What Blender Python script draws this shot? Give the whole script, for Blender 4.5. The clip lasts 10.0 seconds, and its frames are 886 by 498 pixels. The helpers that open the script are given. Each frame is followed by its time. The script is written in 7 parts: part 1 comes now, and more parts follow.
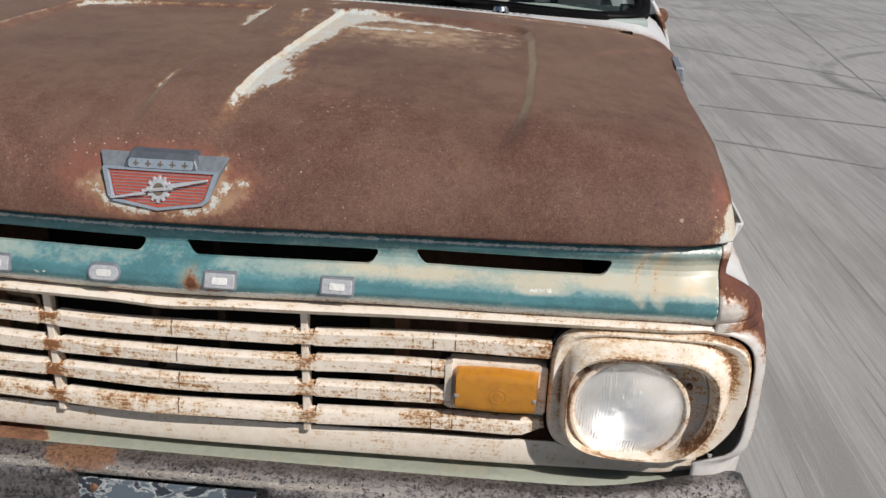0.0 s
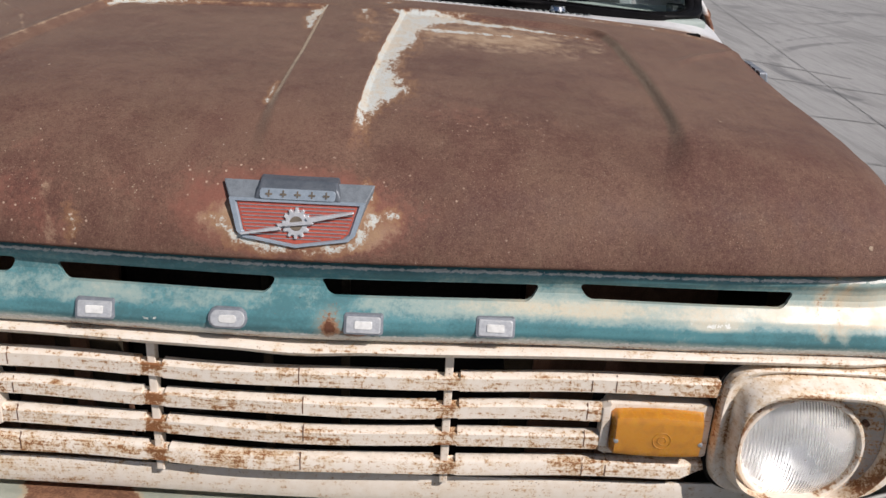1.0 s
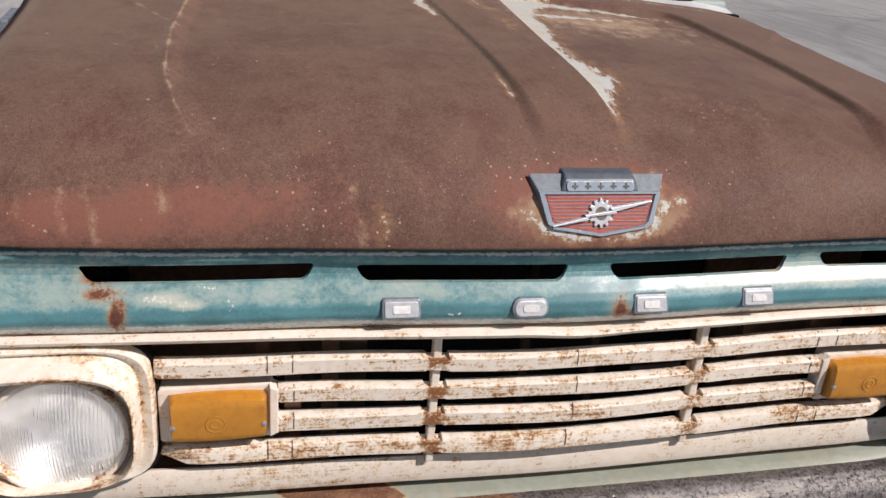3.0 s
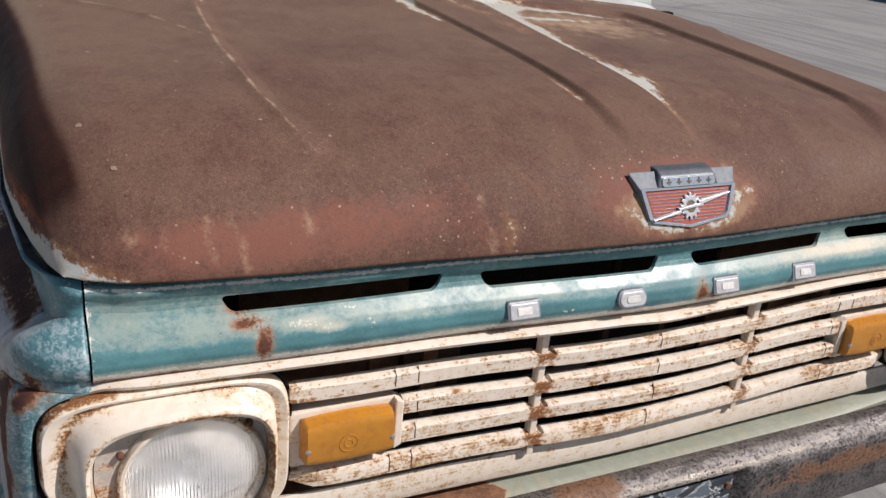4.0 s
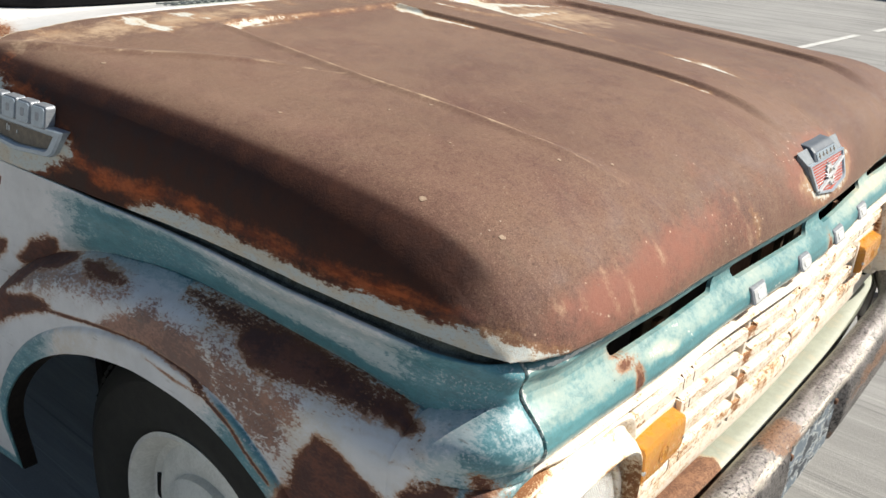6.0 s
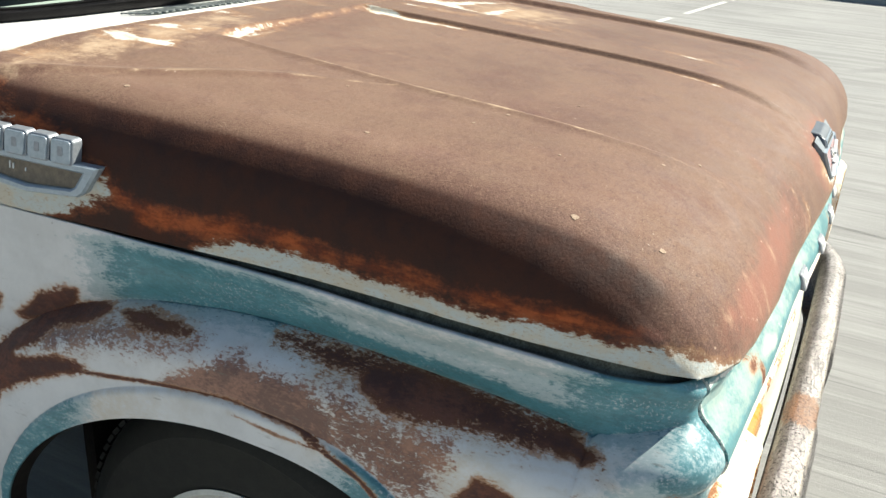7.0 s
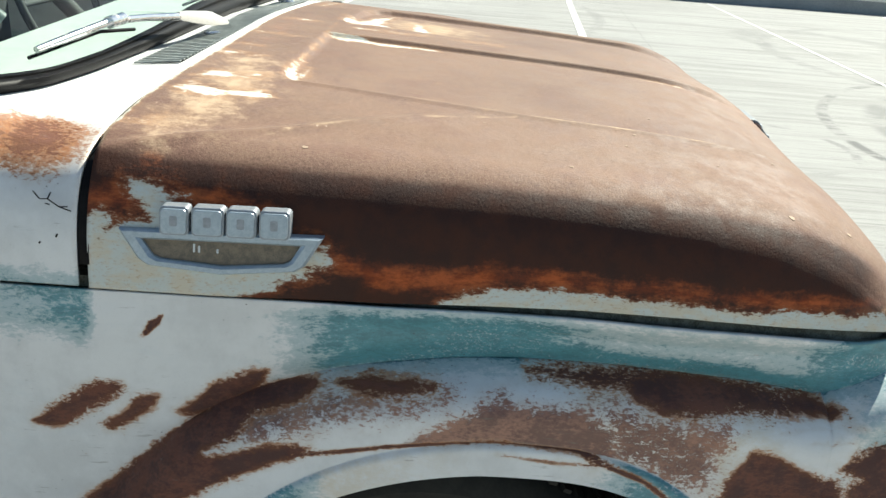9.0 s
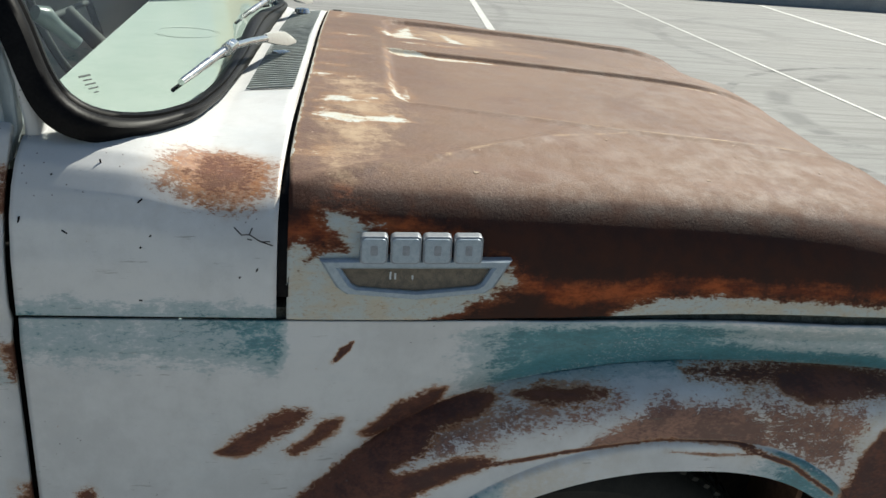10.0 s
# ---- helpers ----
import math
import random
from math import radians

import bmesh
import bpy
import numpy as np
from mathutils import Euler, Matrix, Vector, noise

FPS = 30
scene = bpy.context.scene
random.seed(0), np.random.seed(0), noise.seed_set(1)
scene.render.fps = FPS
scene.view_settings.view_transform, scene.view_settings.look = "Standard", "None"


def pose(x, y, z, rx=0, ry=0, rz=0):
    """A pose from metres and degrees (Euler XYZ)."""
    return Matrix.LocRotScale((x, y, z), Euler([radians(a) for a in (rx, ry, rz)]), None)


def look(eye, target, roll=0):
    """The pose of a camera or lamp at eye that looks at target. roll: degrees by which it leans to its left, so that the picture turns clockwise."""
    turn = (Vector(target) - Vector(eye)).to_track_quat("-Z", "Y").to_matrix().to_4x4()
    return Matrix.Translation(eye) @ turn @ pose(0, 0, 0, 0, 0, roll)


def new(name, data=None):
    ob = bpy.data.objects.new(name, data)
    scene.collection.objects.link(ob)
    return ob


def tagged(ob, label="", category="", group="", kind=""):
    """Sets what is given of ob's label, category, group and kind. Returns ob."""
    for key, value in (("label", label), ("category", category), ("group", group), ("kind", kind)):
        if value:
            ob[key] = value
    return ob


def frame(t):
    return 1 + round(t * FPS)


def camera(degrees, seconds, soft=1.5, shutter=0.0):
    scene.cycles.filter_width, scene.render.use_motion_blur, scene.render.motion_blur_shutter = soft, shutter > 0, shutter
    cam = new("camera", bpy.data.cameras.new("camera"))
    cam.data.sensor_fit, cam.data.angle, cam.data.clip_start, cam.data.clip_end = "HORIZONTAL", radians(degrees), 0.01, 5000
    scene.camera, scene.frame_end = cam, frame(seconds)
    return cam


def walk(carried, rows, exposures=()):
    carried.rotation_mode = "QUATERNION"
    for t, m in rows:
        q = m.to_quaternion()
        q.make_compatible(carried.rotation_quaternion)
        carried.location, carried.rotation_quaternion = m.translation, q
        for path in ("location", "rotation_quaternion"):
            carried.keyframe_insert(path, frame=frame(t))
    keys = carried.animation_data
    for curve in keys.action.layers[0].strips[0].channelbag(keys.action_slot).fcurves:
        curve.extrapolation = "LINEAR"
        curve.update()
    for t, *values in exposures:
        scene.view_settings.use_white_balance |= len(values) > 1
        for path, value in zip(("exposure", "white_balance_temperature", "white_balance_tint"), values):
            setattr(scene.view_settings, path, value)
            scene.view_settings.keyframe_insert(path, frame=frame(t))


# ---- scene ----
cam = camera(54.6, 10.0)
PATH = [
    (0, (0.532, -0.031, 1.552), (0.374, 1.822, 0.817), 2.1),
    (0.5, (0.361, 0.013, 1.544), (0.272, 1.864, 0.794), 2.6),
    (1, (0.185, 0.095, 1.55), (0.202, 1.949, 0.799), 3.0),
    (1.5, (0.054, 0.117, 1.549), (0.153, 1.961, 0.78), 3.6),
    (2, (-0.145, 0.086, 1.577), (0.047, 1.921, 0.804), 3.6),
    (2.5, (-0.334, 0.052, 1.57), (-0.062, 1.873, 0.788), 3.4),
    (2.7, (-0.389, 0.072, 1.564), (-0.06, 1.879, 0.774), 3.9),
    (3.8, (-0.795, 0.218, 1.557), (-0.011, 1.884, 0.775), 5.4),
    (4, (-0.882, 0.226, 1.558), (-0.044, 1.867, 0.779), 5.4),
    (4.5, (-1.08, 0.277, 1.559), (-0.152, 1.862, 0.769), 4.9),
    (5, (-1.252, 0.46, 1.546), (-0.177, 1.957, 0.768), 4.8),
    (5.2, (-1.304, 0.534, 1.555), (-0.159, 1.972, 0.767), 4.6),
    (6.3, (-1.608, 0.852, 1.574), (-0.087, 1.891, 0.793), 3.5),
    (6.5, (-1.642, 0.911, 1.573), (-0.077, 1.882, 0.793), 3.6),
    (7, (-1.683, 1.112, 1.564), (-0.029, 1.92, 0.783), 3.8),
    (7.5, (-1.721, 1.278, 1.578), (0.003, 1.909, 0.785), 3.4),
    (8, (-1.815, 1.45, 1.597), (-0.013, 1.814, 0.808), 3.5),
    (8.5, (-1.906, 1.607, 1.601), (-0.074, 1.778, 0.819), 3.8),
    (9, (-1.906, 1.805, 1.593), (-0.054, 1.838, 0.839), 4.3),
    (9.5, (-1.897, 1.973, 1.618), (-0.043, 1.865, 0.877), 4.7),
    (10, (-1.938, 2.177, 1.623), (-0.1, 1.955, 0.867), 4.6),
]
EXPOSURES = [(0, -0.22, 6450, 12), (1, -0.17, 6420, 15), (2.5, -0.1, 6500, 17), (4.0, -0.15, 6530, 16), (4.5, -0.03, 6600, 16), (5.0, 0.22, 6700, 14), (6.5, 0.92, 6800, 5), (8, 1.34, 6680, 0), (9, 1.28, 6650, -1), (9.5, 0.80, 6650, 1), (10, 0.60, 6600, 2)]
walk(cam, [(t, look(eye, target, roll)) for t, eye, target, roll in PATH], EXPOSURES)

# world, sun
world = bpy.data.worlds.new("sky")
scene.world = world
world.use_nodes = True
wn = world.node_tree
wn.nodes.clear()
sky = wn.nodes.new("ShaderNodeTexSky")
sky.sky_type, sky.sun_disc = "NISHITA", False
SUN = Vector((0.56, -0.46, 0.69)).normalized()
sky.sun_elevation = math.asin(SUN.z)
sky.sun_rotation = math.atan2(SUN.x, SUN.y)
back = wn.nodes.new("ShaderNodeBackground")
back.inputs["Strength"].default_value = 0.054
wout = wn.nodes.new("ShaderNodeOutputWorld")
wn.links.new(sky.outputs["Color"], back.inputs["Color"])
wn.links.new(back.outputs["Background"], wout.inputs["Surface"])
sun = new("sun", bpy.data.lights.new("sun", "SUN"))
sun.data.energy, sun.data.angle, sun.data.color = 5.0, radians(0.53), (1.0, 0.95, 0.88)
sun.matrix_world = look((12, -10, 15), (12 - SUN.x, -10 - SUN.y, 15 - SUN.z))

GROUND = 0.12          # height of the deck in this frame of reference
C = "Color"


# ---------------------------------------------------------------- materials
class Mat:
    """Small builder of node materials."""

    def __init__(self, name, rough=0.6, metal=0.0):
        self.mat = bpy.data.materials.new(name)
        self.mat.use_nodes = True
        self.t = self.mat.node_tree
        self.bsdf = self.t.nodes["Principled BSDF"]
        self.bsdf.inputs["Roughness"].default_value = rough
        self.bsdf.inputs["Metallic"].default_value = metal
        self.pos = self.t.nodes.new("ShaderNodeNewGeometry").outputs["Position"]

    def put(self, socket, value):
        if isinstance(value, bpy.types.NodeSocket):
            self.t.links.new(value, socket)
        elif hasattr(value, "__len__") and len(value) == 3 and len(socket.default_value) == 4:
            socket.default_value = (*value, 1)
        else:
            socket.default_value = value

    def math(self, op, a, b=0.0, c=0.0, clamp=False):
        n = self.t.nodes.new("ShaderNodeMath")
        n.operation, n.use_clamp = op, clamp
        for s, v in zip(n.inputs, (a, b, c)):
            self.put(s, v)
        return n.outputs[0]

    def scaled(self, sx, sy, sz, turn=0.0):
        n = self.t.nodes.new("ShaderNodeMapping")
        self.put(n.inputs["Vector"], self.pos)
        n.inputs["Scale"].default_value = (sx, sy, sz)
        n.inputs["Rotation"].default_value = (0, 0, turn)
        return n.outputs[0]

    def noise(self, scale, detail=5.0, rough=0.6, vec=None, distort=0.0):
        n = self.t.nodes.new("ShaderNodeTexNoise")
        self.put(n.inputs["Vector"], vec or self.pos)
        n.inputs["Scale"].default_value, n.inputs["Detail"].default_value = scale, detail
        n.inputs["Roughness"].default_value, n.inputs["Distortion"].default_value = rough, distort
        return n.outputs["Fac"]

    def cells(self, scale, vec=None, feature="F1"):
        n = self.t.nodes.new("ShaderNodeTexVoronoi")
        n.feature = feature
        self.put(n.inputs["Vector"], vec or self.pos)
        n.inputs["Scale"].default_value = scale
        return n.outputs["Distance"]

    def step(self, value, lo, hi, a=0.0, b=1.0):
        n = self.t.nodes.new("ShaderNodeMapRange")
        n.interpolation_type = "SMOOTHSTEP"
        for s, v in zip(n.inputs, (value, lo, hi, a, b)):
            self.put(s, v)
        return n.outputs[0]

    def mix(self, fac, a, b):
        n = self.t.nodes.new("ShaderNodeMix")
        n.data_type = "RGBA"
        self.put(n.inputs["Factor"], fac)
        self.put(n.inputs[6], a)
        self.put(n.inputs[7], b)
        return n.outputs[2]

    def masks(self):
        a = self.t.nodes.new("ShaderNodeAttribute")
        a.attribute_name = "masks"
        s = self.t.nodes.new("ShaderNodeSeparateColor")
        self.t.links.new(a.outputs["Color"], s.inputs[0])
        return s.outputs[0], s.outputs[1], s.outputs[2], a.outputs["Alpha"]

    def rag(self, field, *parts):
        """A field made ragged by noises, each (socket, amount)."""
        for socket, amount in parts:
            field = self.math("ADD", field, self.math("MULTIPLY", self.math("SUBTRACT", socket, 0.5), amount * 2.0))
        return field

    def done(self, color=None, rough=None, metal=None, height=None, depth=0.002, strength=0.5):
        if color is not None:
            self.put(self.bsdf.inputs["Base Color"], color)
        if rough is not None:
            self.put(self.bsdf.inputs["Roughness"], rough)
        if metal is not None:
            self.put(self.bsdf.inputs["Metallic"], metal)
        if height is not None:
            b = self.t.nodes.new("ShaderNodeBump")
            b.inputs["Distance"].default_value, b.inputs["Strength"].default_value = depth, strength
            self.put(b.inputs["Height"], height)
            self.t.links.new(b.outputs[0], self.bsdf.inputs["Normal"])
        return self.mat


def rusted_hood():
    """Bare rusted sheet with rests of pale paint, red primer, and dark rust that carries the flank's shade."""
    m = Mat("rusted_hood", 0.8)
    paint, red, dark, worn = m.masks()
    big, mid = m.noise(3.5, 4), m.noise(24, 8, 0.68)
    fine, grit = m.noise(130, 7, 0.72), m.noise(560, 4, 0.65)
    streak = m.noise(9, 7, 0.68, m.scaled(5, 1, 2))
    fleck = m.noise(300, 5, 0.74, m.scaled(1, 0.45, 1.1))
    smear = m.noise(46, 6, 0.7, m.scaled(1.2, 0.45, 1.3))
    col = m.mix(m.step(m.rag(big, (mid, 0.3), (fine, 0.3)), 0.25, 0.75), (0.104, 0.048, 0.037), (0.175, 0.099, 0.070))
    cloud = m.noise(7, 7, 0.66, m.scaled(1.3, 0.8, 1))
    col = m.mix(m.math("MULTIPLY", m.step(cloud, 0.46, 0.64), 0.36), col, (0.165, 0.100, 0.068))
    col = m.mix(m.math("MULTIPLY", m.step(cloud, 0.46, 0.32), 0.36), col, (0.105, 0.040, 0.034))
    col = m.mix(m.math("MULTIPLY", m.step(fine, 0.50, 0.68), 0.14), col, (0.225, 0.130, 0.094))
    col = m.mix(m.math("MULTIPLY", m.step(fine, 0.46, 0.32), 0.22), col, (0.06, 0.028, 0.024))
    col = m.mix(m.math("MULTIPLY", m.step(streak, 0.54, 0.72), 0.3), col, (0.185, 0.122, 0.082))
    col = m.mix(m.math("MULTIPLY", m.step(grit, 0.55, 0.64), 0.55), col, (0.038, 0.017, 0.013))
    col = m.mix(m.math("MULTIPLY", m.step(grit, 0.43, 0.34), 0.42), col, (0.31, 0.205, 0.14))
    grain = m.noise(310, 3, 0.6)
    col = m.mix(m.math("MULTIPLY", m.step(grain, 0.56, 0.68), 0.26), col, (0.05, 0.024, 0.018))
    col = m.mix(m.math("MULTIPLY", m.step(grain, 0.43, 0.32), 0.22), col, (0.29, 0.20, 0.14))
    dust = m.math("MULTIPLY", m.step(m.cells(210), 0.16, 0.08), m.step(m.rag(m.noise(18, 4), (mid, 0.6)), 0.50, 0.66))
    col = m.mix(m.math("MULTIPLY", dust, 0.62), col, (0.42, 0.31, 0.24))
    # dark rust, deepened in colour for the shade on the flank
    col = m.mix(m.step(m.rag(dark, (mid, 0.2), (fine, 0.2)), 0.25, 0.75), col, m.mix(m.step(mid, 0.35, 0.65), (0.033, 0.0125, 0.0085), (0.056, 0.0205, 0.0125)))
    r = m.rag(red, (mid, 0.35), (smear, 0.28), (big, 0.3), (fine, 0.25))
    glow = m.mix(m.step(dark, 0.2, 0.6), (0.235, 0.094, 0.068), m.mix(m.step(smear, 0.4, 0.62), (0.23, 0.046, 0.013), (0.46, 0.110, 0.030)))
    col = m.mix(m.math("MULTIPLY", m.math("MULTIPLY", m.step(r, 0.28, 0.85), m.step(red, 0.0, 0.2)), 0.85), col, glow)
    w = m.rag(worn, (fleck, 0.25), (mid, 0.45), (smear, 0.3))
    w = m.math("MAXIMUM", m.math("MULTIPLY", m.step(w, 0.30, 0.75), m.step(worn, 0.0, 0.2)), m.step(worn, 0.60, 0.80))
    col = m.mix(m.math("MULTIPLY", w, 0.85), col, m.mix(m.step(mid, 0.4, 0.6), (0.34, 0.22, 0.135), (0.44, 0.32, 0.215)))
    p = m.rag(paint, (fleck, 0.34), (smear, 0.55), (mid, 0.20))
    col = m.mix(m.math("MULTIPLY", m.math("MULTIPLY", m.step(m.rag(p, (mid, 0.25)), 0.12, 0.42), m.step(paint, 0.0, 0.2)), 0.55), col, m.mix(m.step(dark, 0.15, 0.5), m.mix(m.step(smear, 0.4, 0.6), (0.21, 0.10, 0.05), (0.30, 0.165, 0.085)), m.mix(m.step(smear, 0.4, 0.6), (0.155, 0.040, 0.016), (0.28, 0.082, 0.028))))
    col = m.mix(m.math("MULTIPLY", m.step(p, 0.40, 0.54), 0.80), col, m.mix(m.step(fine, 0.4, 0.6), (0.28, 0.155, 0.080), (0.42, 0.34, 0.26)))
    pale = m.mix(m.step(m.rag(mid, (smear, 0.6)), 0.35, 0.65), (0.55, 0.50, 0.41), (0.52, 0.55, 0.53))
    pale = m.mix(m.math("MULTIPLY", m.step(fleck, 0.54, 0.64), 0.6), pale, (0.42, 0.29, 0.17))
    col = m.mix(m.step(p, 0.47, 0.57), col, pale)
    chips = m.step(m.cells(70), 0.10, 0.06)
    where = m.step(m.rag(m.noise(6, 3), (fine, 0.5)), 0.58, 0.68)
    col = m.mix(m.math("MULTIPLY", m.math("MULTIPLY", chips, m.step(dark, 0.3, 0.1)), m.math("MULTIPLY", where, 0.75)), col, (0.55, 0.44, 0.36))
    drops = m.math("MULTIPLY", m.step(m.cells(62), 0.13, 0.07), m.math("MULTIPLY", m.step(red, 0.05, 0.3), m.step(dark, 0.45, 0.3)))
    col = m.mix(m.math("MULTIPLY", drops, m.step(m.noise(11, 3), 0.42, 0.55, 0.0, 0.8)), col, (0.50, 0.36, 0.27))
    pits = m.math("MULTIPLY", m.step(m.cells(45), 0.10, 0.05), m.step(m.noise(5, 3), 0.5, 0.6))
    col = m.mix(m.math("MULTIPLY", pits, 0.6), col, (0.045, 0.02, 0.016))
    h = m.rag(grit, (fine, 1.2), (grain, 1.0))
    # sheen fades out where the flank's shade is painted
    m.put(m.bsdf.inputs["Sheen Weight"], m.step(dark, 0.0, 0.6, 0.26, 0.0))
    m.bsdf.inputs["Specular IOR Level"].default_value = 0.24
    m.bsdf.inputs["Sheen Roughness"].default_value = 0.4
    m.bsdf.inputs["Sheen Tint"].default_value = (1.0, 0.86, 0.66, 1)
    return m.done(col, m.step(mid, 0.3, 0.7, 0.60, 0.82), None, h, 0.0008, 0.30)


def worn_paint(name, pale, teal, calm=False):
    """Thin faded paint over an older coat, with rust and brown primer breaking through."""
    m = Mat(name, 0.45)
    rust, green, primer, warm = m.masks()
    big, mid = m.noise(4, 4), m.noise(28, 8, 0.68)
    fine, grit = m.noise(150, 7, 0.72), m.noise(640, 3, 0.6)
    fleck = m.noise(230, 7, 0.80, m.scaled(1, 0.50, 1.1))
    brushed = m.noise(46, 7, 0.74, m.scaled(1.2, 0.55, 1.4))
    if calm:
        brushed = m.noise(16, 8, 0.68, m.scaled(0.8, 1.0, 1.5))
    col = m.mix(m.step(m.rag(big, (mid, 0.4)), 0.3, 0.7), pale, tuple(c * 0.87 for c in pale))
    col = m.mix(m.math("MULTIPLY", m.step(m.noise(9, 6, 0.7, m.scaled(1, 0.5, 1.6)), 0.5, 0.7), 0.3), col, tuple(c * k for c, k in zip(pale, (0.80, 0.86, 0.90))))
    col = m.mix(m.math("MULTIPLY", m.step(grit, 0.62, 0.72), 0.25), col, (0.25, 0.25, 0.24))
    col = m.mix(m.math("MULTIPLY", warm, m.step(m.rag(mid, (fleck, 0.5)), 0.25, 0.7)), col, (0.57, 0.46, 0.30))
    # older teal coat: a light wash first, then the full colour, in brushed flecks
    g = m.rag(green, (brushed, 0.45), (mid, 0.30), (fine, 0.30), (grit, 0.15)) if calm else m.rag(green, (brushed, 0.42), (fleck, 0.42), (mid, 0.15))
    wash = tuple(0.45 * a + 0.55 * b for a, b in zip(pale, teal))
    deep = m.mix(m.step(m.rag(brushed, (fleck, 0.4)), 0.38, 0.65), teal, tuple(c * 0.70 for c in teal))
    col = m.mix(m.math("MULTIPLY", m.step(g, 0.16, 0.50) if calm else m.step(g, 0.24, 0.46), 0.88), col, wash)
    col = m.mix(m.math("MULTIPLY", m.step(g, 0.46, 0.82) if calm else m.step(g, 0.50, 0.70), 0.94), col, deep)
    if not calm:
        chip = m.math("MULTIPLY", m.step(m.noise(340, 6, 0.75, m.scaled(1, 0.6, 1)), 0.55, 0.60), m.step(g, 0.40, 0.62))
        col = m.mix(m.math("MULTIPLY", m.math("MULTIPLY", chip, m.step(m.noise(21, 5, 0.7, m.scaled(1, 0.5, 1.4)), 0.47, 0.62)), 0.60), col, tuple(c * 0.95 for c in pale))
        dents = m.math("MULTIPLY", m.step(m.noise(420, 5, 0.7), 0.60, 0.65), m.step(g, 0.55, 0.75))
        col = m.mix(m.math("MULTIPLY", dents, 0.6), col, tuple(c * 0.45 for c in teal))
    if calm:
        flake = m.noise(170, 6, 0.72)
        ch = m.rag(primer, (flake, 0.85), (m.noise(38, 5, 0.65), 0.55))
        col = m.mix(m.math("MULTIPLY", m.step(primer, 0.05, 0.2), m.step(ch, 0.50, 0.56)), col, m.mix(m.step(fine, 0.4, 0.6), (0.74, 0.75, 0.71), (0.60, 0.62, 0.57)))
        primer = 0.0
    pr = m.rag(primer, (fleck, 0.95), (brushed, 0.35), (mid, 0.2)) if not calm else 0.0
    if not calm:
        col = m.mix(m.math("MULTIPLY", m.step(m.rag(primer, (mid, 0.3)), 0.15, 0.6), 0.35), col, (0.46, 0.33, 0.24))
        col = m.mix(m.math("MULTIPLY", m.step(pr, 0.42, 0.54), 0.95), col, m.mix(m.step(m.rag(mid, (fleck, 0.9), (big, 0.5)), 0.3, 0.72), (0.120, 0.044, 0.030), (0.29, 0.130, 0.085)))
    loose = m.step(m.noise(14, 3), 0.40, 0.62, 0.25, 1.9)
    r = m.rag(m.math("ADD", rust, m.math("MULTIPLY", m.math("SUBTRACT", fleck, 0.5), loose)), (brushed, 0.36), (fine, 0.10))
    stain = m.step(m.rag(rust, (mid, 0.3), (fleck, 0.2)), 0.04, 0.46)
    col = m.mix(m.math("MULTIPLY", stain, 0.28), col, (0.46, 0.34, 0.22))
    col = m.mix(m.math("MULTIPLY", m.step(r, 0.32, 0.44), 0.85), col, m.mix(m.step(fine, 0.42, 0.6), (0.25, 0.088, 0.026), (0.42, 0.21, 0.10)))
    core = m.mix(m.step(m.rag(brushed, (big, 0.8), (fleck, 0.5), (mid, 0.4)), 0.3, 0.7), (0.066, 0.025, 0.020), (0.150, 0.054, 0.033))
    brown = m.mix(m.step(r, 0.50, 0.72), (0.135, 0.046, 0.018), core)
    rf = m.step(r, 0.46, 0.53)
    col = m.mix(rf, col, brown)
    specks = m.math("MULTIPLY", m.step(m.cells(75), 0.085, 0.05), m.step(m.rag(mid, (big, 0.8)), 0.57, 0.66))
    col = m.mix(m.math("MULTIPLY", specks, 0.85), col, (0.05, 0.025, 0.02))
    if not calm:
        scuff = m.math("MULTIPLY", m.step(m.noise(150, 4, 0.6, m.scaled(1, 0.09, 1.2)), 0.63, 0.68), m.step(m.noise(17, 4, 0.6), 0.52, 0.62))
        col = m.mix(m.math("MULTIPLY", scuff, 0.45), col, (0.16, 0.14, 0.12))
    rough = m.math("ADD", m.step(mid, 0.3, 0.7, 0.3, 0.46), m.math("MULTIPLY", rf, 0.4))
    h = m.math("ADD", m.math("MULTIPLY", rf, m.rag(grit, (fine, 1.0))), m.math("MULTIPLY", m.rag(fine, (grit, 0.5)), 0.15))
    return m.done(col, rough, None, h, 0.0014, 0.45)


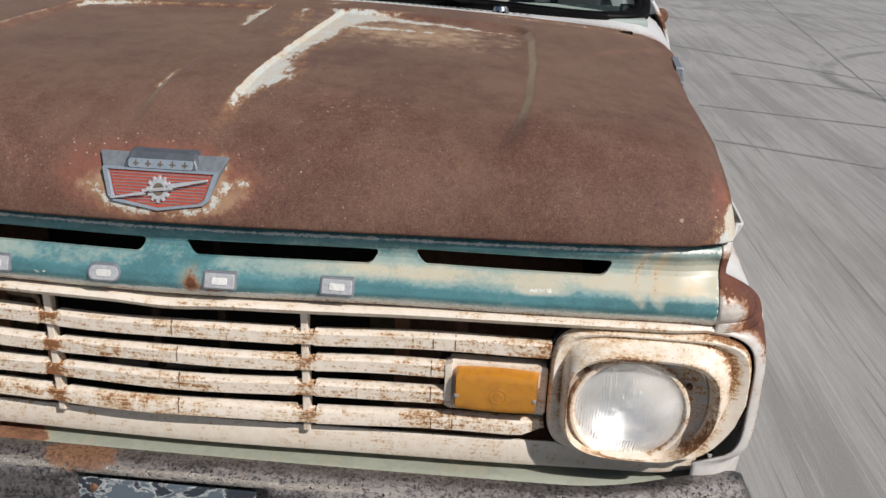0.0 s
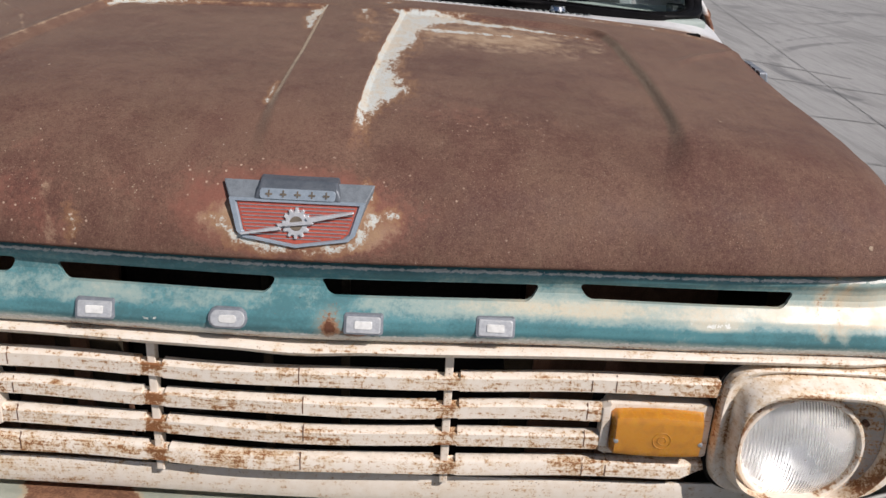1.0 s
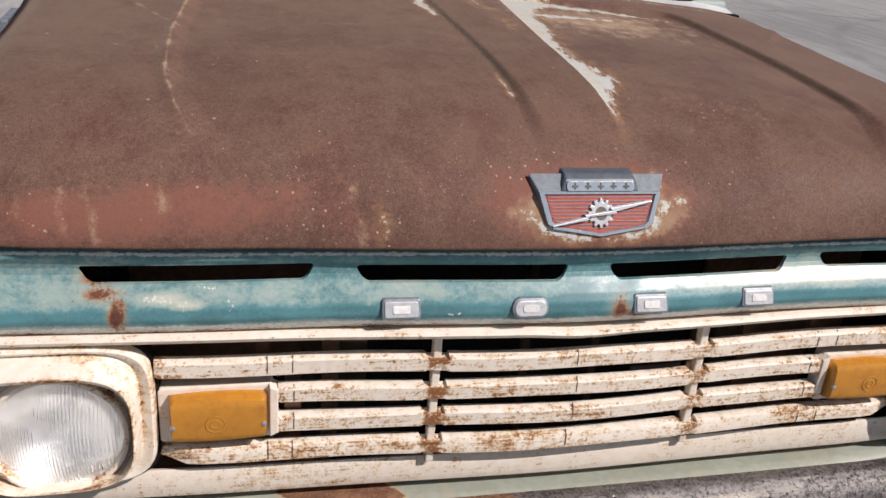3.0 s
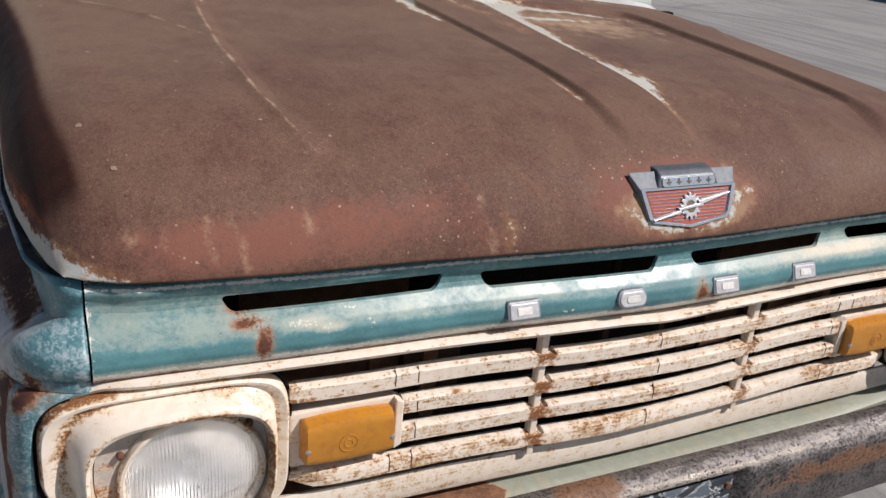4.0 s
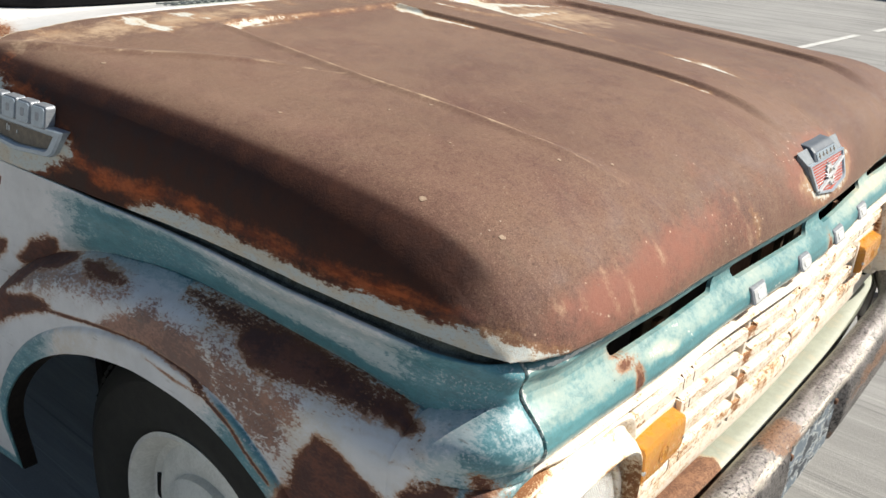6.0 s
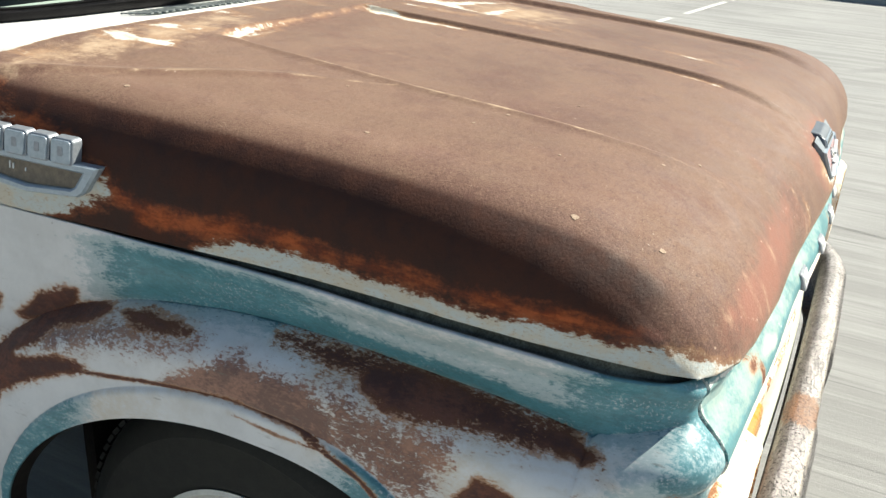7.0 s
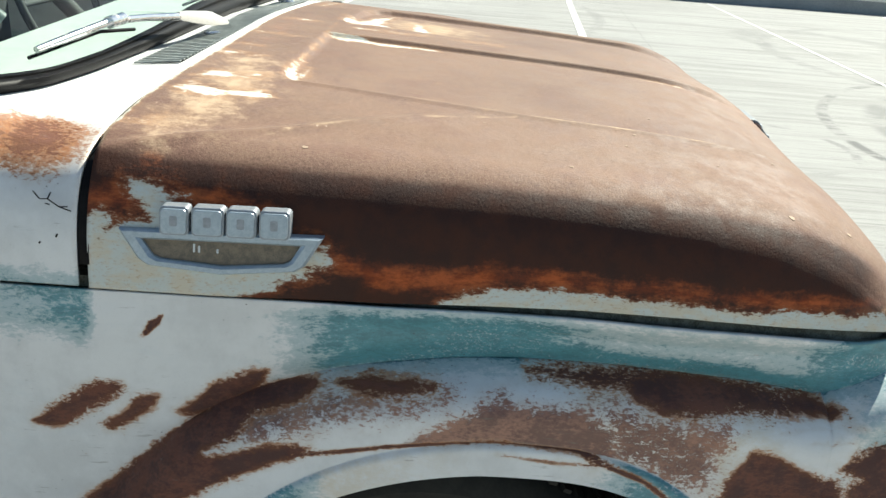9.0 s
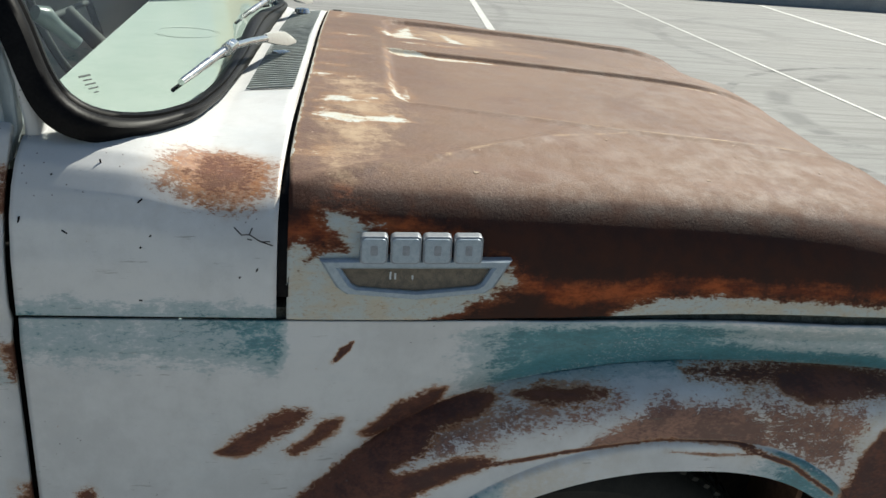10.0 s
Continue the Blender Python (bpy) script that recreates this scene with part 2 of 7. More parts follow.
def chipped_cream():
    """Old off-white paint: yellowed, with rust specks and rusty runs along edges."""
    m = Mat("chipped_cream_paint", 0.5)
    more_rust, grey, clean, _ = m.masks()
    big, mid = m.noise(6, 5), m.noise(60, 7, 0.7)
    fine, grit = m.noise(210, 6, 0.72), m.noise(640, 3, 0.6)
    lines = m.noise(30, 7, 0.72, m.scaled(0.45, 3, 7))
    col = m.mix(m.step(mid, 0.35, 0.65), (0.82, 0.745, 0.650), (0.76, 0.665, 0.550))
    col = m.mix(m.math("MULTIPLY", m.step(m.rag(grey, (mid, 0.4), (fine, 0.2)), 0.3, 0.6), 0.9), col, m.mix(m.step(mid, 0.4, 0.6), (0.36, 0.345, 0.33), (0.47, 0.445, 0.42)))
    y = m.math("ADD", m.rag(big, (mid, 0.5), (fine, 0.4), (lines, 0.5)), m.math("MULTIPLY", more_rust, 0.5))
    col = m.mix(m.math("MULTIPLY", m.step(y, 0.56, 0.80), 0.60), col, (0.60, 0.43, 0.24))
    r = m.rag(m.math("ADD", m.math("MULTIPLY", big, 0.35), m.math("MULTIPLY", lines, 0.65)), (mid, 0.26), (fine, 0.40), (grit, 0.22))
    r = m.math("ADD", r, m.math("SUBTRACT", m.math("MULTIPLY", more_rust, 0.34), m.math("MULTIPLY", clean, 0.07)))
    col = m.mix(m.math("MULTIPLY", m.step(r, 0.620, 0.675), 0.75), col, (0.50, 0.27, 0.10))
    rf = m.step(r, 0.695, 0.712)
    col = m.mix(rf, col, m.mix(fine, (0.15, 0.055, 0.024), (0.34, 0.145, 0.050)))
    specks = m.math("MULTIPLY", m.step(m.cells(150), 0.17, 0.09), m.step(m.rag(mid, (big, 0.6)), 0.46, 0.56))
    col = m.mix(m.math("MULTIPLY", specks, 0.9), col, m.mix(m.step(fine, 0.4, 0.6), (0.10, 0.042, 0.022), (0.36, 0.17, 0.06)))
    return m.done(col, m.math("ADD", 0.42, m.math("MULTIPLY", rf, 0.4)), None, m.math("ADD", rf, m.math("MULTIPLY", fine, 0.3)), 0.0008, 0.5)


def plain_metal(name, col, rough, dirt=(0.12, 0.10, 0.08), amount=0.5, metal=1.0, scale=60):
    m = Mat(name, rough, metal)
    mid, fine = m.noise(scale, 7, 0.65), m.noise(420, 4, 0.6)
    d = m.step(m.rag(mid, (fine, 0.3)), 0.52, 0.68)
    return m.done(m.mix(m.math("MULTIPLY", d, amount), col, dirt), m.math("ADD", rough, m.math("MULTIPLY", d, 0.3)),
                  m.math("SUBTRACT", metal, m.math("MULTIPLY", d, metal * 0.6)), fine, 0.0004, 0.4)


def flat_paint(name, a, b, rough=0.6, scale=40, metal=0.0, bump=0.3, shine=0.5):
    m = Mat(name, rough, metal)
    m.bsdf.inputs["Specular IOR Level"].default_value = shine
    mid, fine = m.noise(scale, 6, 0.65), m.noise(scale * 9, 4, 0.6)
    return m.done(m.mix(m.step(m.rag(mid, (fine, 0.4)), 0.3, 0.7), a, b), None, None, fine, 0.0006, bump)


def battered_bumper():
    """Old bumper: black flaking paint over dull plating, scratched lengthways, rust in places."""
    m = Mat("battered_bumper", 0.4, 0.8)
    mid, fine, grit = m.noise(20, 9, 0.72), m.noise(150, 7, 0.75), m.noise(520, 4, 0.65)
    lines = m.noise(16, 8, 0.75, m.scaled(1.2, 9, 9))
    scratch = m.noise(60, 6, 0.75, m.scaled(0.55, 3, 5))
    rust, bright, _, _ = m.masks()
    col = m.mix(m.step(m.rag(mid, (fine, 0.8)), 0.32, 0.68), (0.075, 0.070, 0.071), (0.29, 0.27, 0.265))
    col = m.mix(m.math("MULTIPLY", m.step(m.rag(scratch, (grit, 0.4)), 0.60, 0.66), 0.8), col, (0.36, 0.34, 0.32))
    flake = m.rag(bright, (lines, 0.9), (fine, 0.9), (scratch, 0.5))
    col = m.mix(m.step(flake, 0.58, 0.64), col, m.mix(m.step(fine, 0.4, 0.6), (0.50, 0.47, 0.42), (0.28, 0.25, 0.22)))
    r = m.rag(rust, (mid, 0.6), (fine, 0.5), (grit, 0.2))
    rf = m.step(r, 0.42, 0.54)
    col = m.mix(rf, col, m.mix(m.step(m.rag(fine, (grit, 0.5)), 0.35, 0.65), (0.085, 0.038, 0.022), (0.27, 0.145, 0.080)))
    return m.done(col, m.step(fine, 0.3, 0.7, 0.22, 0.46), m.math("SUBTRACT", 0.8, m.math("MULTIPLY", rf, 0.8)), m.rag(fine, (mid, 0.6), (scratch, 0.8)), 0.0018, 0.7)


def sage_paint():
    """Flat green-grey paint, stained, with rust bleeding through."""
    m = Mat("sage_green_paint", 0.55)
    rust = m.masks()[0]
    big, mid, fine = m.noise(9, 5, 0.65), m.noise(48, 6, 0.68), m.noise(260, 5, 0.7)
    col = m.mix(m.step(m.rag(big, (mid, 0.5)), 0.3, 0.7), (0.345, 0.365, 0.305), (0.275, 0.300, 0.250))
    col = m.mix(m.math("MULTIPLY", m.step(m.rag(mid, (big, 0.6)), 0.58, 0.72), 0.5), col, (0.42, 0.38, 0.29))
    r = m.rag(rust, (mid, 0.30), (fine, 0.25))
    col = m.mix(m.math("MULTIPLY", m.step(r, 0.22, 0.48), 0.7), col, (0.46, 0.35, 0.22))
    rf = m.step(r, 0.46, 0.56)
    col = m.mix(rf, col, m.mix(m.step(m.rag(mid, (fine, 0.5)), 0.35, 0.65), (0.13, 0.060, 0.034), (0.25, 0.125, 0.068)))
    return m.done(col, m.math("ADD", 0.5, m.math("MULTIPLY", rf, 0.35)), None, m.rag(fine, (mid, 0.5)), 0.0008, 0.4)


def peeling_plate():
    m = Mat("peeling_blue_grey_paint", 0.5, 0.2)
    a, fine = m.noise(34, 6, 0.62, m.scaled(0.7, 1, 1.2), 0.6), m.noise(150, 6, 0.7)
    edge = m.math("ABSOLUTE", m.math("SUBTRACT", a, 0.5))
    col = m.mix(m.step(a, 0.47, 0.53), (0.040, 0.052, 0.068), (0.135, 0.175, 0.215))
    col = m.mix(m.step(edge, 0.03, 0.012), col, (0.55, 0.58, 0.58))
    col = m.mix(m.math("MULTIPLY", m.step(fine, 0.55, 0.7), 0.4), col, (0.06, 0.06, 0.065))
    return m.done(col, None, None, m.math("ADD", m.step(a, 0.47, 0.53), m.math("MULTIPLY", fine, 0.4)), 0.001, 0.6)


def brushed_concrete():
    """Broomed concrete deck with drag streaks, stains and round tyre marks."""
    m = Mat("brushed_concrete", 0.85)
    m.bsdf.inputs["Specular IOR Level"].default_value = 0.25
    m.bsdf.inputs["Diffuse Roughness"].default_value = 0.3
    turn = radians(-3.4)
    big = m.noise(0.35, 5, 0.6)
    drag = m.noise(2.2, 8, 0.72, m.scaled(3.2, 0.16, 1, turn))
    broom = m.noise(60, 6, 0.7, m.scaled(1.6, 0.04, 1, turn))
    grain = m.noise(240, 4, 0.7)
    col = m.mix(m.step(m.rag(big, (drag, 0.9)), 0.25, 0.75), (0.255, 0.251, 0.243), (0.395, 0.390, 0.378))
    col = m.mix(m.math("MULTIPLY", m.step(broom, 0.38, 0.62), 0.42), col, (0.245, 0.242, 0.236))
    col = m.mix(m.math("MULTIPLY", m.step(drag, 0.52, 0.70), 0.40), col, (0.165, 0.165, 0.168))
    col = m.mix(m.math("MULTIPLY", m.step(grain, 0.5, 0.75), 0.25), col, (0.55, 0.54, 0.52))
    scratch = m.noise(7, 5, 0.6, m.scaled(9, 0.07, 1, radians(-1.5)))
    col = m.mix(m.math("MULTIPLY", m.step(scratch, 0.59, 0.66), 0.45), col, (0.12, 0.12, 0.122))
    col = m.mix(m.math("MULTIPLY", m.step(scratch, 0.38, 0.33), 0.35), col, (0.46, 0.455, 0.44))
    sep = m.t.nodes.new("ShaderNodeSeparateXYZ")
    m.put(sep.inputs[0], m.pos)
    patch = m.noise(1.6, 5, 0.7)
    for cx, cy, rad, wide, dark in ((6.6, 8.6, 3.0, 0.10, 0.55), (6.9, 8.9, 3.35, 0.07, 0.4), (4.6, 15.2, 2.2, 0.12, 0.5), (4.55, -4.36, 3.28, 0.07, 0.85), (4.6, -4.3, 2.75, 0.16, 0.6), (4.2, -0.2, 0.75, 0.05, 0.5),
                                    (10.3, -2.9, 1.0, 0.3, 0.35), (11.5, 6.0, 6.0, 0.12, 0.3), (7.0, 24.0, 9.0, 0.5, 0.5), (9.0, -5.5, 3.6, 0.14, 0.35)):
        d = m.math("SQRT", m.math("ADD", m.math("POWER", m.math("SUBTRACT", sep.outputs[0], cx), 2.0), m.math("POWER", m.math("SUBTRACT", sep.outputs[1], cy), 2.0)))
        d = m.math("ABSOLUTE", m.math("SUBTRACT", d, rad))
        f = m.math("MULTIPLY", m.step(d, wide, wide * 0.3), m.step(m.rag(patch, (drag, 0.6)), 0.4, 0.6))
        col = m.mix(m.math("MULTIPLY", f, dark), col, (0.13, 0.13, 0.132))
    return m.done(col, m.step(big, 0.3, 0.7, 0.75, 0.9), None, m.rag(broom, (grain, 0.5)), 0.004, 0.5)


def amber_plastic():
    m = Mat("amber_plastic", 0.28)
    fine = m.noise(90, 5, 0.6)
    m.bsdf.inputs["Coat Weight"].default_value = 0.3
    m.bsdf.inputs["Subsurface Weight"].default_value = 0.15
    m.bsdf.inputs["Subsurface Radius"].default_value = (0.01, 0.004, 0.001)
    return m.done(m.mix(m.step(fine, 0.4, 0.7), (0.54, 0.235, 0.026), (0.45, 0.185, 0.024)), m.step(fine, 0.3, 0.7, 0.22, 0.4), None, fine, 0.0008, 0.3)


def lamp_glass():
    """Pressed lens with vertical flutes."""
    m = Mat("fluted_lamp_glass", 0.06)
    m.bsdf.inputs["Transmission Weight"].default_value = 0.86
    m.bsdf.inputs["IOR"].default_value = 1.5
    w = m.t.nodes.new("ShaderNodeTexWave")
    w.bands_direction = "X"
    w.inputs["Scale"].default_value = 70
    w.inputs["Distortion"].default_value = 0.0
    m.put(w.inputs["Vector"], m.pos)
    area = m.step(m.noise(26, 1), 0.40, 0.50, 0.15, 1.0)
    dust = m.noise(60, 6)
    return m.done(m.mix(m.step(dust, 0.4, 0.8), (0.96, 0.97, 0.97), (0.82, 0.82, 0.80)), m.step(dust, 0.4, 0.75, 0.05, 0.2), None, m.math("MULTIPLY", w.outputs["Fac"], area), 0.0016, 0.55)


def window_glass():
    """Thin pane: what lies behind, with a gloss that grows towards the edge of sight."""
    m = Mat("window_glass", 0.02)
    clear, gloss, both = (m.t.nodes.new("ShaderNode" + k) for k in ("BsdfTransparent", "BsdfGlossy", "MixShader"))
    clear.inputs["Color"].default_value = (0.84, 0.91, 0.885, 1)
    gloss.inputs["Roughness"].default_value = 0.03
    fres = m.t.nodes.new("ShaderNodeFresnel")
    fres.inputs["IOR"].default_value = 1.38
    m.t.links.new(fres.outputs[0], both.inputs[0])
    m.t.links.new(clear.outputs[0], both.inputs[1])
    m.t.links.new(gloss.outputs[0], both.inputs[2])
    m.t.links.new(both.outputs[0], m.t.nodes["Material Output"].inputs["Surface"])
    m.t.nodes.remove(m.bsdf)
    return m.mat


HOOD = rusted_hood()
BODY = worn_paint("faded_pale_paint", (0.65, 0.65, 0.655), (0.070, 0.235, 0.280))
TEAL = worn_paint("faded_teal_paint", (0.49, 0.51, 0.43), (0.080, 0.245, 0.275), True)
CREAM = chipped_cream()
SAGE = sage_paint()
POT = plain_metal("dull_cast_chrome", (0.50, 0.53, 0.57), 0.42, (0.16, 0.16, 0.16), 0.35, 0.75, 220)
EMB = flat_paint("aged_grey_casting", (0.20, 0.225, 0.25), (0.14, 0.16, 0.18), 0.55, 90, 0.1, 0.2, shine=0.3)
# dark slate crown colour stands in for sky mirrored in the chrome
CROWN = flat_paint("dark_slate_casting", (0.085, 0.10, 0.12), (0.13, 0.145, 0.165), 0.42, 90, 0.2, 0.2, shine=0.4)
# the blue of the reflected sky is put into this casting colour
BADGE = flat_paint("pale_blue_grey_casting", (0.36, 0.42, 0.48), (0.28, 0.335, 0.39), 0.30, 150, 0.25, 0.2)
CORE = flat_paint("bright_grey_casting", (0.66, 0.67, 0.68), (0.50, 0.51, 0.53), 0.35, 150, 0.35, 0.2)
SLATE = flat_paint("slate_grey_casting", (0.20, 0.22, 0.25), (0.28, 0.30, 0.33), 0.4, 150, 0.3, 0.2)
CHROME = plain_metal("chrome", (0.72, 0.73, 0.75), 0.14, (0.30, 0.27, 0.24), 0.4)
REDP = flat_paint("red_enamel", (0.46, 0.095, 0.060), (0.34, 0.070, 0.050), 0.45, 120)
DARKP = flat_paint("dark_badge_paint", (0.10, 0.085, 0.065), (0.19, 0.15, 0.11), 0.65, 90)
AMBER = amber_plastic()
LENS = lamp_glass()
GLASS = window_glass()
MIRROR = plain_metal("silvered_reflector", (0.82, 0.83, 0.84), 0.3, (0.75, 0.75, 0.75), 0.2)
RUBBER = flat_paint("weathered_black_rubber", (0.0035, 0.0033, 0.004), (0.008, 0.0075, 0.008), 0.45, 30, shine=0.08)
ALU = plain_metal("pale_aluminium", (0.66, 0.65, 0.62), 0.36, (0.40, 0.36, 0.32), 0.4, 0.5)
TYRE = flat_paint("tyre_rubber", (0.008, 0.008, 0.007), (0.016, 0.016, 0.013), 0.8, 40)
WHEELW = flat_paint("white_wheel_paint", (0.68, 0.68, 0.64), (0.56, 0.56, 0.52), 0.45, 20)
# near-black, also stands in for shade inside gaps, wells and the engine bay
BLACK = flat_paint("near_black", (0.010, 0.009, 0.009), (0.018, 0.015, 0.013), 0.9, 20, shine=0.1)
DKBROWN = flat_paint("dull_dark_brown", (0.030, 0.024, 0.016), (0.055, 0.040, 0.026), 0.9, 60, shine=0.2)
LEDGE = flat_paint("dull_grey_green_flange", (0.135, 0.145, 0.125), (0.060, 0.058, 0.048), 0.8, 45, shine=0.2)
RUSTD = flat_paint("brown_rusted_steel", (0.10, 0.045, 0.025), (0.17, 0.085, 0.05), 0.85, 50)
SLATS = flat_paint("dull_grey_green_slats", (0.26, 0.29, 0.28), (0.18, 0.20, 0.195), 0.6, 40)
DASH = flat_paint("pale_green_dash", (0.44, 0.50, 0.47), (0.39, 0.46, 0.43), 0.5, 12)
# one dark tone for every cab part keeps the cab dark behind the glass
CABIN = flat_paint("dark_blue_grey", (0.03, 0.038, 0.04), (0.05, 0.06, 0.06), 0.8, 12)
BUMP = battered_bumper()
PLATE = peeling_plate()
CHIP = flat_paint("pale_tan_chip", (0.38, 0.285, 0.205), (0.24, 0.16, 0.11), 0.8, 420)
CONCRETE = brushed_concrete()
LINEW = flat_paint("white_road_paint", (0.78, 0.78, 0.76), (0.60, 0.60, 0.58), 0.7, 18)
ROADW = flat_paint("worn_road_paint", (0.58, 0.58, 0.565), (0.40, 0.40, 0.39), 0.75, 9)
SKID = flat_paint("worn_tyre_mark", (0.215, 0.212, 0.206), (0.30, 0.295, 0.285), 0.85, 11)
SEAL = flat_paint("dark_joint_sealant", (0.09, 0.09, 0.09), (0.13, 0.13, 0.13), 0.8, 20)
PARAPET = flat_paint("grey_parapet_concrete", (0.30, 0.32, 0.34), (0.24, 0.26, 0.28), 0.85, 3)
# haze is put into the colours of the far trees, walls and land
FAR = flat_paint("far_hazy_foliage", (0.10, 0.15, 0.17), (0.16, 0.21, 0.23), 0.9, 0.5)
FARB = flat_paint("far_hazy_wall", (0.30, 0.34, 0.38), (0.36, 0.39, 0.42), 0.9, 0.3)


# ---------------------------------------------------------------- mesh tools
def part(name, me, material, parent, label=""):
    if isinstance(me, bmesh.types.BMesh):
        bm, me = me, bpy.data.meshes.new(name)
        bmesh.ops.recalc_face_normals(bm, faces=bm.faces)
        bm.to_mesh(me)
        bm.free()
    if not me.materials:
        me.materials.append(material)
    ob = new(name, me)
    ob.parent = parent
    if parent.parent is None:
        ob.matrix_parent_inverse = Matrix.Translation(-parent.location)
    return tagged(ob, label)


def thing(name, at, label, category, group="", kind=""):
    ob = new(name)
    ob.location = at
    return tagged(ob, label, category, group, kind)


def smooth(me, angle=40):
    me.polygons.foreach_set("use_smooth", [True] * len(me.polygons))
    me.set_sharp_from_angle(angle=radians(angle))
    return me


def sheet(points, masks=None, close_u=False, close_v=False, angle=50, name="sheet"):
    """A mesh from an (n, m, 3) array of places, with a colour attribute of four masks."""
    n, m = points.shape[:2]
    idx = np.arange(n * m).reshape(n, m)
    if close_u:
        idx = np.vstack([idx, idx[:1]])
    if close_v:
        idx = np.hstack([idx, idx[:, :1]])
    faces = np.stack([idx[:-1, :-1], idx[1:, :-1], idx[1:, 1:], idx[:-1, 1:]], -1).reshape(-1, 4)
    me = bpy.data.meshes.new(name)
    me.from_pydata(points.reshape(-1, 3).tolist(), [], faces.tolist())
    if masks is not None:
        a = me.attributes.new("masks", "FLOAT_COLOR", "POINT")
        a.data.foreach_set("color", np.clip(masks, 0, 1).reshape(-1).astype(np.float32))
    me.update()
    return smooth(me, angle)


def thick(ob, depth, offset=-1):
    mod = ob.modifiers.new("thickness", "SOLIDIFY")
    mod.thickness, mod.offset = depth, offset
    return ob


def box(x0, x1, y0, y1, z0, z1, bevel=0.0, seg=2):
    bm = bmesh.new()
    bmesh.ops.create_cube(bm, size=1)
    for v in bm.verts:
        v.co = ((x0 + x1) / 2 + v.co.x * (x1 - x0), (y0 + y1) / 2 + v.co.y * (y1 - y0), (z0 + z1) / 2 + v.co.z * (z1 - z0))
    if bevel:
        bmesh.ops.bevel(bm, geom=bm.edges[:], offset=bevel, segments=seg, affect="EDGES", profile=0.6)
    return bm


def prism(outline, d0, d1, place, bevel=0.0):
    """A plate of a given outline in two dimensions, from depth d0 to d1, put in the world by place(u, v, d)."""
    bm = bmesh.new()
    f = bm.faces.new([bm.verts.new((u, v, d0)) for u, v in outline])
    r = bmesh.ops.extrude_face_region(bm, geom=[f])
    top = [g for g in r["geom"] if isinstance(g, bmesh.types.BMVert)]
    for v in top:
        v.co.z = d1
    if bevel:
        tops = set(top)
        edges = [e for e in bm.edges if e.verts[0] in tops and e.verts[1] in tops]
        bmesh.ops.bevel(bm, geom=edges, offset=bevel, segments=2, affect="EDGES", profile=0.6)
    for v in bm.verts:
        v.co = place(*v.co)
    return bm


def turned(profile, axis_at, steps=48, way="x"):
    """A turned body from (radius, along) pairs about an axis along x or y."""
    a = np.linspace(0, 2 * np.pi, steps, endpoint=False)
    P = np.zeros((len(profile), steps, 3))
    for i, (r, d) in enumerate(profile):
        if way == "x":
            P[i] = np.stack([np.full(steps, d), r * np.cos(a), r * np.sin(a)], -1)
        else:
            P[i] = np.stack([r * np.cos(a), np.full(steps, d), r * np.sin(a)], -1)
    return sheet(P + np.array(axis_at), close_v=True, angle=35)


def tube(path, radius, steps=10):
    """A round rod along a list of places."""
    path = [Vector(p) for p in path]
    rings = []
    for i, p in enumerate(path):
        d = (path[min(i + 1, len(path) - 1)] - path[max(i - 1, 0)]).normalized()
        u = d.orthogonal().normalized() if abs(d.z) > 0.9 else d.cross(Vector((0, 0, 1))).normalized()
        w = d.cross(u)
        r = radius[i] if hasattr(radius, "__len__") else radius
        rings.append([p + r * (u * math.cos(a) + w * math.sin(a)) for a in np.linspace(0, 2 * math.pi, steps, endpoint=False)])
    rings = [[path[0]] * steps] + rings + [[path[-1]] * steps]
    return sheet(np.array(rings, dtype=float), close_v=True, angle=50)


def soft(x, lo, hi):
    t = np.clip((np.asarray(x, float) - lo) / (hi - lo), 0, 1)
    return t * t * (3 - 2 * t)


def blob(u, v, u0, v0, ru, rv, turn=0.0, edge=0.03):
    """A field of an ellipse: a half on its rim, falling off over the edge's width in metres."""
    c, s = math.cos(turn), math.sin(turn)
    du, dv = u - u0, v - v0
    q = np.hypot((du * c + dv * s) / ru, (dv * c - du * s) / rv)
    return np.clip(0.5 + (1 - q) * math.sqrt(ru * rv) / (2 * edge), 0, 1)


def stroke(u, v, path, wide, edge=0.03):
    """A field of a brush stroke along a polyline; wide may vary from end to end."""
    best = np.zeros(np.shape(u))
    n = len(path) - 1
    for i in range(n):
        (u0, v0), (u1, v1) = path[i], path[i + 1]
        L = (u1 - u0) ** 2 + (v1 - v0) ** 2
        t = np.clip(((u - u0) * (u1 - u0) + (v - v0) * (v1 - v0)) / L, 0, 1)
        d = np.hypot(u - u0 - t * (u1 - u0), v - v0 - t * (v1 - v0))
        w = wide[i] + (wide[i + 1] - wide[i]) * t if hasattr(wide, "__len__") else wide
        best = np.maximum(best, np.clip(0.5 + (w - d) / (2 * edge), 0, 1))
    return best


def area(u, v, outline, edge=0.012):
    """A field of a closed outline: a half on its rim, rising inwards over the edge's width in metres."""
    inside, d = np.zeros(np.shape(u), bool), np.full(np.shape(u), 9.0)
    for (u0, v0), (u1, v1) in zip(outline, outline[1:] + outline[:1]):
        t = np.clip(((u - u0) * (u1 - u0) + (v - v0) * (v1 - v0)) / ((u1 - u0) ** 2 + (v1 - v0) ** 2), 0, 1)
        d = np.minimum(d, np.hypot(u - u0 - t * (u1 - u0), v - v0 - t * (v1 - v0)))
        if v0 != v1:
            inside ^= ((v0 > v) != (v1 > v)) & (u < (u1 - u0) * (v - v0) / (v1 - v0) + u0)
    return np.clip(0.5 + np.where(inside, d, -d) / (2 * edge), 0, 1)


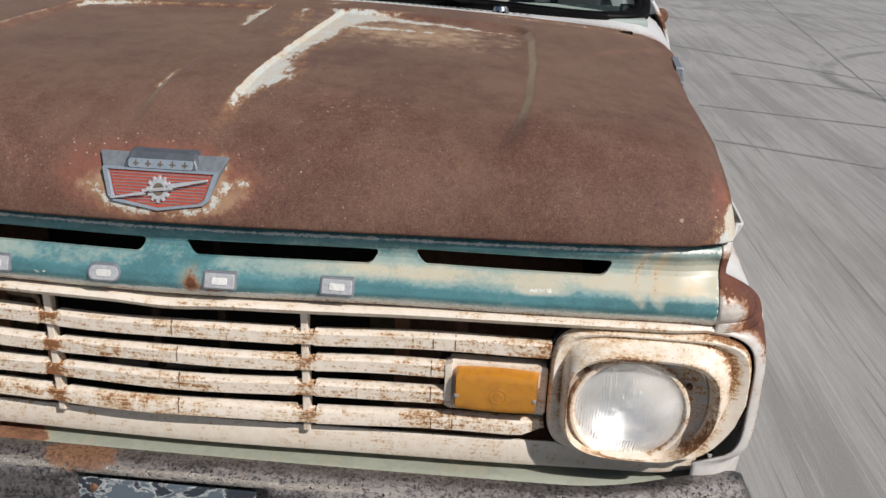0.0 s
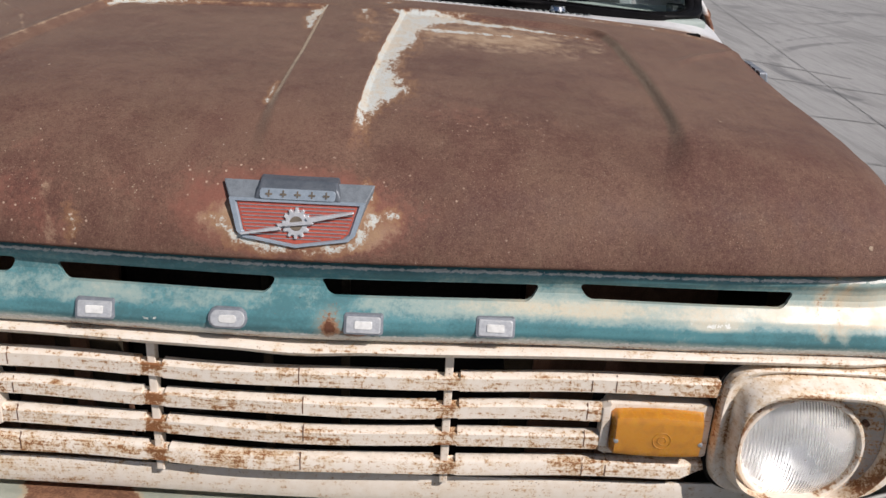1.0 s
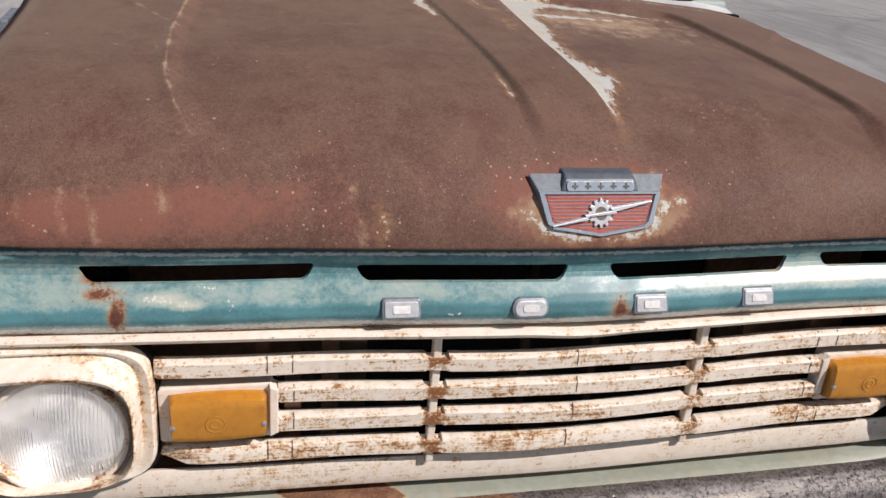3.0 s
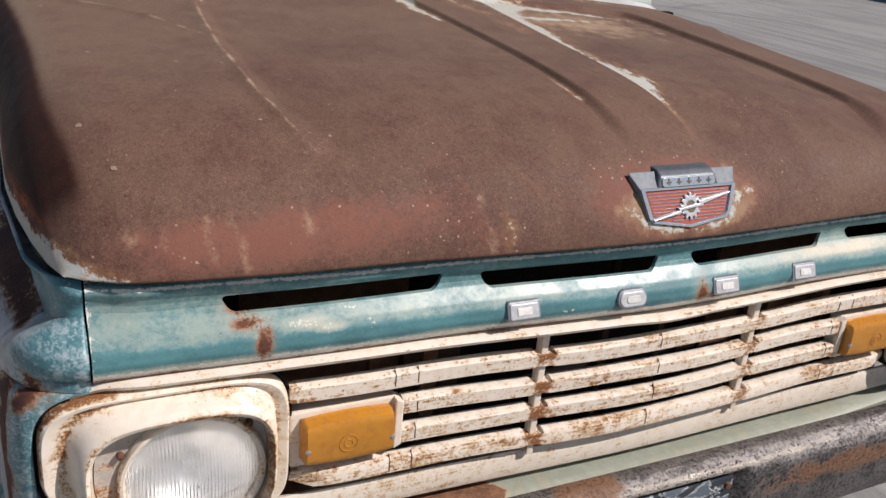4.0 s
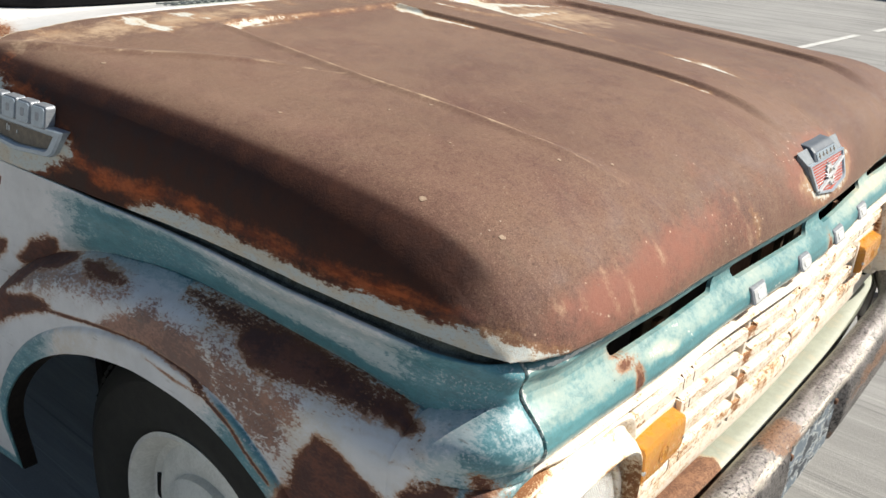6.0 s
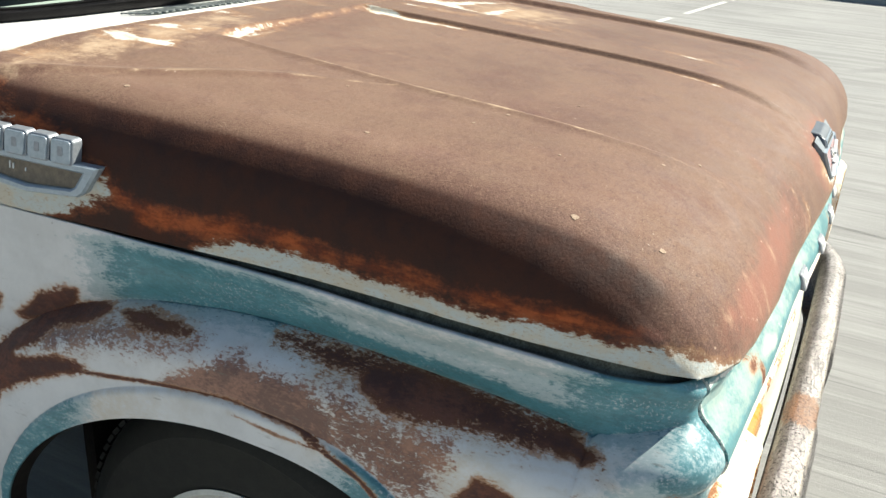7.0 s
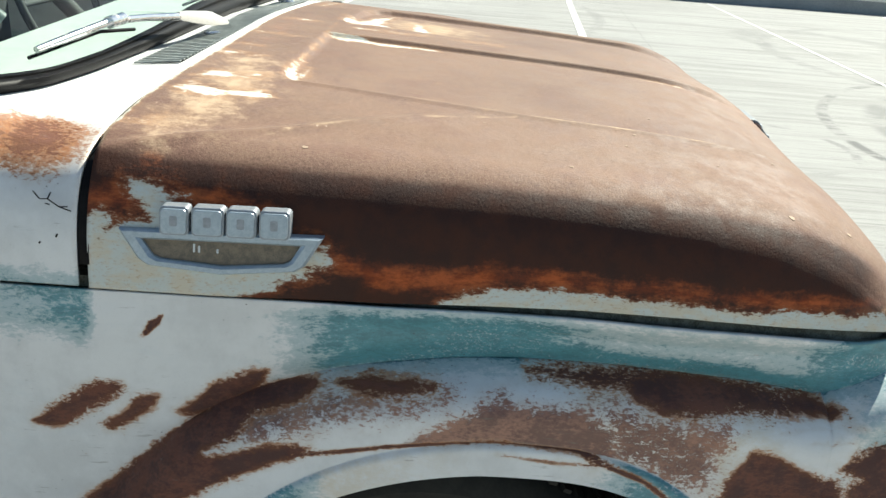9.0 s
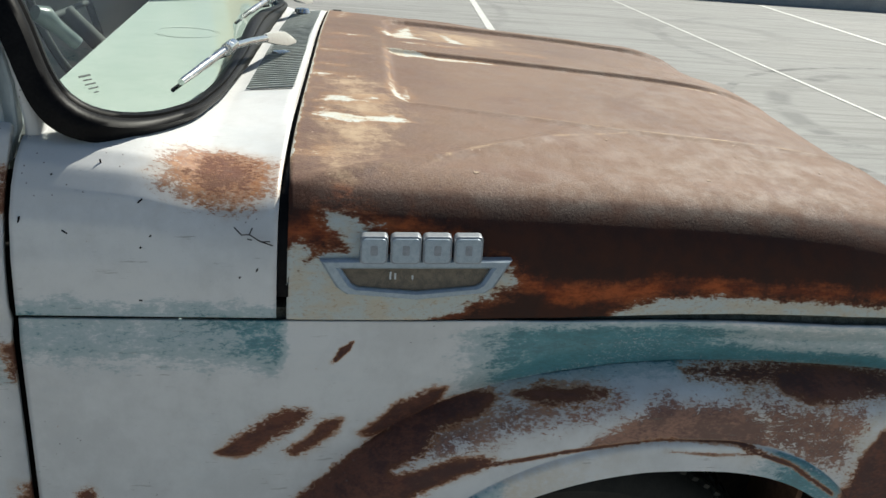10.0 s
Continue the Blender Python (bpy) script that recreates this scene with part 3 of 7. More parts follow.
def stack(*masks):
    return np.stack(np.broadcast_arrays(*masks), -1)


# ---------------------------------------------------------------- the deck
def ground_strip(name, a, b, wide, material, label, category, lift=0.004):
    """A flat painted or sealed strip on the deck from a to b."""
    a, b = Vector((*a, GROUND)), Vector((*b, GROUND))
    d = (b - a).normalized()
    w = Vector((-d.y, d.x, 0)) * wide / 2
    n = max(2, int((b - a).length / 0.25))
    rng = random.Random(int(a.x * 100 + b.y * 10))
    P = np.array([[a + (b - a) * i / n + w * s * rng.uniform(0.93, 1.05) + Vector((0, 0, lift)) for s in (-1, 1)] for i in range(n + 1)])
    ob = new(name, sheet(P))
    ob.data.materials.append(material)
    return tagged(ob, label, category, kind="structure")


def build_deck():
    bm = bmesh.new()
    bmesh.ops.create_grid(bm, x_segments=40, y_segments=40, size=1)
    for v in bm.verts:
        v.co = (-60 + (v.co.x + 1) / 2 * 75.3, v.co.y * 90, GROUND)
    me = bpy.data.meshes.new("ground")
    bm.to_mesh(me)
    bm.free()
    me.materials.append(CONCRETE)
    tagged(new("ground", me), "grey broomed concrete parking deck with tyre marks", "ground", kind="structure")
    label = "worn white painted parking bay line on concrete"
    for x0, x1, wide in ((2.5, 3.78, 0.115), (3.84, 5.62, 0.10), (5.74, 6.9, 0.10), (7.05, 8.1, 0.10), (8.6, 14.9, 0.10)):
        ground_strip("bay_line", (x0, 0.90 - 0.0485 * x0), (x1, 0.90 - 0.0485 * x1), wide, ROADW, label, "road marking")
    ground_strip("bay_line", (3.2, -2.46), (14.9, -2.48), 0.045, ROADW, label, "road marking")
    for x0, x1 in ((3.0, 7.4), (7.7, 10.1), (10.7, 12.9), (13.2, 14.9)):
        ground_strip("bay_line", (x0, 4.42 - 0.068 * x0), (x1, 4.42 - 0.068 * x1), 0.09, ROADW, label, "road marking")
    ground_strip("bay_line", (7.5, -5.35), (14.9, -5.75), 0.09, ROADW, label, "road marking")
    label = "thin dark sealed joint in the concrete deck"
    ground_strip("expansion_joint", (2.62, 0.0), (5.45, 20.0), 0.006, SEAL, label, "joint")
    ground_strip("expansion_joint", (-8.0, 0.64), (14.9, -0.66), 0.003, SEAL, label, "joint")
    ground_strip("expansion_joint", (-1.75, -6.0), (-1.45, 14.0), 0.012, SEAL, label, "joint")
    label = "faint dark tyre mark dragged across the concrete"
    for a, b, wide in (((1.9, 6.0), (2.9, 5.45), 0.05), ((2.0, 7.2), (3.6, 6.6), 0.04), ((2.2, 10.9), (4.2, 8.6), 0.05), ((2.9, 5.45), (4.6, 4.9), 0.05), ((2.6, 8.9), (5.0, 7.3), 0.03)):
        ground_strip("tyre_mark", a, b, wide, SKID, label, "tyre mark", 0.003)
    # low wall along the edge of the deck
    for x0, x1, z0, z1, mat in ((15.3, 15.62, GROUND - 0.3, GROUND + 0.24, PARAPET), (15.24, 15.68, GROUND + 0.24, GROUND + 0.31, LINEW)):
        P = []
        for y in np.linspace(-60, 60, 25):
            P.append([(x0, y, z0), (x0, y, z1), (x1, y, z1), (x1, y, z0)])
        ob = new("parapet", sheet(np.array(P), close_v=True, angle=30))
        ob.data.materials.append(mat)
        tagged(ob, "low grey concrete parapet along the deck edge", "parapet", kind="structure")
    # hazy town and trees far below and beyond the deck
    rng = random.Random(4)
    bm = bmesh.new()
    for i in range(420):
        x, y = rng.uniform(60, 260), rng.uniform(-220, 120)
        r = rng.uniform(3, 8)
        m = Matrix.Translation((x, y, -9 + rng.uniform(-2, 5) + (x - 60) * 0.02)) @ Matrix.Diagonal((r, r, r * rng.uniform(0.6, 1.0), 1))
        s = bmesh.ops.create_icosphere(bm, subdivisions=2, radius=1, matrix=m)
        for v in s["verts"]:
            v.co += Vector((noise.noise(v.co * 0.5), noise.noise(v.co * 0.5 + Vector((9, 0, 0))), noise.noise(v.co * 0.6))) * 1.6
    me = bpy.data.meshes.new("far_trees")
    bm.to_mesh(me)
    bm.free()
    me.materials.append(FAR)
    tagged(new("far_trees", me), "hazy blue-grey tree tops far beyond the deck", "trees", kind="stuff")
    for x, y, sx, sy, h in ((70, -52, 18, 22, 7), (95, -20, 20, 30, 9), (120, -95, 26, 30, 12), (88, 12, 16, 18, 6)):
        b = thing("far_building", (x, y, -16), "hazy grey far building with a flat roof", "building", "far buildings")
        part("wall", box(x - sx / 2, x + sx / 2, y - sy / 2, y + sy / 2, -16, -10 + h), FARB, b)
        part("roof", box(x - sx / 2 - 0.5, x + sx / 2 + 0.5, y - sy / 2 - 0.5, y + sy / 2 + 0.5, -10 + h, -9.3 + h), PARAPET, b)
    bm = bmesh.new()
    bmesh.ops.create_grid(bm, x_segments=8, y_segments=8, size=1)
    for v in bm.verts:
        v.co = (15.7 + (v.co.x + 1) * 900, v.co.y * 1500, -16)
    me = bpy.data.meshes.new("backdrop")
    bm.to_mesh(me)
    bm.free()
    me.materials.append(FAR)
    tagged(new("backdrop", me), "hazy green-grey land far below the deck", "land", kind="structure")


# ---------------------------------------------------------------- truck shape
def half_width(y, x=-1.0):
    """Half the body's width over the seam; the left flank stands a little closer in."""
    tuck = np.interp(y, [1.15, 1.196, 1.30, 1.40, 1.75, 2.26, 2.6], [0.002, 0.003, 0.020, 0.032, 0.038, 0.036, 0.030])
    return -tuck * (np.asarray(x) > 0) + np.interp(y, [1.15, 1.196, 1.24, 1.30, 1.38, 1.48, 1.75, 1.954, 2.26, 2.6], [0.845, 0.862, 0.881, 0.897, 0.912, 0.924, 0.933, 0.946, 0.974, 0.984])


def front_edge(x):
    x = np.abs(x)
    return 1.140 + 0.018 * soft(x, 0.0, 0.5) + np.interp(x, [0, 0.6, 0.74, 0.80, 0.845, 0.87], [0, 0.002, 0.010, 0.018, 0.034, 0.05])


def top_line(y):
    return 1.285 + (y - 1.45) * 0.055


SIDE_D = [0, 0.0015, 0.004, 0.008, 0.012, 0.020, 0.027, 0.034, 0.042, 0.055, 0.07, 0.106, 0.16, 0.22, 0.3, 0.4, 0.95]
SIDE_H = [1, 0.87, 0.74, 0.635, 0.56, 0.455, 0.39, 0.34, 0.30, 0.255, 0.22, 0.165, 0.115, 0.080, 0.052, 0.030, 0]
FRONT_D = [0, 0.004, 0.015, 0.04, 0.055, 0.075, 0.12, 0.17, 0.25, 0.4, 2]
FRONT_H = [1, 0.89, 0.72, 0.53, 0.435, 0.36, 0.222, 0.116, 0.042, 0.005, 0]


def eased(D, H, top, wide):
    """A dense, smooth table through a rough profile, drawn over the root of the distance."""
    u = np.linspace(0, math.sqrt(top), 900)
    h = np.interp(u * u, D, H)
    for _ in range(3):
        pad = np.concatenate([2 * h[0] - h[wide:0:-1], h, 2 * h[-1] - h[-2:-wide - 2:-1]])
        h = np.convolve(pad, np.ones(2 * wide + 1) / (2 * wide + 1), "valid")
    return u * u, h


SIDE_D, SIDE_H = eased(SIDE_D, SIDE_H, 0.95, 14)
FRONT_D, FRONT_H = eased(FRONT_D, FRONT_H, 1.4, 30)


LIP_Y = [1.14, 1.16, 1.2, 1.3, 1.4, 1.5, 1.65, 1.75, 1.9, 2.1, 2.26, 2.6]
LIP_Z = [1.0975, 1.100, 1.107, 1.1145, 1.120, 1.125, 1.1265, 1.1245, 1.1215, 1.121, 1.124, 1.124]


def lip_line(y):
    return np.interp(y, LIP_Y, LIP_Z)


def seam_gap(y):
    """Height of the open seam between hood and fender."""
    return np.interp(y, [1.2, 1.5, 1.7, 1.9, 2.1, 2.3], [0.011, 0.010, 0.008, 0.0065, 0.005, 0.005])


def lean(x, y):
    """The hood's left shoulder hangs lower than its right one."""
    return 0.032 * np.clip((np.asarray(x) - 0.1) / 0.75, 0, 1.3) ** 1.3 * soft(y, 1.2, 1.5)


def hood_height(x, y):
    top, lip = top_line(y) - lean(x, y), lip_line(y)
    deep = top - lip
    a = np.interp(half_width(y, x) - np.abs(x), SIDE_D, SIDE_H)
    # the right shoulder turns down more tightly
    a = a - 0.034 * np.exp(-((half_width(y, x) - np.abs(x) - 0.085) / 0.045) ** 2) * (np.asarray(x) < 0) * soft(y, 1.2, 1.4)
    b = np.interp(y - front_edge(x), FRONT_D, FRONT_H)
    z = top - deep * (1 - (1 - a) * (1 - b))
    # two shallow sunk panels with a raised spear between them
    ax = np.abs(x)
    inner = np.interp(y, [1.2, 1.25, 1.4, 1.65, 1.9, 2.09], [0.048, 0.053, 0.060, 0.064, 0.074, 0.083])
    inner = soft(ax, inner, inner + np.where(x > 0, 0.010, 0.014) + 0.014 * soft(y, 1.45, 1.25))
    edge = np.where(x > 0, np.interp(y, [1.2, 1.3, 1.47, 1.7, 1.95, 2.04, 2.075, 2.10], [0.525, 0.541, 0.551, 0.556, 0.551, 0.540, 0.520, 0.46]),
                    np.interp(y, [1.2, 1.3, 1.4, 1.7, 1.95, 2.03, 2.085, 2.105, 2.118], [0.535, 0.562, 0.586, 0.590, 0.576, 0.570, 0.568, 0.535, 0.47]))
    outer = 1 - soft(ax, edge - np.where(x > 0, 0.016, 0.022) - 0.030 * soft(y, 1.42, 1.2), edge + 0.004 + 0.010 * soft(y, 1.42, 1.2))
    rear = np.where(x > 0, 2.097, 2.108)
    sunk = inner * outer * (1 - soft(y, rear - 0.012, rear + 0.012)) * soft(y, 1.20, 1.30)
    z = z - np.where(x > 0, 0.0095 + 0.003 * soft(ax, 0.3, 0.5), 0.0090) * sunk
    z = z + np.where(x > 0, 0.001, 0.003) * np.exp(-((ax - edge - 0.008) / 0.010) ** 2) * soft(y, 2.10, 2.06) * soft(y, 1.22, 1.40)
    # the rear edge rolls down towards the cowl
    z = z - 0.005 * soft(y, 2.12, 2.25) * soft(ax, 0.80, 0.55)
    # faint second body line outside the panels
    line = np.interp(y, [1.2, 1.7, 1.85, 2.04, 2.3], [0.59, 0.60, 0.66, 0.797, 0.95])
    z = z + 0.004 * np.exp(-((ax - line) / 0.013) ** 2) * soft(y, 1.75, 1.95)
    return z


def hood_side_x(y, z):
    """How far out the hood's flank stands at a height."""
    f = (top_line(y) - z) / (top_line(y) - lip_line(y))
    return half_width(y) - np.interp(-f, -SIDE_H, SIDE_D)


def hood_masks(x, y, z):
    """Where pale paint, red primer, dark rust with the flank's painted shade, and worn tan show on the hood."""
    flank = soft(-x, 0.80, 0.88)
    paint = np.zeros(x.shape)
    # heights below are told from a straight lower edge
    top, straight = top_line(y), np.interp(y, [1.14, 1.196, 1.5, 1.95, 2.26, 2.6], [1.084, 1.092, 1.104, 1.114, 1.124, 1.124])
    z = top - (top - z) * (top - straight) / (top - lip_line(y))

    def more(base, amount, field, where=1.0):
        return np.maximum(base, amount * field * where)

    def line(f, wide):
        return np.clip(0.5 + f / (2 * wide), 0, 1)

    # band of old paint along the lower flank
    band_top = np.interp(y, [1.15, 1.25, 1.40, 1.55, 1.72, 1.79, 1.83, 1.86], [1.116, 1.118, 1.121, 1.127, 1.136, 1.126, 1.105, 1.05])
    paint = more(paint, 1, line(band_top - z, 0.020), flank)
    paint = more(paint, 0.9, line(1.118 - z, 0.03), soft(x, 0.80, 0.86))
    paint = more(paint, 1, blob(x, z, 0.862, 1.115, 0.018, 0.026, 0, 0.02), soft(y, 1.30, 1.24))
    # pale ground round the side badge and the rear corner
    paint = more(paint, 1, blob(y, z, 2.14, 1.160, 0.135, 0.050, 0, 0.03), flank)
    paint = more(paint, 1, stroke(y, z, [(2.235, 1.125), (2.238, 1.21)], [0.028, 0.012], 0.03), flank)
    paint = more(paint, 0.9, stroke(y, z, [(2.15, 1.218), (2.19, 1.245)], [0.02, 0.015], 0.03), flank)
    paint = more(paint, 1, stroke(y, z, [(2.05, 1.165), (1.975, 1.168)], [0.03, 0.014], 0.03), flank)
    # torn patch beside the spear
    wide = np.interp(y, [1.30, 1.36, 1.46, 1.53, 1.60, 1.75, 1.90, 2.0, 2.06], [0.0, 0.02, 0.060, 0.04, 0.022, 0.04, 0.055, 0.08, 0.13])
    brim = np.interp(y, [1.2, 1.25, 1.4, 1.65, 1.9, 2.09], [0.050, 0.056, 0.063, 0.067, 0.077, 0.086])
    inside = np.minimum(np.minimum(brim + wide - x, (y - 1.32) * 0.5), 2.10 - y)
    paint = more(paint, 1, line(inside, 0.045), soft(x, brim - 0.004, brim + 0.002))
    paint = more(paint, 0.95, stroke(x, y, [(0.10, 2.07), (0.30, 2.05), (0.50, 2.03)], [0.03, 0.015, 0.0], 0.035))
    paint = more(paint, 0.9, stroke(x, y, [(0.12, 1.93), (0.33, 1.95)], [0.02, 0.004], 0.035))
    # other panel: pale rear edge and inner tip
    paint = more(paint, 1, stroke(x, y, [(-0.095, 2.088), (-0.105, 1.98), (-0.095, 1.88)], [0.016, 0.008, 0.0], 0.02), soft(-x, 0.078, 0.086))
    paint = more(paint, 0.92, stroke(x, y, [(-0.560, 2.035), (-0.552, 2.078), (-0.515, 2.100), (-0.45, 2.106), (-0.38, 2.108)], [0.003, 0.009, 0.011, 0.006, 0.001], 0.016))
    paint = more(paint, 0.80, stroke(x, y, [(-0.50, 2.085), (-0.42, 2.085)], [0.008, 0.003], 0.016))
    paint = more(paint, 0.62, stroke(x, y, [(-0.38, 2.109), (-0.22, 2.109), (-0.10, 2.110)], [0.001, 0.001, 0.004], 0.010))
    paint = more(paint, 0.66, stroke(x, y, [(-0.082, 1.46), (-0.078, 1.36)], 0.002, 0.010))
    # streaks on the rear edge, and on the spear
    for u0, v0, u1, v1, w in ((-0.40, 2.238, -0.40, 2.18, 0.014), (-0.30, 2.238, -0.31, 2.20, 0.004),
                              (-0.16, 2.23, -0.18, 2.16, 0.006), (0.06, 2.22, 0.04, 2.15, 0.005), (0.0, 2.06, 0.02, 1.92, 0.010), (0.03, 1.85, 0.04, 1.75, 0.004), (0.45, 2.22, 0.80, 2.20, 0.008)):
        paint = more(paint, 0.74 + 8 * max(w - 0.01, 0), stroke(x, y, [(u0, v0), (u1, v1)], [w, w * 0.5], 0.030))
    torn = area(x, y, [(-0.690, 2.232), (-0.630, 2.228), (-0.660, 2.170), (-0.650, 2.110), (-0.660, 2.084), (-0.690, 2.096), (-0.703, 2.145), (-0.712, 2.190)], 0.022)
    torn = np.maximum(torn, 0.85 * area(x, y, [(-0.600, 2.238), (-0.530, 2.236), (-0.557, 2.165), (-0.545, 2.128), (-0.585, 2.124), (-0.592, 2.155), (-0.612, 2.195)], 0.024))
    torn = np.maximum(torn, 0.66 * area(x, y, [(-0.852, 2.240), (-0.805, 2.238), (-0.785, 2.200), (-0.818, 2.195), (-0.850, 2.220)], 0.024))
    paint = more(paint, 0.66, torn)
    paint = more(paint, 0.60, stroke(x, y, [(-0.10, 2.112), (0.10, 2.114)], 0.001, 0.008))
    paint = more(paint, 0.72, soft(y, 2.2465, 2.2515), soft(-x, 0.90, 0.84))
    # halo round the hood emblem
    front = soft(y, 1.24, 1.19)
    paint = more(paint, 0.88, stroke(x, z, [(-0.085, 1.118), (-0.04, 1.104), (0.02, 1.100), (0.07, 1.110)], [0.008, 0.006, 0.004, 0.004], 0.014), front)
    paint = more(paint, 0.80, stroke(x, z, [(0.080, 1.120), (0.096, 1.140), (0.128, 1.152)], [0.005, 0.010, 0.003], 0.022), front)
    paint = more(paint, 0.78, stroke(x, z, [(-0.078, 1.112), (-0.094, 1.128), (-0.112, 1.140)], [0.008, 0.008, 0.002], 0.020), front)
    paint = more(paint, 0.62, stroke(x, z, [(0.086, 1.19), (0.10, 1.165)], [0.003, 0.006], 0.012), front)
    paint = more(paint, 0.70, stroke(x, z, [(-0.31, 1.135), (-0.295, 1.12), (-0.30, 1.10)], [0.004, 0.004, 0.003], 0.012), front)
    paint = more(paint, 1, stroke(x, z, [(-0.86, 1.094), (-0.80, 1.092)], [0.005, 0.002], 0.014), front)
    red = 0.70 * front * blob(x, z, -0.58, 1.132, 0.30, 0.050, 0.10, 0.08)
    red = more(red, 1.0, blob(x, z, 0.0, 1.145, 0.165, 0.055, 0, 0.05), soft(y, 1.27, 1.20))
    red = more(red, 0.80, blob(x, z, -0.70, 1.128, 0.14, 0.036, 0, 0.05), front)
    red = more(red, 0.66, stroke(x, z, [(-0.34, 1.12), (-0.37, 1.20)], [0.05, 0.02], 0.06), soft(y, 1.34, 1.24))
    red = more(red, 0.85, blob(x, z, 0.845, 1.150, 0.022, 0.040, 0, 0.03), soft(y, 1.36, 1.28))
    red = more(red, 0.22, blob(x, z, 0.12, 1.150, 0.34, 0.06, 0, 0.08), front)
    red = more(red, 0.50, blob(x, y, 0.25, 1.36, 0.14, 0.06, 0, 0.10))
    red = more(red, 0.35, area(x, y, [(-0.87, 2.24), (-0.52, 2.24), (-0.56, 2.06), (-0.80, 2.15)], 0.09))
    red = more(red, 0.85, stroke(y, z, [(2.26, 1.232), (2.10, 1.236), (2.02, 1.222)], [0.014, 0.010, 0.004], 0.024), flank)
    red = more(red, 0.95, stroke(y, z, [(1.955, 1.168), (1.90, 1.150), (1.82, 1.147), (1.72, 1.153), (1.60, 1.145), (1.25, 1.132)], [0.012, 0.016, 0.014, 0.012, 0.010, 0.010], 0.024), flank)
    red = more(red, 0.55, stroke(x, y, [(-0.86, 2.21), (-0.3, 2.20), (0.6, 2.21)], [0.03, 0.03, 0.02], 0.09))
    # dark rust on the right flank, with the flank's own shade painted in
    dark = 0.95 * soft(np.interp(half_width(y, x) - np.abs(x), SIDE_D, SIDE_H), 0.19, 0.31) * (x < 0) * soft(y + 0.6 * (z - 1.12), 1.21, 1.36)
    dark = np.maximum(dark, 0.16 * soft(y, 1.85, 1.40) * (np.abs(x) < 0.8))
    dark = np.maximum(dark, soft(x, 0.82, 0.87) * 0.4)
    rim = [(-0.540, 2.105), (-0.570, 2.08), (-0.574, 2.0), (-0.586, 1.85), (-0.597, 1.65), (-0.592, 1.42), (-0.572, 1.32), (-0.548, 1.26)]
    worn = 0.44 * stroke(x, y, rim, [0.006, 0.010, 0.012, 0.014, 0.014, 0.014, 0.012, 0.006], 0.022)
    worn = more(worn, 0.80, stroke(x, y, rim, [0.003, 0.004, 0.003, 0.003, 0.003, 0.003, 0.002, 0.001], 0.006))
    worn = more(worn, 0.85, stroke(x, y, [(-0.56, 2.09), (-0.50, 2.110), (-0.10, 2.112)], [0.003, 0.003, 0.001], 0.008))
    worn = more(worn, 0.80, stroke(x, y, [(-0.87, 2.10), (-0.797, 2.037), (-0.69, 1.90), (-0.606, 1.73)], 0.002, 0.009))
    worn = more(worn, 0.8, stroke(x, y, [(0.088, 2.1), (0.069, 1.65), (0.065, 1.40), (0.062, 1.27)], 0.0, 0.014))
    worn = more(worn, 0.40, stroke(x, y, [(0.505, 2.05), (0.510, 1.75)], [0.010, 0.006], 0.03))
    worn = more(worn, 0.74, stroke(x, y, [(-0.84, 2.19), (-0.66, 2.15), (-0.45, 2.18)], [0.05, 0.075, 0.05], 0.08))
    worn = more(worn, 0.70, blob(x, y, 0.28, 1.92, 0.24, 0.14, 0, 0.12))
    worn = more(worn, 0.90, blob(x, z, 0.0, 1.135, 0.128, 0.036, 0, 0.03), front)
    for cx, cz, tall in ((-0.79, 1.155, 0.035), (-0.755, 1.175, 0.045), (-0.70, 1.165, 0.05), (-0.665, 1.13, 0.03), (-0.33, 1.13, 0.03), (-0.58, 1.17, 0.03)):
        worn = more(worn, 0.72, stroke(x, z, [(cx, cz - tall), (cx - 0.01, cz + tall)], 0.004, 0.022), front)
    worn = more(worn, 0.17, soft(y, 1.36, 1.70), soft(x, 0.65, 0.40) * soft(x, -0.70, -0.58))
    worn = more(worn, 0.14, blob(x, y, -0.70, 1.30, 0.16, 0.08, 0, 0.15))
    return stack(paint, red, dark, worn)


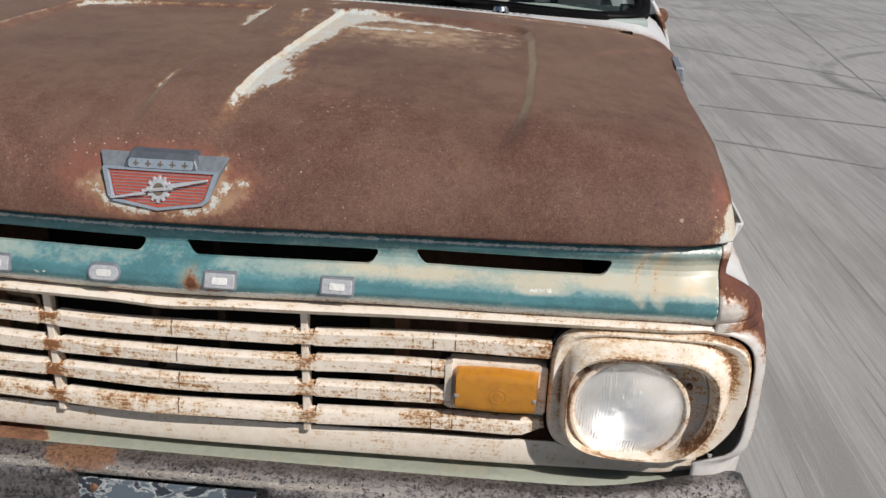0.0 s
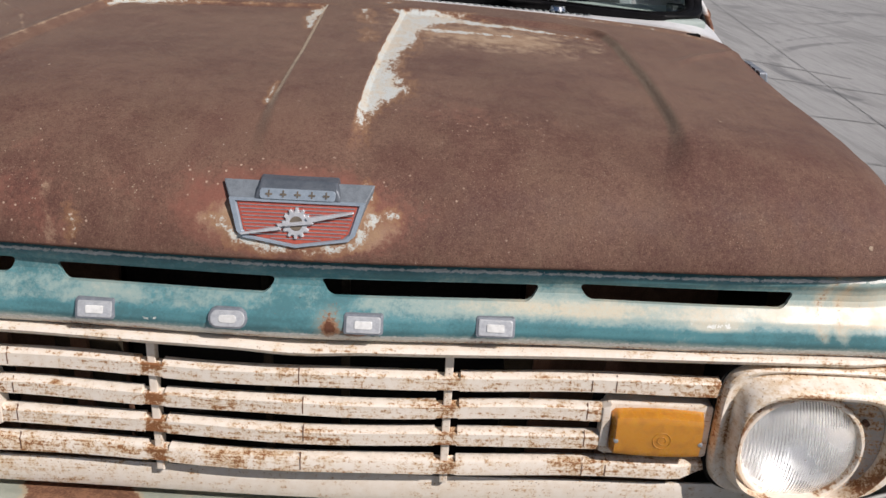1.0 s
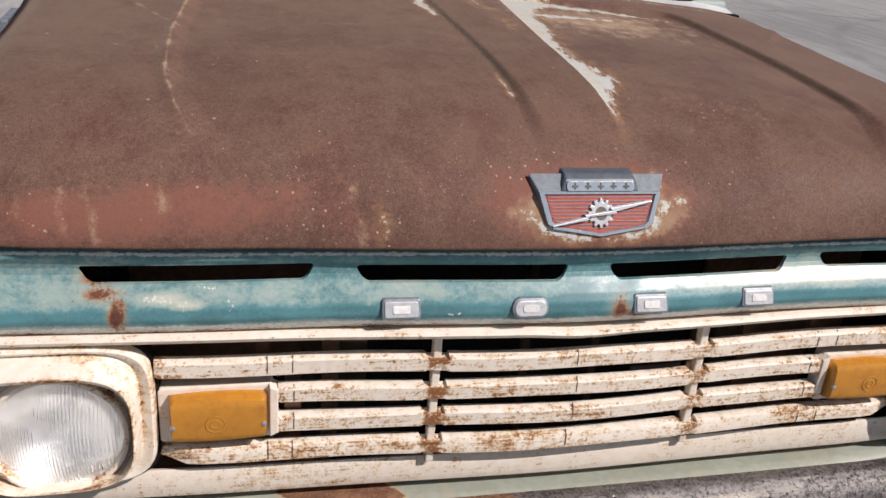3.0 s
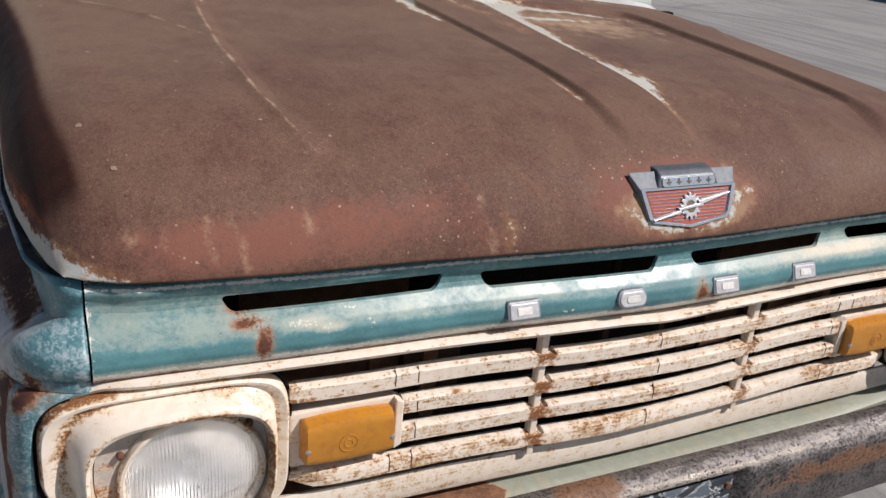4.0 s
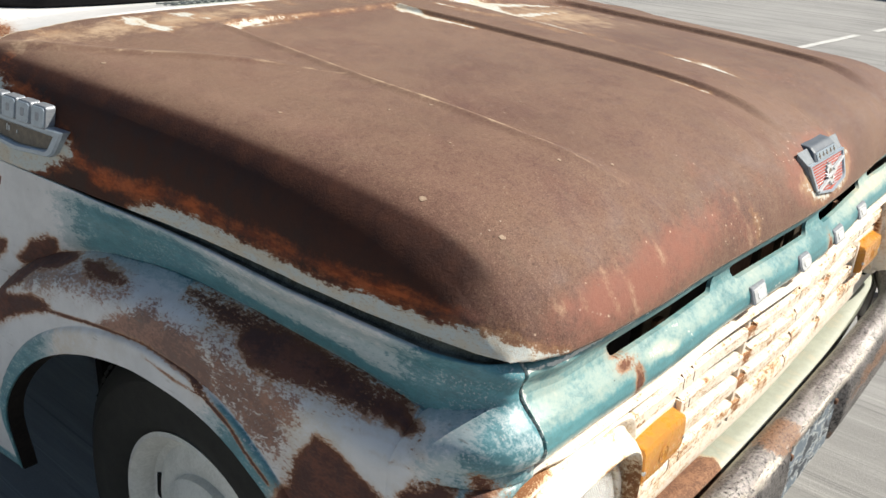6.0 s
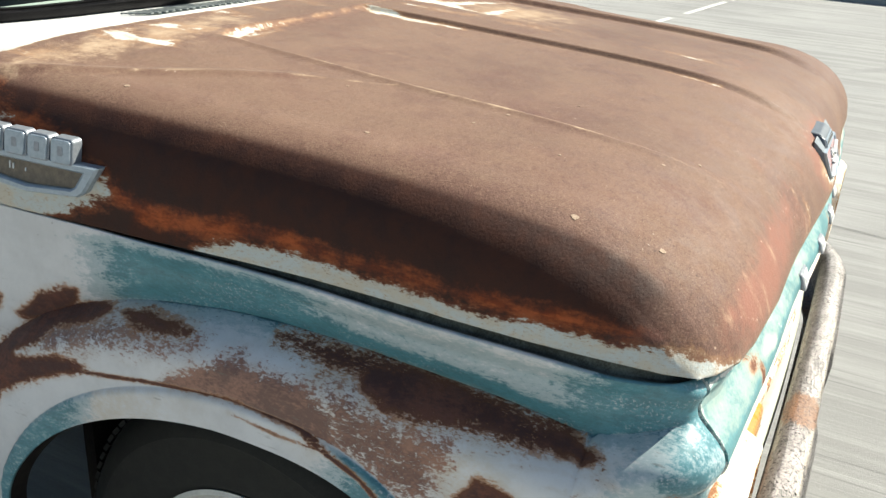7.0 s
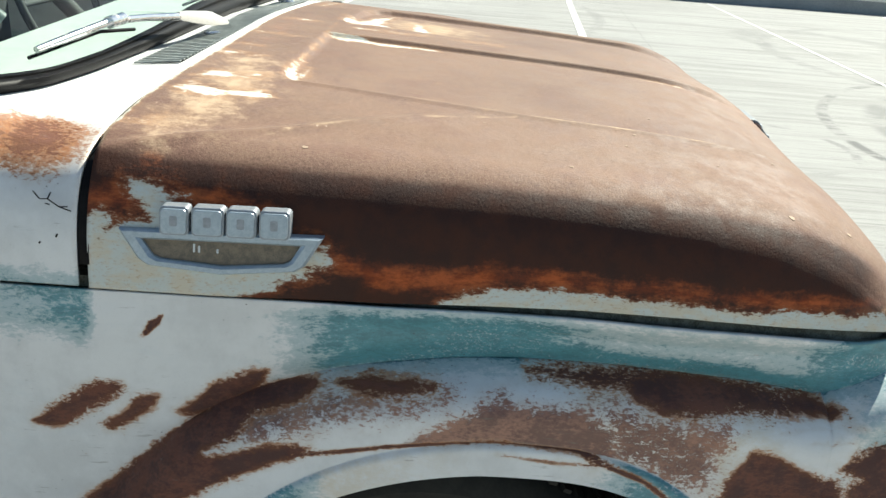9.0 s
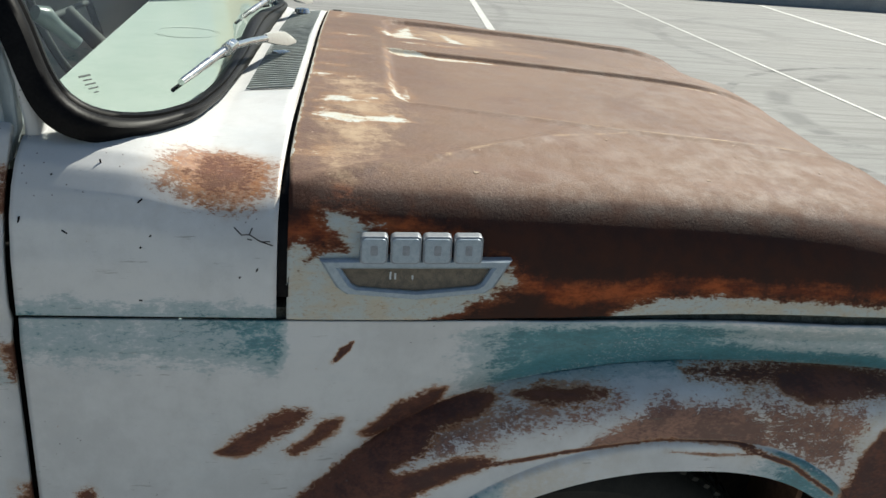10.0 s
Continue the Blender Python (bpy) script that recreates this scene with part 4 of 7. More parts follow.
def build_hood(truck):
    s = np.concatenate([np.linspace(0, 0.045, 12, endpoint=False), np.linspace(0.045, 0.115, 56, endpoint=False), np.linspace(0.115, 0.54, 90, endpoint=False), np.linspace(0.54, 0.70, 76, endpoint=False), np.linspace(0.70, 0.80, 26, endpoint=False), np.linspace(0.80, 0.965, 46, endpoint=False), 1 - 0.035 * np.linspace(1, 0, 44) ** 1.9])
    s = np.concatenate([-s[:0:-1], s])
    v = np.concatenate([0.30 * np.linspace(0, 1, 90, endpoint=False) ** 1.6, np.linspace(0.30, 1, 140)])
    S, V = np.meshgrid(s, v, indexing="ij")
    yf = front_edge(S * 0.86)
    for _ in range(4):
        yf = front_edge(S * half_width(yf, S))
    Y = yf + V * (2.254 - 0.005 * soft(np.abs(S), 0.86, 0.985) - yf)
    X = S * half_width(Y, S)
    Z = hood_height(X, Y)
    # sheet waviness
    Z = Z + 0.0012 * np.sin(X * 9 + 1.3) * np.sin(Y * 7)
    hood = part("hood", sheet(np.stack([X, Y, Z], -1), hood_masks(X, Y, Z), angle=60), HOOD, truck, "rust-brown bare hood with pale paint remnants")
    thick(hood, 0.004)
    # single chips where old paint still clings
    rng = random.Random(8)
    for cx, cy, r in ((-0.829, 1.372, 0.0055), (-0.798, 1.278, 0.0045), (-0.608, 1.331, 0.003), (-0.613, 1.549, 0.003), (-0.795, 1.661, 0.0035), (-0.676, 1.571, 0.0025), (-0.849, 2.009, 0.0045),
                      (-0.46, 1.50, 0.0025), (-0.33, 1.62, 0.002), (0.02, 1.47, 0.0025), (0.62, 1.42, 0.003), (0.778, 1.187, 0.0035), (-0.70, 1.44, 0.002), (-0.52, 1.30, 0.003), (-0.66, 1.78, 0.0025)):
        e = 0.004
        up = Vector((-(float(hood_height(cx + e, cy)) - float(hood_height(cx - e, cy))) / (2 * e), -(float(hood_height(cx, cy + e)) - float(hood_height(cx, cy - e))) / (2 * e), 1)).normalized()
        at = Vector((cx, cy, float(hood_height(cx, cy)) + 0.0012 * math.sin(cx * 9 + 1.3) * math.sin(cy * 7)))
        u = up.orthogonal().normalized()
        w = up.cross(u)
        ring = [(r * rng.uniform(0.6, 1.15) * math.cos(k * 0.7), r * rng.uniform(0.6, 1.15) * math.sin(k * 0.7)) for k in range(9)]
        part("paint_chip", prism(ring, -0.002, 0.0006, lambda a, b, d: at + u * a + w * b + up * d), CHIP, hood, "small pale chip of old paint")
    # a spatter of tiny chips too small to tell apart
    bm = bmesh.new()
    for (u0, u1), (v0, v1), count, size in (((-0.45, -0.18), (1.155, 1.215), 46, 0.0019), ((-0.62, -0.2), (1.16, 1.34), 34, 0.0016), ((0.16, 0.42), (1.155, 1.25), 70, 0.0013), ((-0.80, -0.25), (1.35, 2.0), 60, 0.0015), ((0.1, 0.8), (1.2, 2.0), 60, 0.0014)):
        for _ in range(count):
            cx, cy, r = rng.uniform(u0, u1), rng.uniform(v0, v1), size * rng.uniform(0.6, 1.3)
            sx = (float(hood_height(cx + 0.003, cy)) - float(hood_height(cx - 0.003, cy))) / 0.006
            sy = (float(hood_height(cx, cy + 0.003)) - float(hood_height(cx, cy - 0.003))) / 0.006
            up = Vector((-sx, -sy, 1)).normalized()
            at = Vector((cx, cy, float(hood_height(cx, cy)) + 0.0012 * math.sin(cx * 9 + 1.3) * math.sin(cy * 7))) + up * 0.0006
            u = up.orthogonal().normalized()
            w = up.cross(u)
            ring = [bm.verts.new(at + r * (u * math.cos(k * 1.047) + w * math.sin(k * 1.047)) - up * 0.0012) for k in range(6)]
            tip = bm.verts.new(at + up * 0.0003)
            for k in range(6):
                bm.faces.new((ring[k], ring[(k + 1) % 6], tip))
    tagged(part("chip_spatter", bm, CHIP, hood), "spatter of tiny pale paint chips", kind="stuff")
    return hood


# -------- fender
BASE_Y = [1.15, 1.3, 1.5, 1.756, 2.0, 2.26, 2.6]
BASE_X = [0.862, 0.893, 0.914, 0.920, 0.940, 0.967, 0.977]


def brow(y):
    """Height of the crease over the wheel's bulge."""
    return np.interp(y, [1.18, 1.205, 1.225, 1.25, 1.28, 1.32, 1.35, 1.43, 1.5, 1.6, 1.7, 1.8, 1.9, 1.958, 2.0, 2.05, 2.1, 2.15, 2.2, 2.27, 2.34],
                     [1.058, 1.051, 1.042, 1.031, 1.020, 1.014, 1.018, 1.029, 1.036, 1.0405, 1.041, 1.035, 1.022, 1.010, 0.997, 0.980, 0.957, 0.923, 0.872, 0.79, 0.70])


HEAD_Z = [0.981, 0.985, 0.994, 1.004, 1.015, 1.026, 1.036, 1.044, 1.052, 1.062, 1.07, 1.078, 1.084, 1.089, 1.092, 1.096]
HEAD_Y = [0.01, 0.0, -0.008, -0.011, -0.009, -0.002, 0.007, 0.014, 0.0185, 0.0195, 0.0175, 0.014, 0.012, 0.014, 0.018, 0.024]


def header_y(x, z):
    """How far forward the panel above the grille stands."""
    p = np.interp(z, HEAD_Z, HEAD_Y)
    return 1.166 + p + vee(x) + 0.012 * soft(np.abs(x), 0.78, 0.845) * soft(z, 0.99, 1.08)


def opening(y):
    """Height of the wheel opening's edge, or the fender's lower edge."""
    u = np.where(y < 1.70, (1.70 - y) / 0.335, (y - 1.70) / 0.475)
    n = np.where(y < 1.70, 2.6, 2.2)
    z = 0.50 + 0.412 * np.clip(1 - u ** n, 0, 1) ** (1 / n)
    return np.where(u < 1, z, 0.50)


def fender_x(y, z, nose=0.0):
    x = np.interp(y, BASE_Y, BASE_X)
    below = 1 - np.clip(1 - (brow(y) - z) / (0.062 - 0.026 * nose), 0, 1) ** 2.3
    x = x + 0.055 * below + 0.008 * soft(brow(y) - z, 0.05, 0.16) * soft(y, 2.5, 2.2)
    x = x - 0.014 * np.exp(-(np.maximum(z - brow(y), 0) / 0.030) ** 2) * np.exp(-(np.minimum(z - brow(y), 0) / 0.02) ** 2) * soft(y, 2.20, 1.98) * soft(y, 1.2, 1.4)
    x = x + np.interp(y, [1.15, 1.3, 1.5, 1.75, 2.0, 2.26], [-0.004, 0.013, 0.016, 0.012, 0.002, -0.004]) * soft(z, lip_line(y) - 0.045, lip_line(y) - 0.008)
    ring = opening(y) + 0.040 - z
    x = x + 0.006 * soft(ring, -0.003, 0.004) * np.where(opening(y) > 0.51, 1, 0)
    x = x - 0.03 * soft(z, 0.72, 0.50)
    return x


def fender_masks(y, z, right=True):
    R = np.zeros(y.shape)

    def add(path, wide, edge=0.024, amount=1.0):
        edge = edge * 0.8
        nonlocal R
        R = np.maximum(R, amount * stroke(y, z, path, wide, edge))

    if right:
        def patch(outline, edge=0.015):
            nonlocal R
            R = np.maximum(R, area(y, z, outline, edge))

        # over the rear of the arch
        patch([(2.34, 0.74), (2.286, 0.803), (2.233, 0.848), (2.183, 0.894), (2.139, 0.934), (2.091, 0.967), (2.045, 0.985), (1.996, 0.998), (1.972, 1.000), (1.973, 0.991), (2.003, 0.976), (2.045, 0.962), (2.061, 0.948), (2.068, 0.936), (2.106, 0.918), (2.112, 0.912),
               (2.076, 0.920), (2.03, 0.934), (1.993, 0.940), (1.972, 0.934), (1.992, 0.920), (2.039, 0.904), (2.085, 0.880), (2.114, 0.862), (2.133, 0.851), (2.19, 0.74)])
        patch([(2.152, 0.949), (2.127, 0.970), (2.110, 0.990), (2.061, 1.012), (2.038, 1.014), (2.044, 0.996), (2.058, 0.977), (2.119, 0.943), (2.138, 0.943)])
        patch([(1.945, 1.001), (1.908, 1.010), (1.86, 1.0135), (1.817, 1.0135), (1.821, 1.008), (1.868, 1.002), (1.915, 0.999)])
        # two slanting patches behind it
        patch([(2.338, 0.923), (2.316, 0.945), (2.28, 0.972), (2.251, 0.990), (2.221, 0.988), (2.229, 0.972), (2.268, 0.946), (2.299, 0.923), (2.319, 0.919)])
        patch([(2.247, 0.924), (2.222, 0.948), (2.197, 0.971), (2.176, 0.973), (2.184, 0.957), (2.208, 0.934), (2.238, 0.919)])
        # long lens-shaped patch under the crease
        patch([(1.703, 1.031), (1.66, 1.035), (1.625, 1.036), (1.576, 1.0355), (1.517, 1.0345), (1.456, 1.030), (1.404, 1.022), (1.358, 1.014), (1.306, 1.008), (1.279, 1.004), (1.294, 0.999), (1.328, 0.996), (1.364, 0.998), (1.405, 1.004),
               (1.452, 1.005), (1.492, 1.004), (1.531, 1.006), (1.555, 1.012), (1.573, 1.022), (1.617, 1.024), (1.665, 1.028)])
        # above the bezel's corner
        patch([(1.406, 0.962), (1.375, 0.958), (1.336, 0.936), (1.281, 0.917), (1.273, 0.892), (1.32, 0.84), (1.455, 0.84), (1.438, 0.892), (1.433, 0.922), (1.413, 0.946)])
        patch([(1.24, 0.966), (1.221, 0.962), (1.205, 0.90), (1.21, 0.86), (1.235, 0.88), (1.250, 0.925), (1.283, 0.940), (1.270, 0.950)])
        R = np.maximum(R, area(y, z, [(2.193, 1.058), (2.182, 1.079), (2.165, 1.089), (2.170, 1.076), (2.185, 1.061)], 0.004))
        R = np.maximum(R, 0.40 * area(y, z, [(2.08, 0.99), (1.95, 1.015), (1.86, 1.02), (1.90, 0.99), (2.0, 0.955)], 0.03))
        add([(1.47, 0.70), (1.45, 0.80), (1.41, 0.88)], [0.03, 0.035, 0.03], 0.03)
        add([(1.265, 0.955), (1.235, 0.935)], [0.006, 0.010], 0.02)
        add([(1.245, 0.905), (1.225, 0.84), (1.24, 0.76)], [0.02, 0.026, 0.02], 0.03)
        add([(1.205, 0.985), (1.195, 0.955)], [0.004, 0.010], 0.018)
        add([(1.182, 1.056), (1.190, 1.052)], [0.003, 0.002], 0.012)
        for y0, y1, z0 in ((1.40, 1.33, 0.995), (1.37, 1.30, 0.984), (1.345, 1.315, 1.004), (1.33, 1.27, 0.972), (1.30, 1.255, 0.99)):
            add([(y0, z0), (y1, z0 + 0.004)], 0.001, 0.006, 0.55)
        add([(2.512, 0.80), (2.505, 0.860)], [0.016, 0.008], 0.02)
        add([(2.16, 0.875), (2.03, 0.918), (1.87, 0.943), (1.735, 0.956), (1.63, 0.951), (1.54, 0.918), (1.47, 0.87)], 0.0025, 0.006)
        add([(1.73, 0.943), (1.66, 0.937), (1.59, 0.938)], [0.001, 0.002, 0.001], 0.008, 0.75)
        add([(2.58, 1.10), (2.583, 0.55)], 0.003, 0.012)
    else:
        add([(1.20, 1.06), (1.22, 1.0), (1.205, 0.93)], [0.02, 0.035, 0.01], 0.04)
        add([(1.20, 0.88), (1.21, 0.78)], [0.006, 0.012], 0.03)
        add([(1.5, 1.03), (1.9, 1.02)], [0.02, 0.03], 0.04)
    ring = soft(opening(y) + 0.043 - z, 0, 0.004)
    over = z - brow(y)
    band = np.clip(0.5 + (np.minimum(over + 0.004, lip_line(y) - 0.016 - z + 0.01)) / 0.04, 0, 1)
    fade = soft(y, 2.12, 1.90)
    # teal coat; its thinning high at the front is partly sky reflection painted in
    green = band * fade * (0.80 + 0.25 * soft(over, 0.03, 0.0) - 0.34 * soft(over, 0.016, 0.040) * soft(y, 1.72, 1.58) * soft(y, 1.26, 1.38))
    green = np.maximum(green, 0.82 * soft(y, 1.44, 1.24) * soft(over, -0.012, 0.012))
    green = np.maximum(green, 0.60 * np.clip(0.5 + (z - 1.050) / 0.05, 0, 1) * soft(y, 2.235, 2.262) * (0.75 + 0.4 * soft(y, 2.40, 2.27)))
    green = np.maximum(green, 0.72 * ring * np.maximum(soft(y, 1.64, 1.54), soft(y, 1.90, 2.02)))
    green = np.maximum(green, 0.30 * soft(y, 1.34, 1.24) + 0.36 * soft(y, 1.27, 1.20))
    if not right:
        green = green * (1 - 0.75 * soft(y, 1.5, 1.3))
    green = green * (1 - 0.9 * ring * soft(y, 1.6, 1.66) * soft(y, 1.96, 1.9))
    primer = area(y, z, [(1.85, 0.950), (1.821, 0.966), (1.785, 0.986), (1.758, 1.000), (1.731, 1.010), (1.711, 1.002), (1.669, 1.003), (1.617, 0.998), (1.588, 0.985), (1.580, 0.93), (1.621, 0.93), (1.678, 0.93), (1.82, 0.93)], 0.022)
    primer = np.maximum(primer, 0.66 * area(y, z, [(1.622, 1.024), (1.56, 1.017), (1.493, 1.008), (1.432, 1.006), (1.425, 0.985), (1.440, 0.954), (1.440, 0.90), (1.506, 0.90), (1.59, 0.94), (1.61, 0.99)], 0.030))
    primer = np.maximum(primer, 0.9 * stroke(y, z, [(2.05, 0.955), (1.95, 0.985), (1.80, 1.005)], [0.022, 0.012, 0.002], 0.04))
    warm = 0.55 * ring * soft(y, 1.7, 2.0) + 0.8 * stroke(y, z, [(1.60, 0.985), (1.42, 0.955)], [0.03, 0.03], 0.05) + 0.3 * soft(y, 1.35, 1.22)
    return stack(R, green, primer * (1 - ring), warm)


def build_fender(truck, side):
    """side: -1 on the truck's right, 1 on its left."""
    ang = np.linspace(0, np.pi / 2, 36)
    ys = np.concatenate([np.linspace(1.30, 1.366, 12, endpoint=False), 1.366 + 0.334 * np.linspace(0.12, 1, 70, endpoint=False) ** 2,
                         1.70 + 0.474 * (1 - np.linspace(1, 0, 96) ** 1.7), np.linspace(2.176, 2.5665, 70)])
    # heights: one stretch up to just over the wheel opening, the rest alike on every row
    def heights(low, top):
        return np.concatenate([np.linspace(low, 0.925, 46, endpoint=False), np.linspace(0.925, top, 84)])

    nz = 130
    X, Y, Z = (np.zeros((len(ang) + len(ys), nz)) for _ in range(3))
    edge_at = lambda y: float(lip_line(y) - seam_gap(y))
    zf = heights(0.52, edge_at(1.2))
    x0 = np.maximum(0.8475, 0.764 + 0.154 * np.clip(1 - (np.abs(zf - 0.851) / 0.116) ** 5, 0, 1) ** 0.2)
    yf = np.where(zf > 0.983, header_y(0.845, zf) + 0.002, np.interp(zf, [0.5, 0.75, 0.9, 0.985], [1.19, 1.178, 1.176, 1.178]))
    tuck = 0.0 if side < 0 else 0.002 + 0.012 * soft(zf, 0.96, 1.03)
    for i, a in enumerate(ang):
        Y[i] = yf + (1.30 - yf) * (1 - np.cos(a)) ** 0.95
        Z[i] = heights(0.52, edge_at(Y[i][-1]))
        # the crease sweeps up towards the panel over the grille
        lifted = (brow(Y[i]) - brow(1.30)) * soft(Z[i], 0.95, 0.985)
        xs = fender_x(np.full(nz, 1.30), Z[i] - lifted, soft(Y[i], 1.30, 1.22)) - tuck * 1.5
        X[i] = x0 + (xs - x0) * np.sin(a) ** 0.9 + 0.14 * (Y[i] - 1.30) * np.sin(a) ** 5
    for j, y in enumerate(ys):
        i = len(ang) + j
        Z[i] = heights(float(opening(np.array(y))) if 1.366 < y < 2.174 else 0.52, edge_at(y))
        Y[i] = y
        X[i] = fender_x(np.full(nz, y), Z[i]) - (0 if side < 0 else half_width(y) - half_width(y, 1.0)) * (0.6 + 0.4 * float(soft(y, 1.3, 1.6)))
    M = fender_masks(Y, Z, side < 0)
    P = np.stack([side * X, Y, Z], -1)
    ob = part("fender", sheet(P, M, angle=60), BODY, truck, "pale faded fender with teal undercoat and rust patches" if side < 0 else "rust-spotted pale fender")
    thick(ob, 0.005, -1 if side < 0 else 1)
    # turned-in flange of the wheel opening
    js = np.arange(len(ang) + 12, len(ang) + len(ys) - 70)
    edge = P[js, 0]
    rows = [edge + np.array([0, 0, 0]), edge - np.array([side * 0.004, 0, 0.004]), edge - np.array([side * 0.028, 0, 0.004])]
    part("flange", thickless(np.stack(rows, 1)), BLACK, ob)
    # ledge under the hood's edge, and a dark strip behind the seam
    top = P[:, -1]
    inward = np.stack([np.full(len(top), -side * 1.0), np.zeros(len(top)), np.zeros(len(top))], -1)
    inward[:len(ang)] = np.stack([-side * np.sin(ang), np.cos(ang), np.zeros(len(ang))], -1)
    rows = [top, top + inward * 0.005 - [0, 0, 0.0025], top + inward * 0.011 - [0, 0, 0.003], top + inward * 0.014 + [0, 0, 0.010], top + inward * 0.030 + [0, 0, 0.013]]
    part("ledge", sheet(np.stack(rows, 1), angle=50), LEDGE, ob, "dull grey-green inner flange")
    return ob


def thickless(P):
    return sheet(P, np.zeros((*P.shape[:2], 4)), angle=60)


# -------- front end
def vee(x):
    """The front's slight arrow in plan."""
    return -0.016 * (1 - soft(np.abs(x), 0.0, 0.42)) + 0.010 * soft(np.abs(x), 0.5, 0.85)


def rounded(x0, x1, z0, z1, r, n=6, skew=0.0):
    pts = []
    for cx, cz, a0 in ((x1 - r, z1 - r, 0), (x0 + r, z1 - r, 90), (x0 + r, z0 + r, 180), (x1 - r, z0 + r, 270)):
        for k in range(n + 1):
            a = radians(a0 + 90 * k / n)
            pts.append((cx + r * math.cos(a) + skew * (cz + r * math.sin(a) - z0), cz + r * math.sin(a)))
    return pts


def build_header(truck):
    # a roll below, a hollow with the slots above it, and a turned-in upper edge
    pz = np.concatenate([[1.0895, 1.0903, 1.0905, 1.0895], np.linspace(1.0885, 0.9815, 72), [0.981, 0.981]])
    py = np.concatenate([[0.050, 0.034, 0.024, 0.0155], np.interp(np.linspace(1.0885, 0.9815, 72), HEAD_Z, HEAD_Y), [0.012, 0.030]])
    xs = np.linspace(-0.845, 0.845, 180)
    X, T = np.meshgrid(xs, np.arange(len(pz)), indexing="ij")
    lift = 0.006 * soft(np.abs(X), 0.3, 0.85)
    Z = pz[T] + lift * soft(pz[T], 0.99, 1.08) - 0.0045 * soft(pz[T], 1.070, 1.0885)
    Y = 1.166 + py[T] + vee(X) + 0.012 * soft(np.abs(X), 0.78, 0.845) * soft(Z, 0.99, 1.08)
    ob = part("header_panel", sheet(np.stack([X, Y, Z], -1), np.zeros((*X.shape, 4)), angle=60), TEAL, truck, "faded teal panel above the grille with slots")
    thick(ob, 0.006)
    cutters = []
    for x0, x1 in ((-0.690, -0.393), (-0.333, -0.033), (0.033, 0.329), (0.389, 0.684)):
        up = 0.006 * abs(x0 + x1) / 1.1
        bm = prism([(u + (0.55 if u < (x0 + x1) / 2 else -0.55) * (1.0640 + up - v), v) for u, v in rounded(x0 - 0.004, x1 + 0.004, 1.0405 + up, 1.0640 + up, 0.009, 6)], 1.05, 1.30, lambda u, v, d: (u, d, v))
        bmesh.ops.recalc_face_normals(bm, faces=bm.faces)
        me = bpy.data.meshes.new("cut")
        bm.to_mesh(me)
        bm.free()
        c = new("cut", me)
        cutters.append(c)
        mod = ob.modifiers.new("slot", "BOOLEAN")
        mod.object, mod.operation, mod.solver = c, "DIFFERENCE", "EXACT"
    deps = bpy.context.evaluated_depsgraph_get()
    me = bpy.data.meshes.new_from_object(ob.evaluated_get(deps))
    ob.modifiers.clear()
    ob.data = me
    for c in cutters:
        bpy.data.objects.remove(c)
    co = np.zeros(len(me.vertices) * 3)
    me.vertices.foreach_get("co", co)
    x, y, z = co.reshape(-1, 3).T
    R = np.zeros(x.shape)
    for cx, cz, a, b in ((-0.665, 1.036, 0.012, 0.004), (-0.645, 1.008, 0.008, 0.018), (0.045, 1.005, 0.010, 0.013), (0.075, 1.000, 0.010, 0.004), (-0.67, 1.055, 0.012, 0.006)):
        R = np.maximum(R, blob(x, z, cx, cz, a, b, 0, 0.02))
    R = np.maximum(R, 0.36 * soft(z, 0.992, 0.984))
    ax = np.abs(x)
    G = np.interp(z - 0.006 * soft(ax, 0.3, 0.85) * soft(z, 0.99, 1.06), [0.984, 0.990, 0.996, 1.002, 1.014, 1.022, 1.030, 1.040, 1.048, 1.062, 1.074, 1.082], [0.0, 0.05, 0.55, 0.95, 0.92, 0.66, 0.30, 0.25, 0.48, 0.62, 0.78, 0.85])
    G = G + (0.85 - G) * 0.75 * soft(ax, 0.30, 0.05) * soft(z, 0.988, 0.996)
    G = G + (0.72 - G) * 0.75 * soft(x, 0.05, -0.15) * soft(z, 0.988, 0.996) * soft(z, 1.02, 1.03)
    G = G - (0.35 * soft(x, 0.60, 0.84) + 0.05 * soft(x, -0.55, -0.7)) * soft(z, 1.0, 1.03)
    W = 0.75 * np.exp(-((z - 1.036) / 0.014) ** 2) * soft(x, 0.05, 0.35) + (0.35 * (x > 0) + 0.10) * soft(ax, 0.65, 0.8)
    for cx in (0.735, 0.762):
        run = np.exp(-((x - cx + 0.012 * np.sin((z - 1.0) * 38)) / 0.008) ** 2) * soft(z, 0.992, 1.02)
        W = np.maximum(W, run)
        R = np.maximum(R, 0.30 * run)
        G = G * (1 - 0.8 * run)
    for cx, cz, a, b in ((-0.590, 1.031, 0.018, 0.005), (-0.560, 1.023, 0.012, 0.004), (0.58, 1.025, 0.03, 0.006)):
        G = G * (1 - blob(x, z, cx, cz, a, b, 0, 0.01))
    lift = 0.006 * soft(ax, 0.3, 0.85)
    C = np.maximum(0.85 * soft(z, 0.9985, 0.990), 0.78 * np.exp(-((z - 1.0845 - lift) / 0.0028) ** 2))
    C = np.maximum(C, 0.55 * soft(ax, 0.838, 0.844))
    for cx, cz, a, b in ((-0.595, 1.030, 0.020, 0.007), (-0.560, 1.022, 0.014, 0.006), (-0.55, 1.042, 0.03, 0.003), (-0.50, 1.02, 0.006, 0.008), (0.58, 1.025, 0.03, 0.005), (-0.20, 1.004, 0.02, 0.003)):
        C = np.maximum(C, 0.62 * blob(x, z, cx, cz, a, b, 0, 0.010))
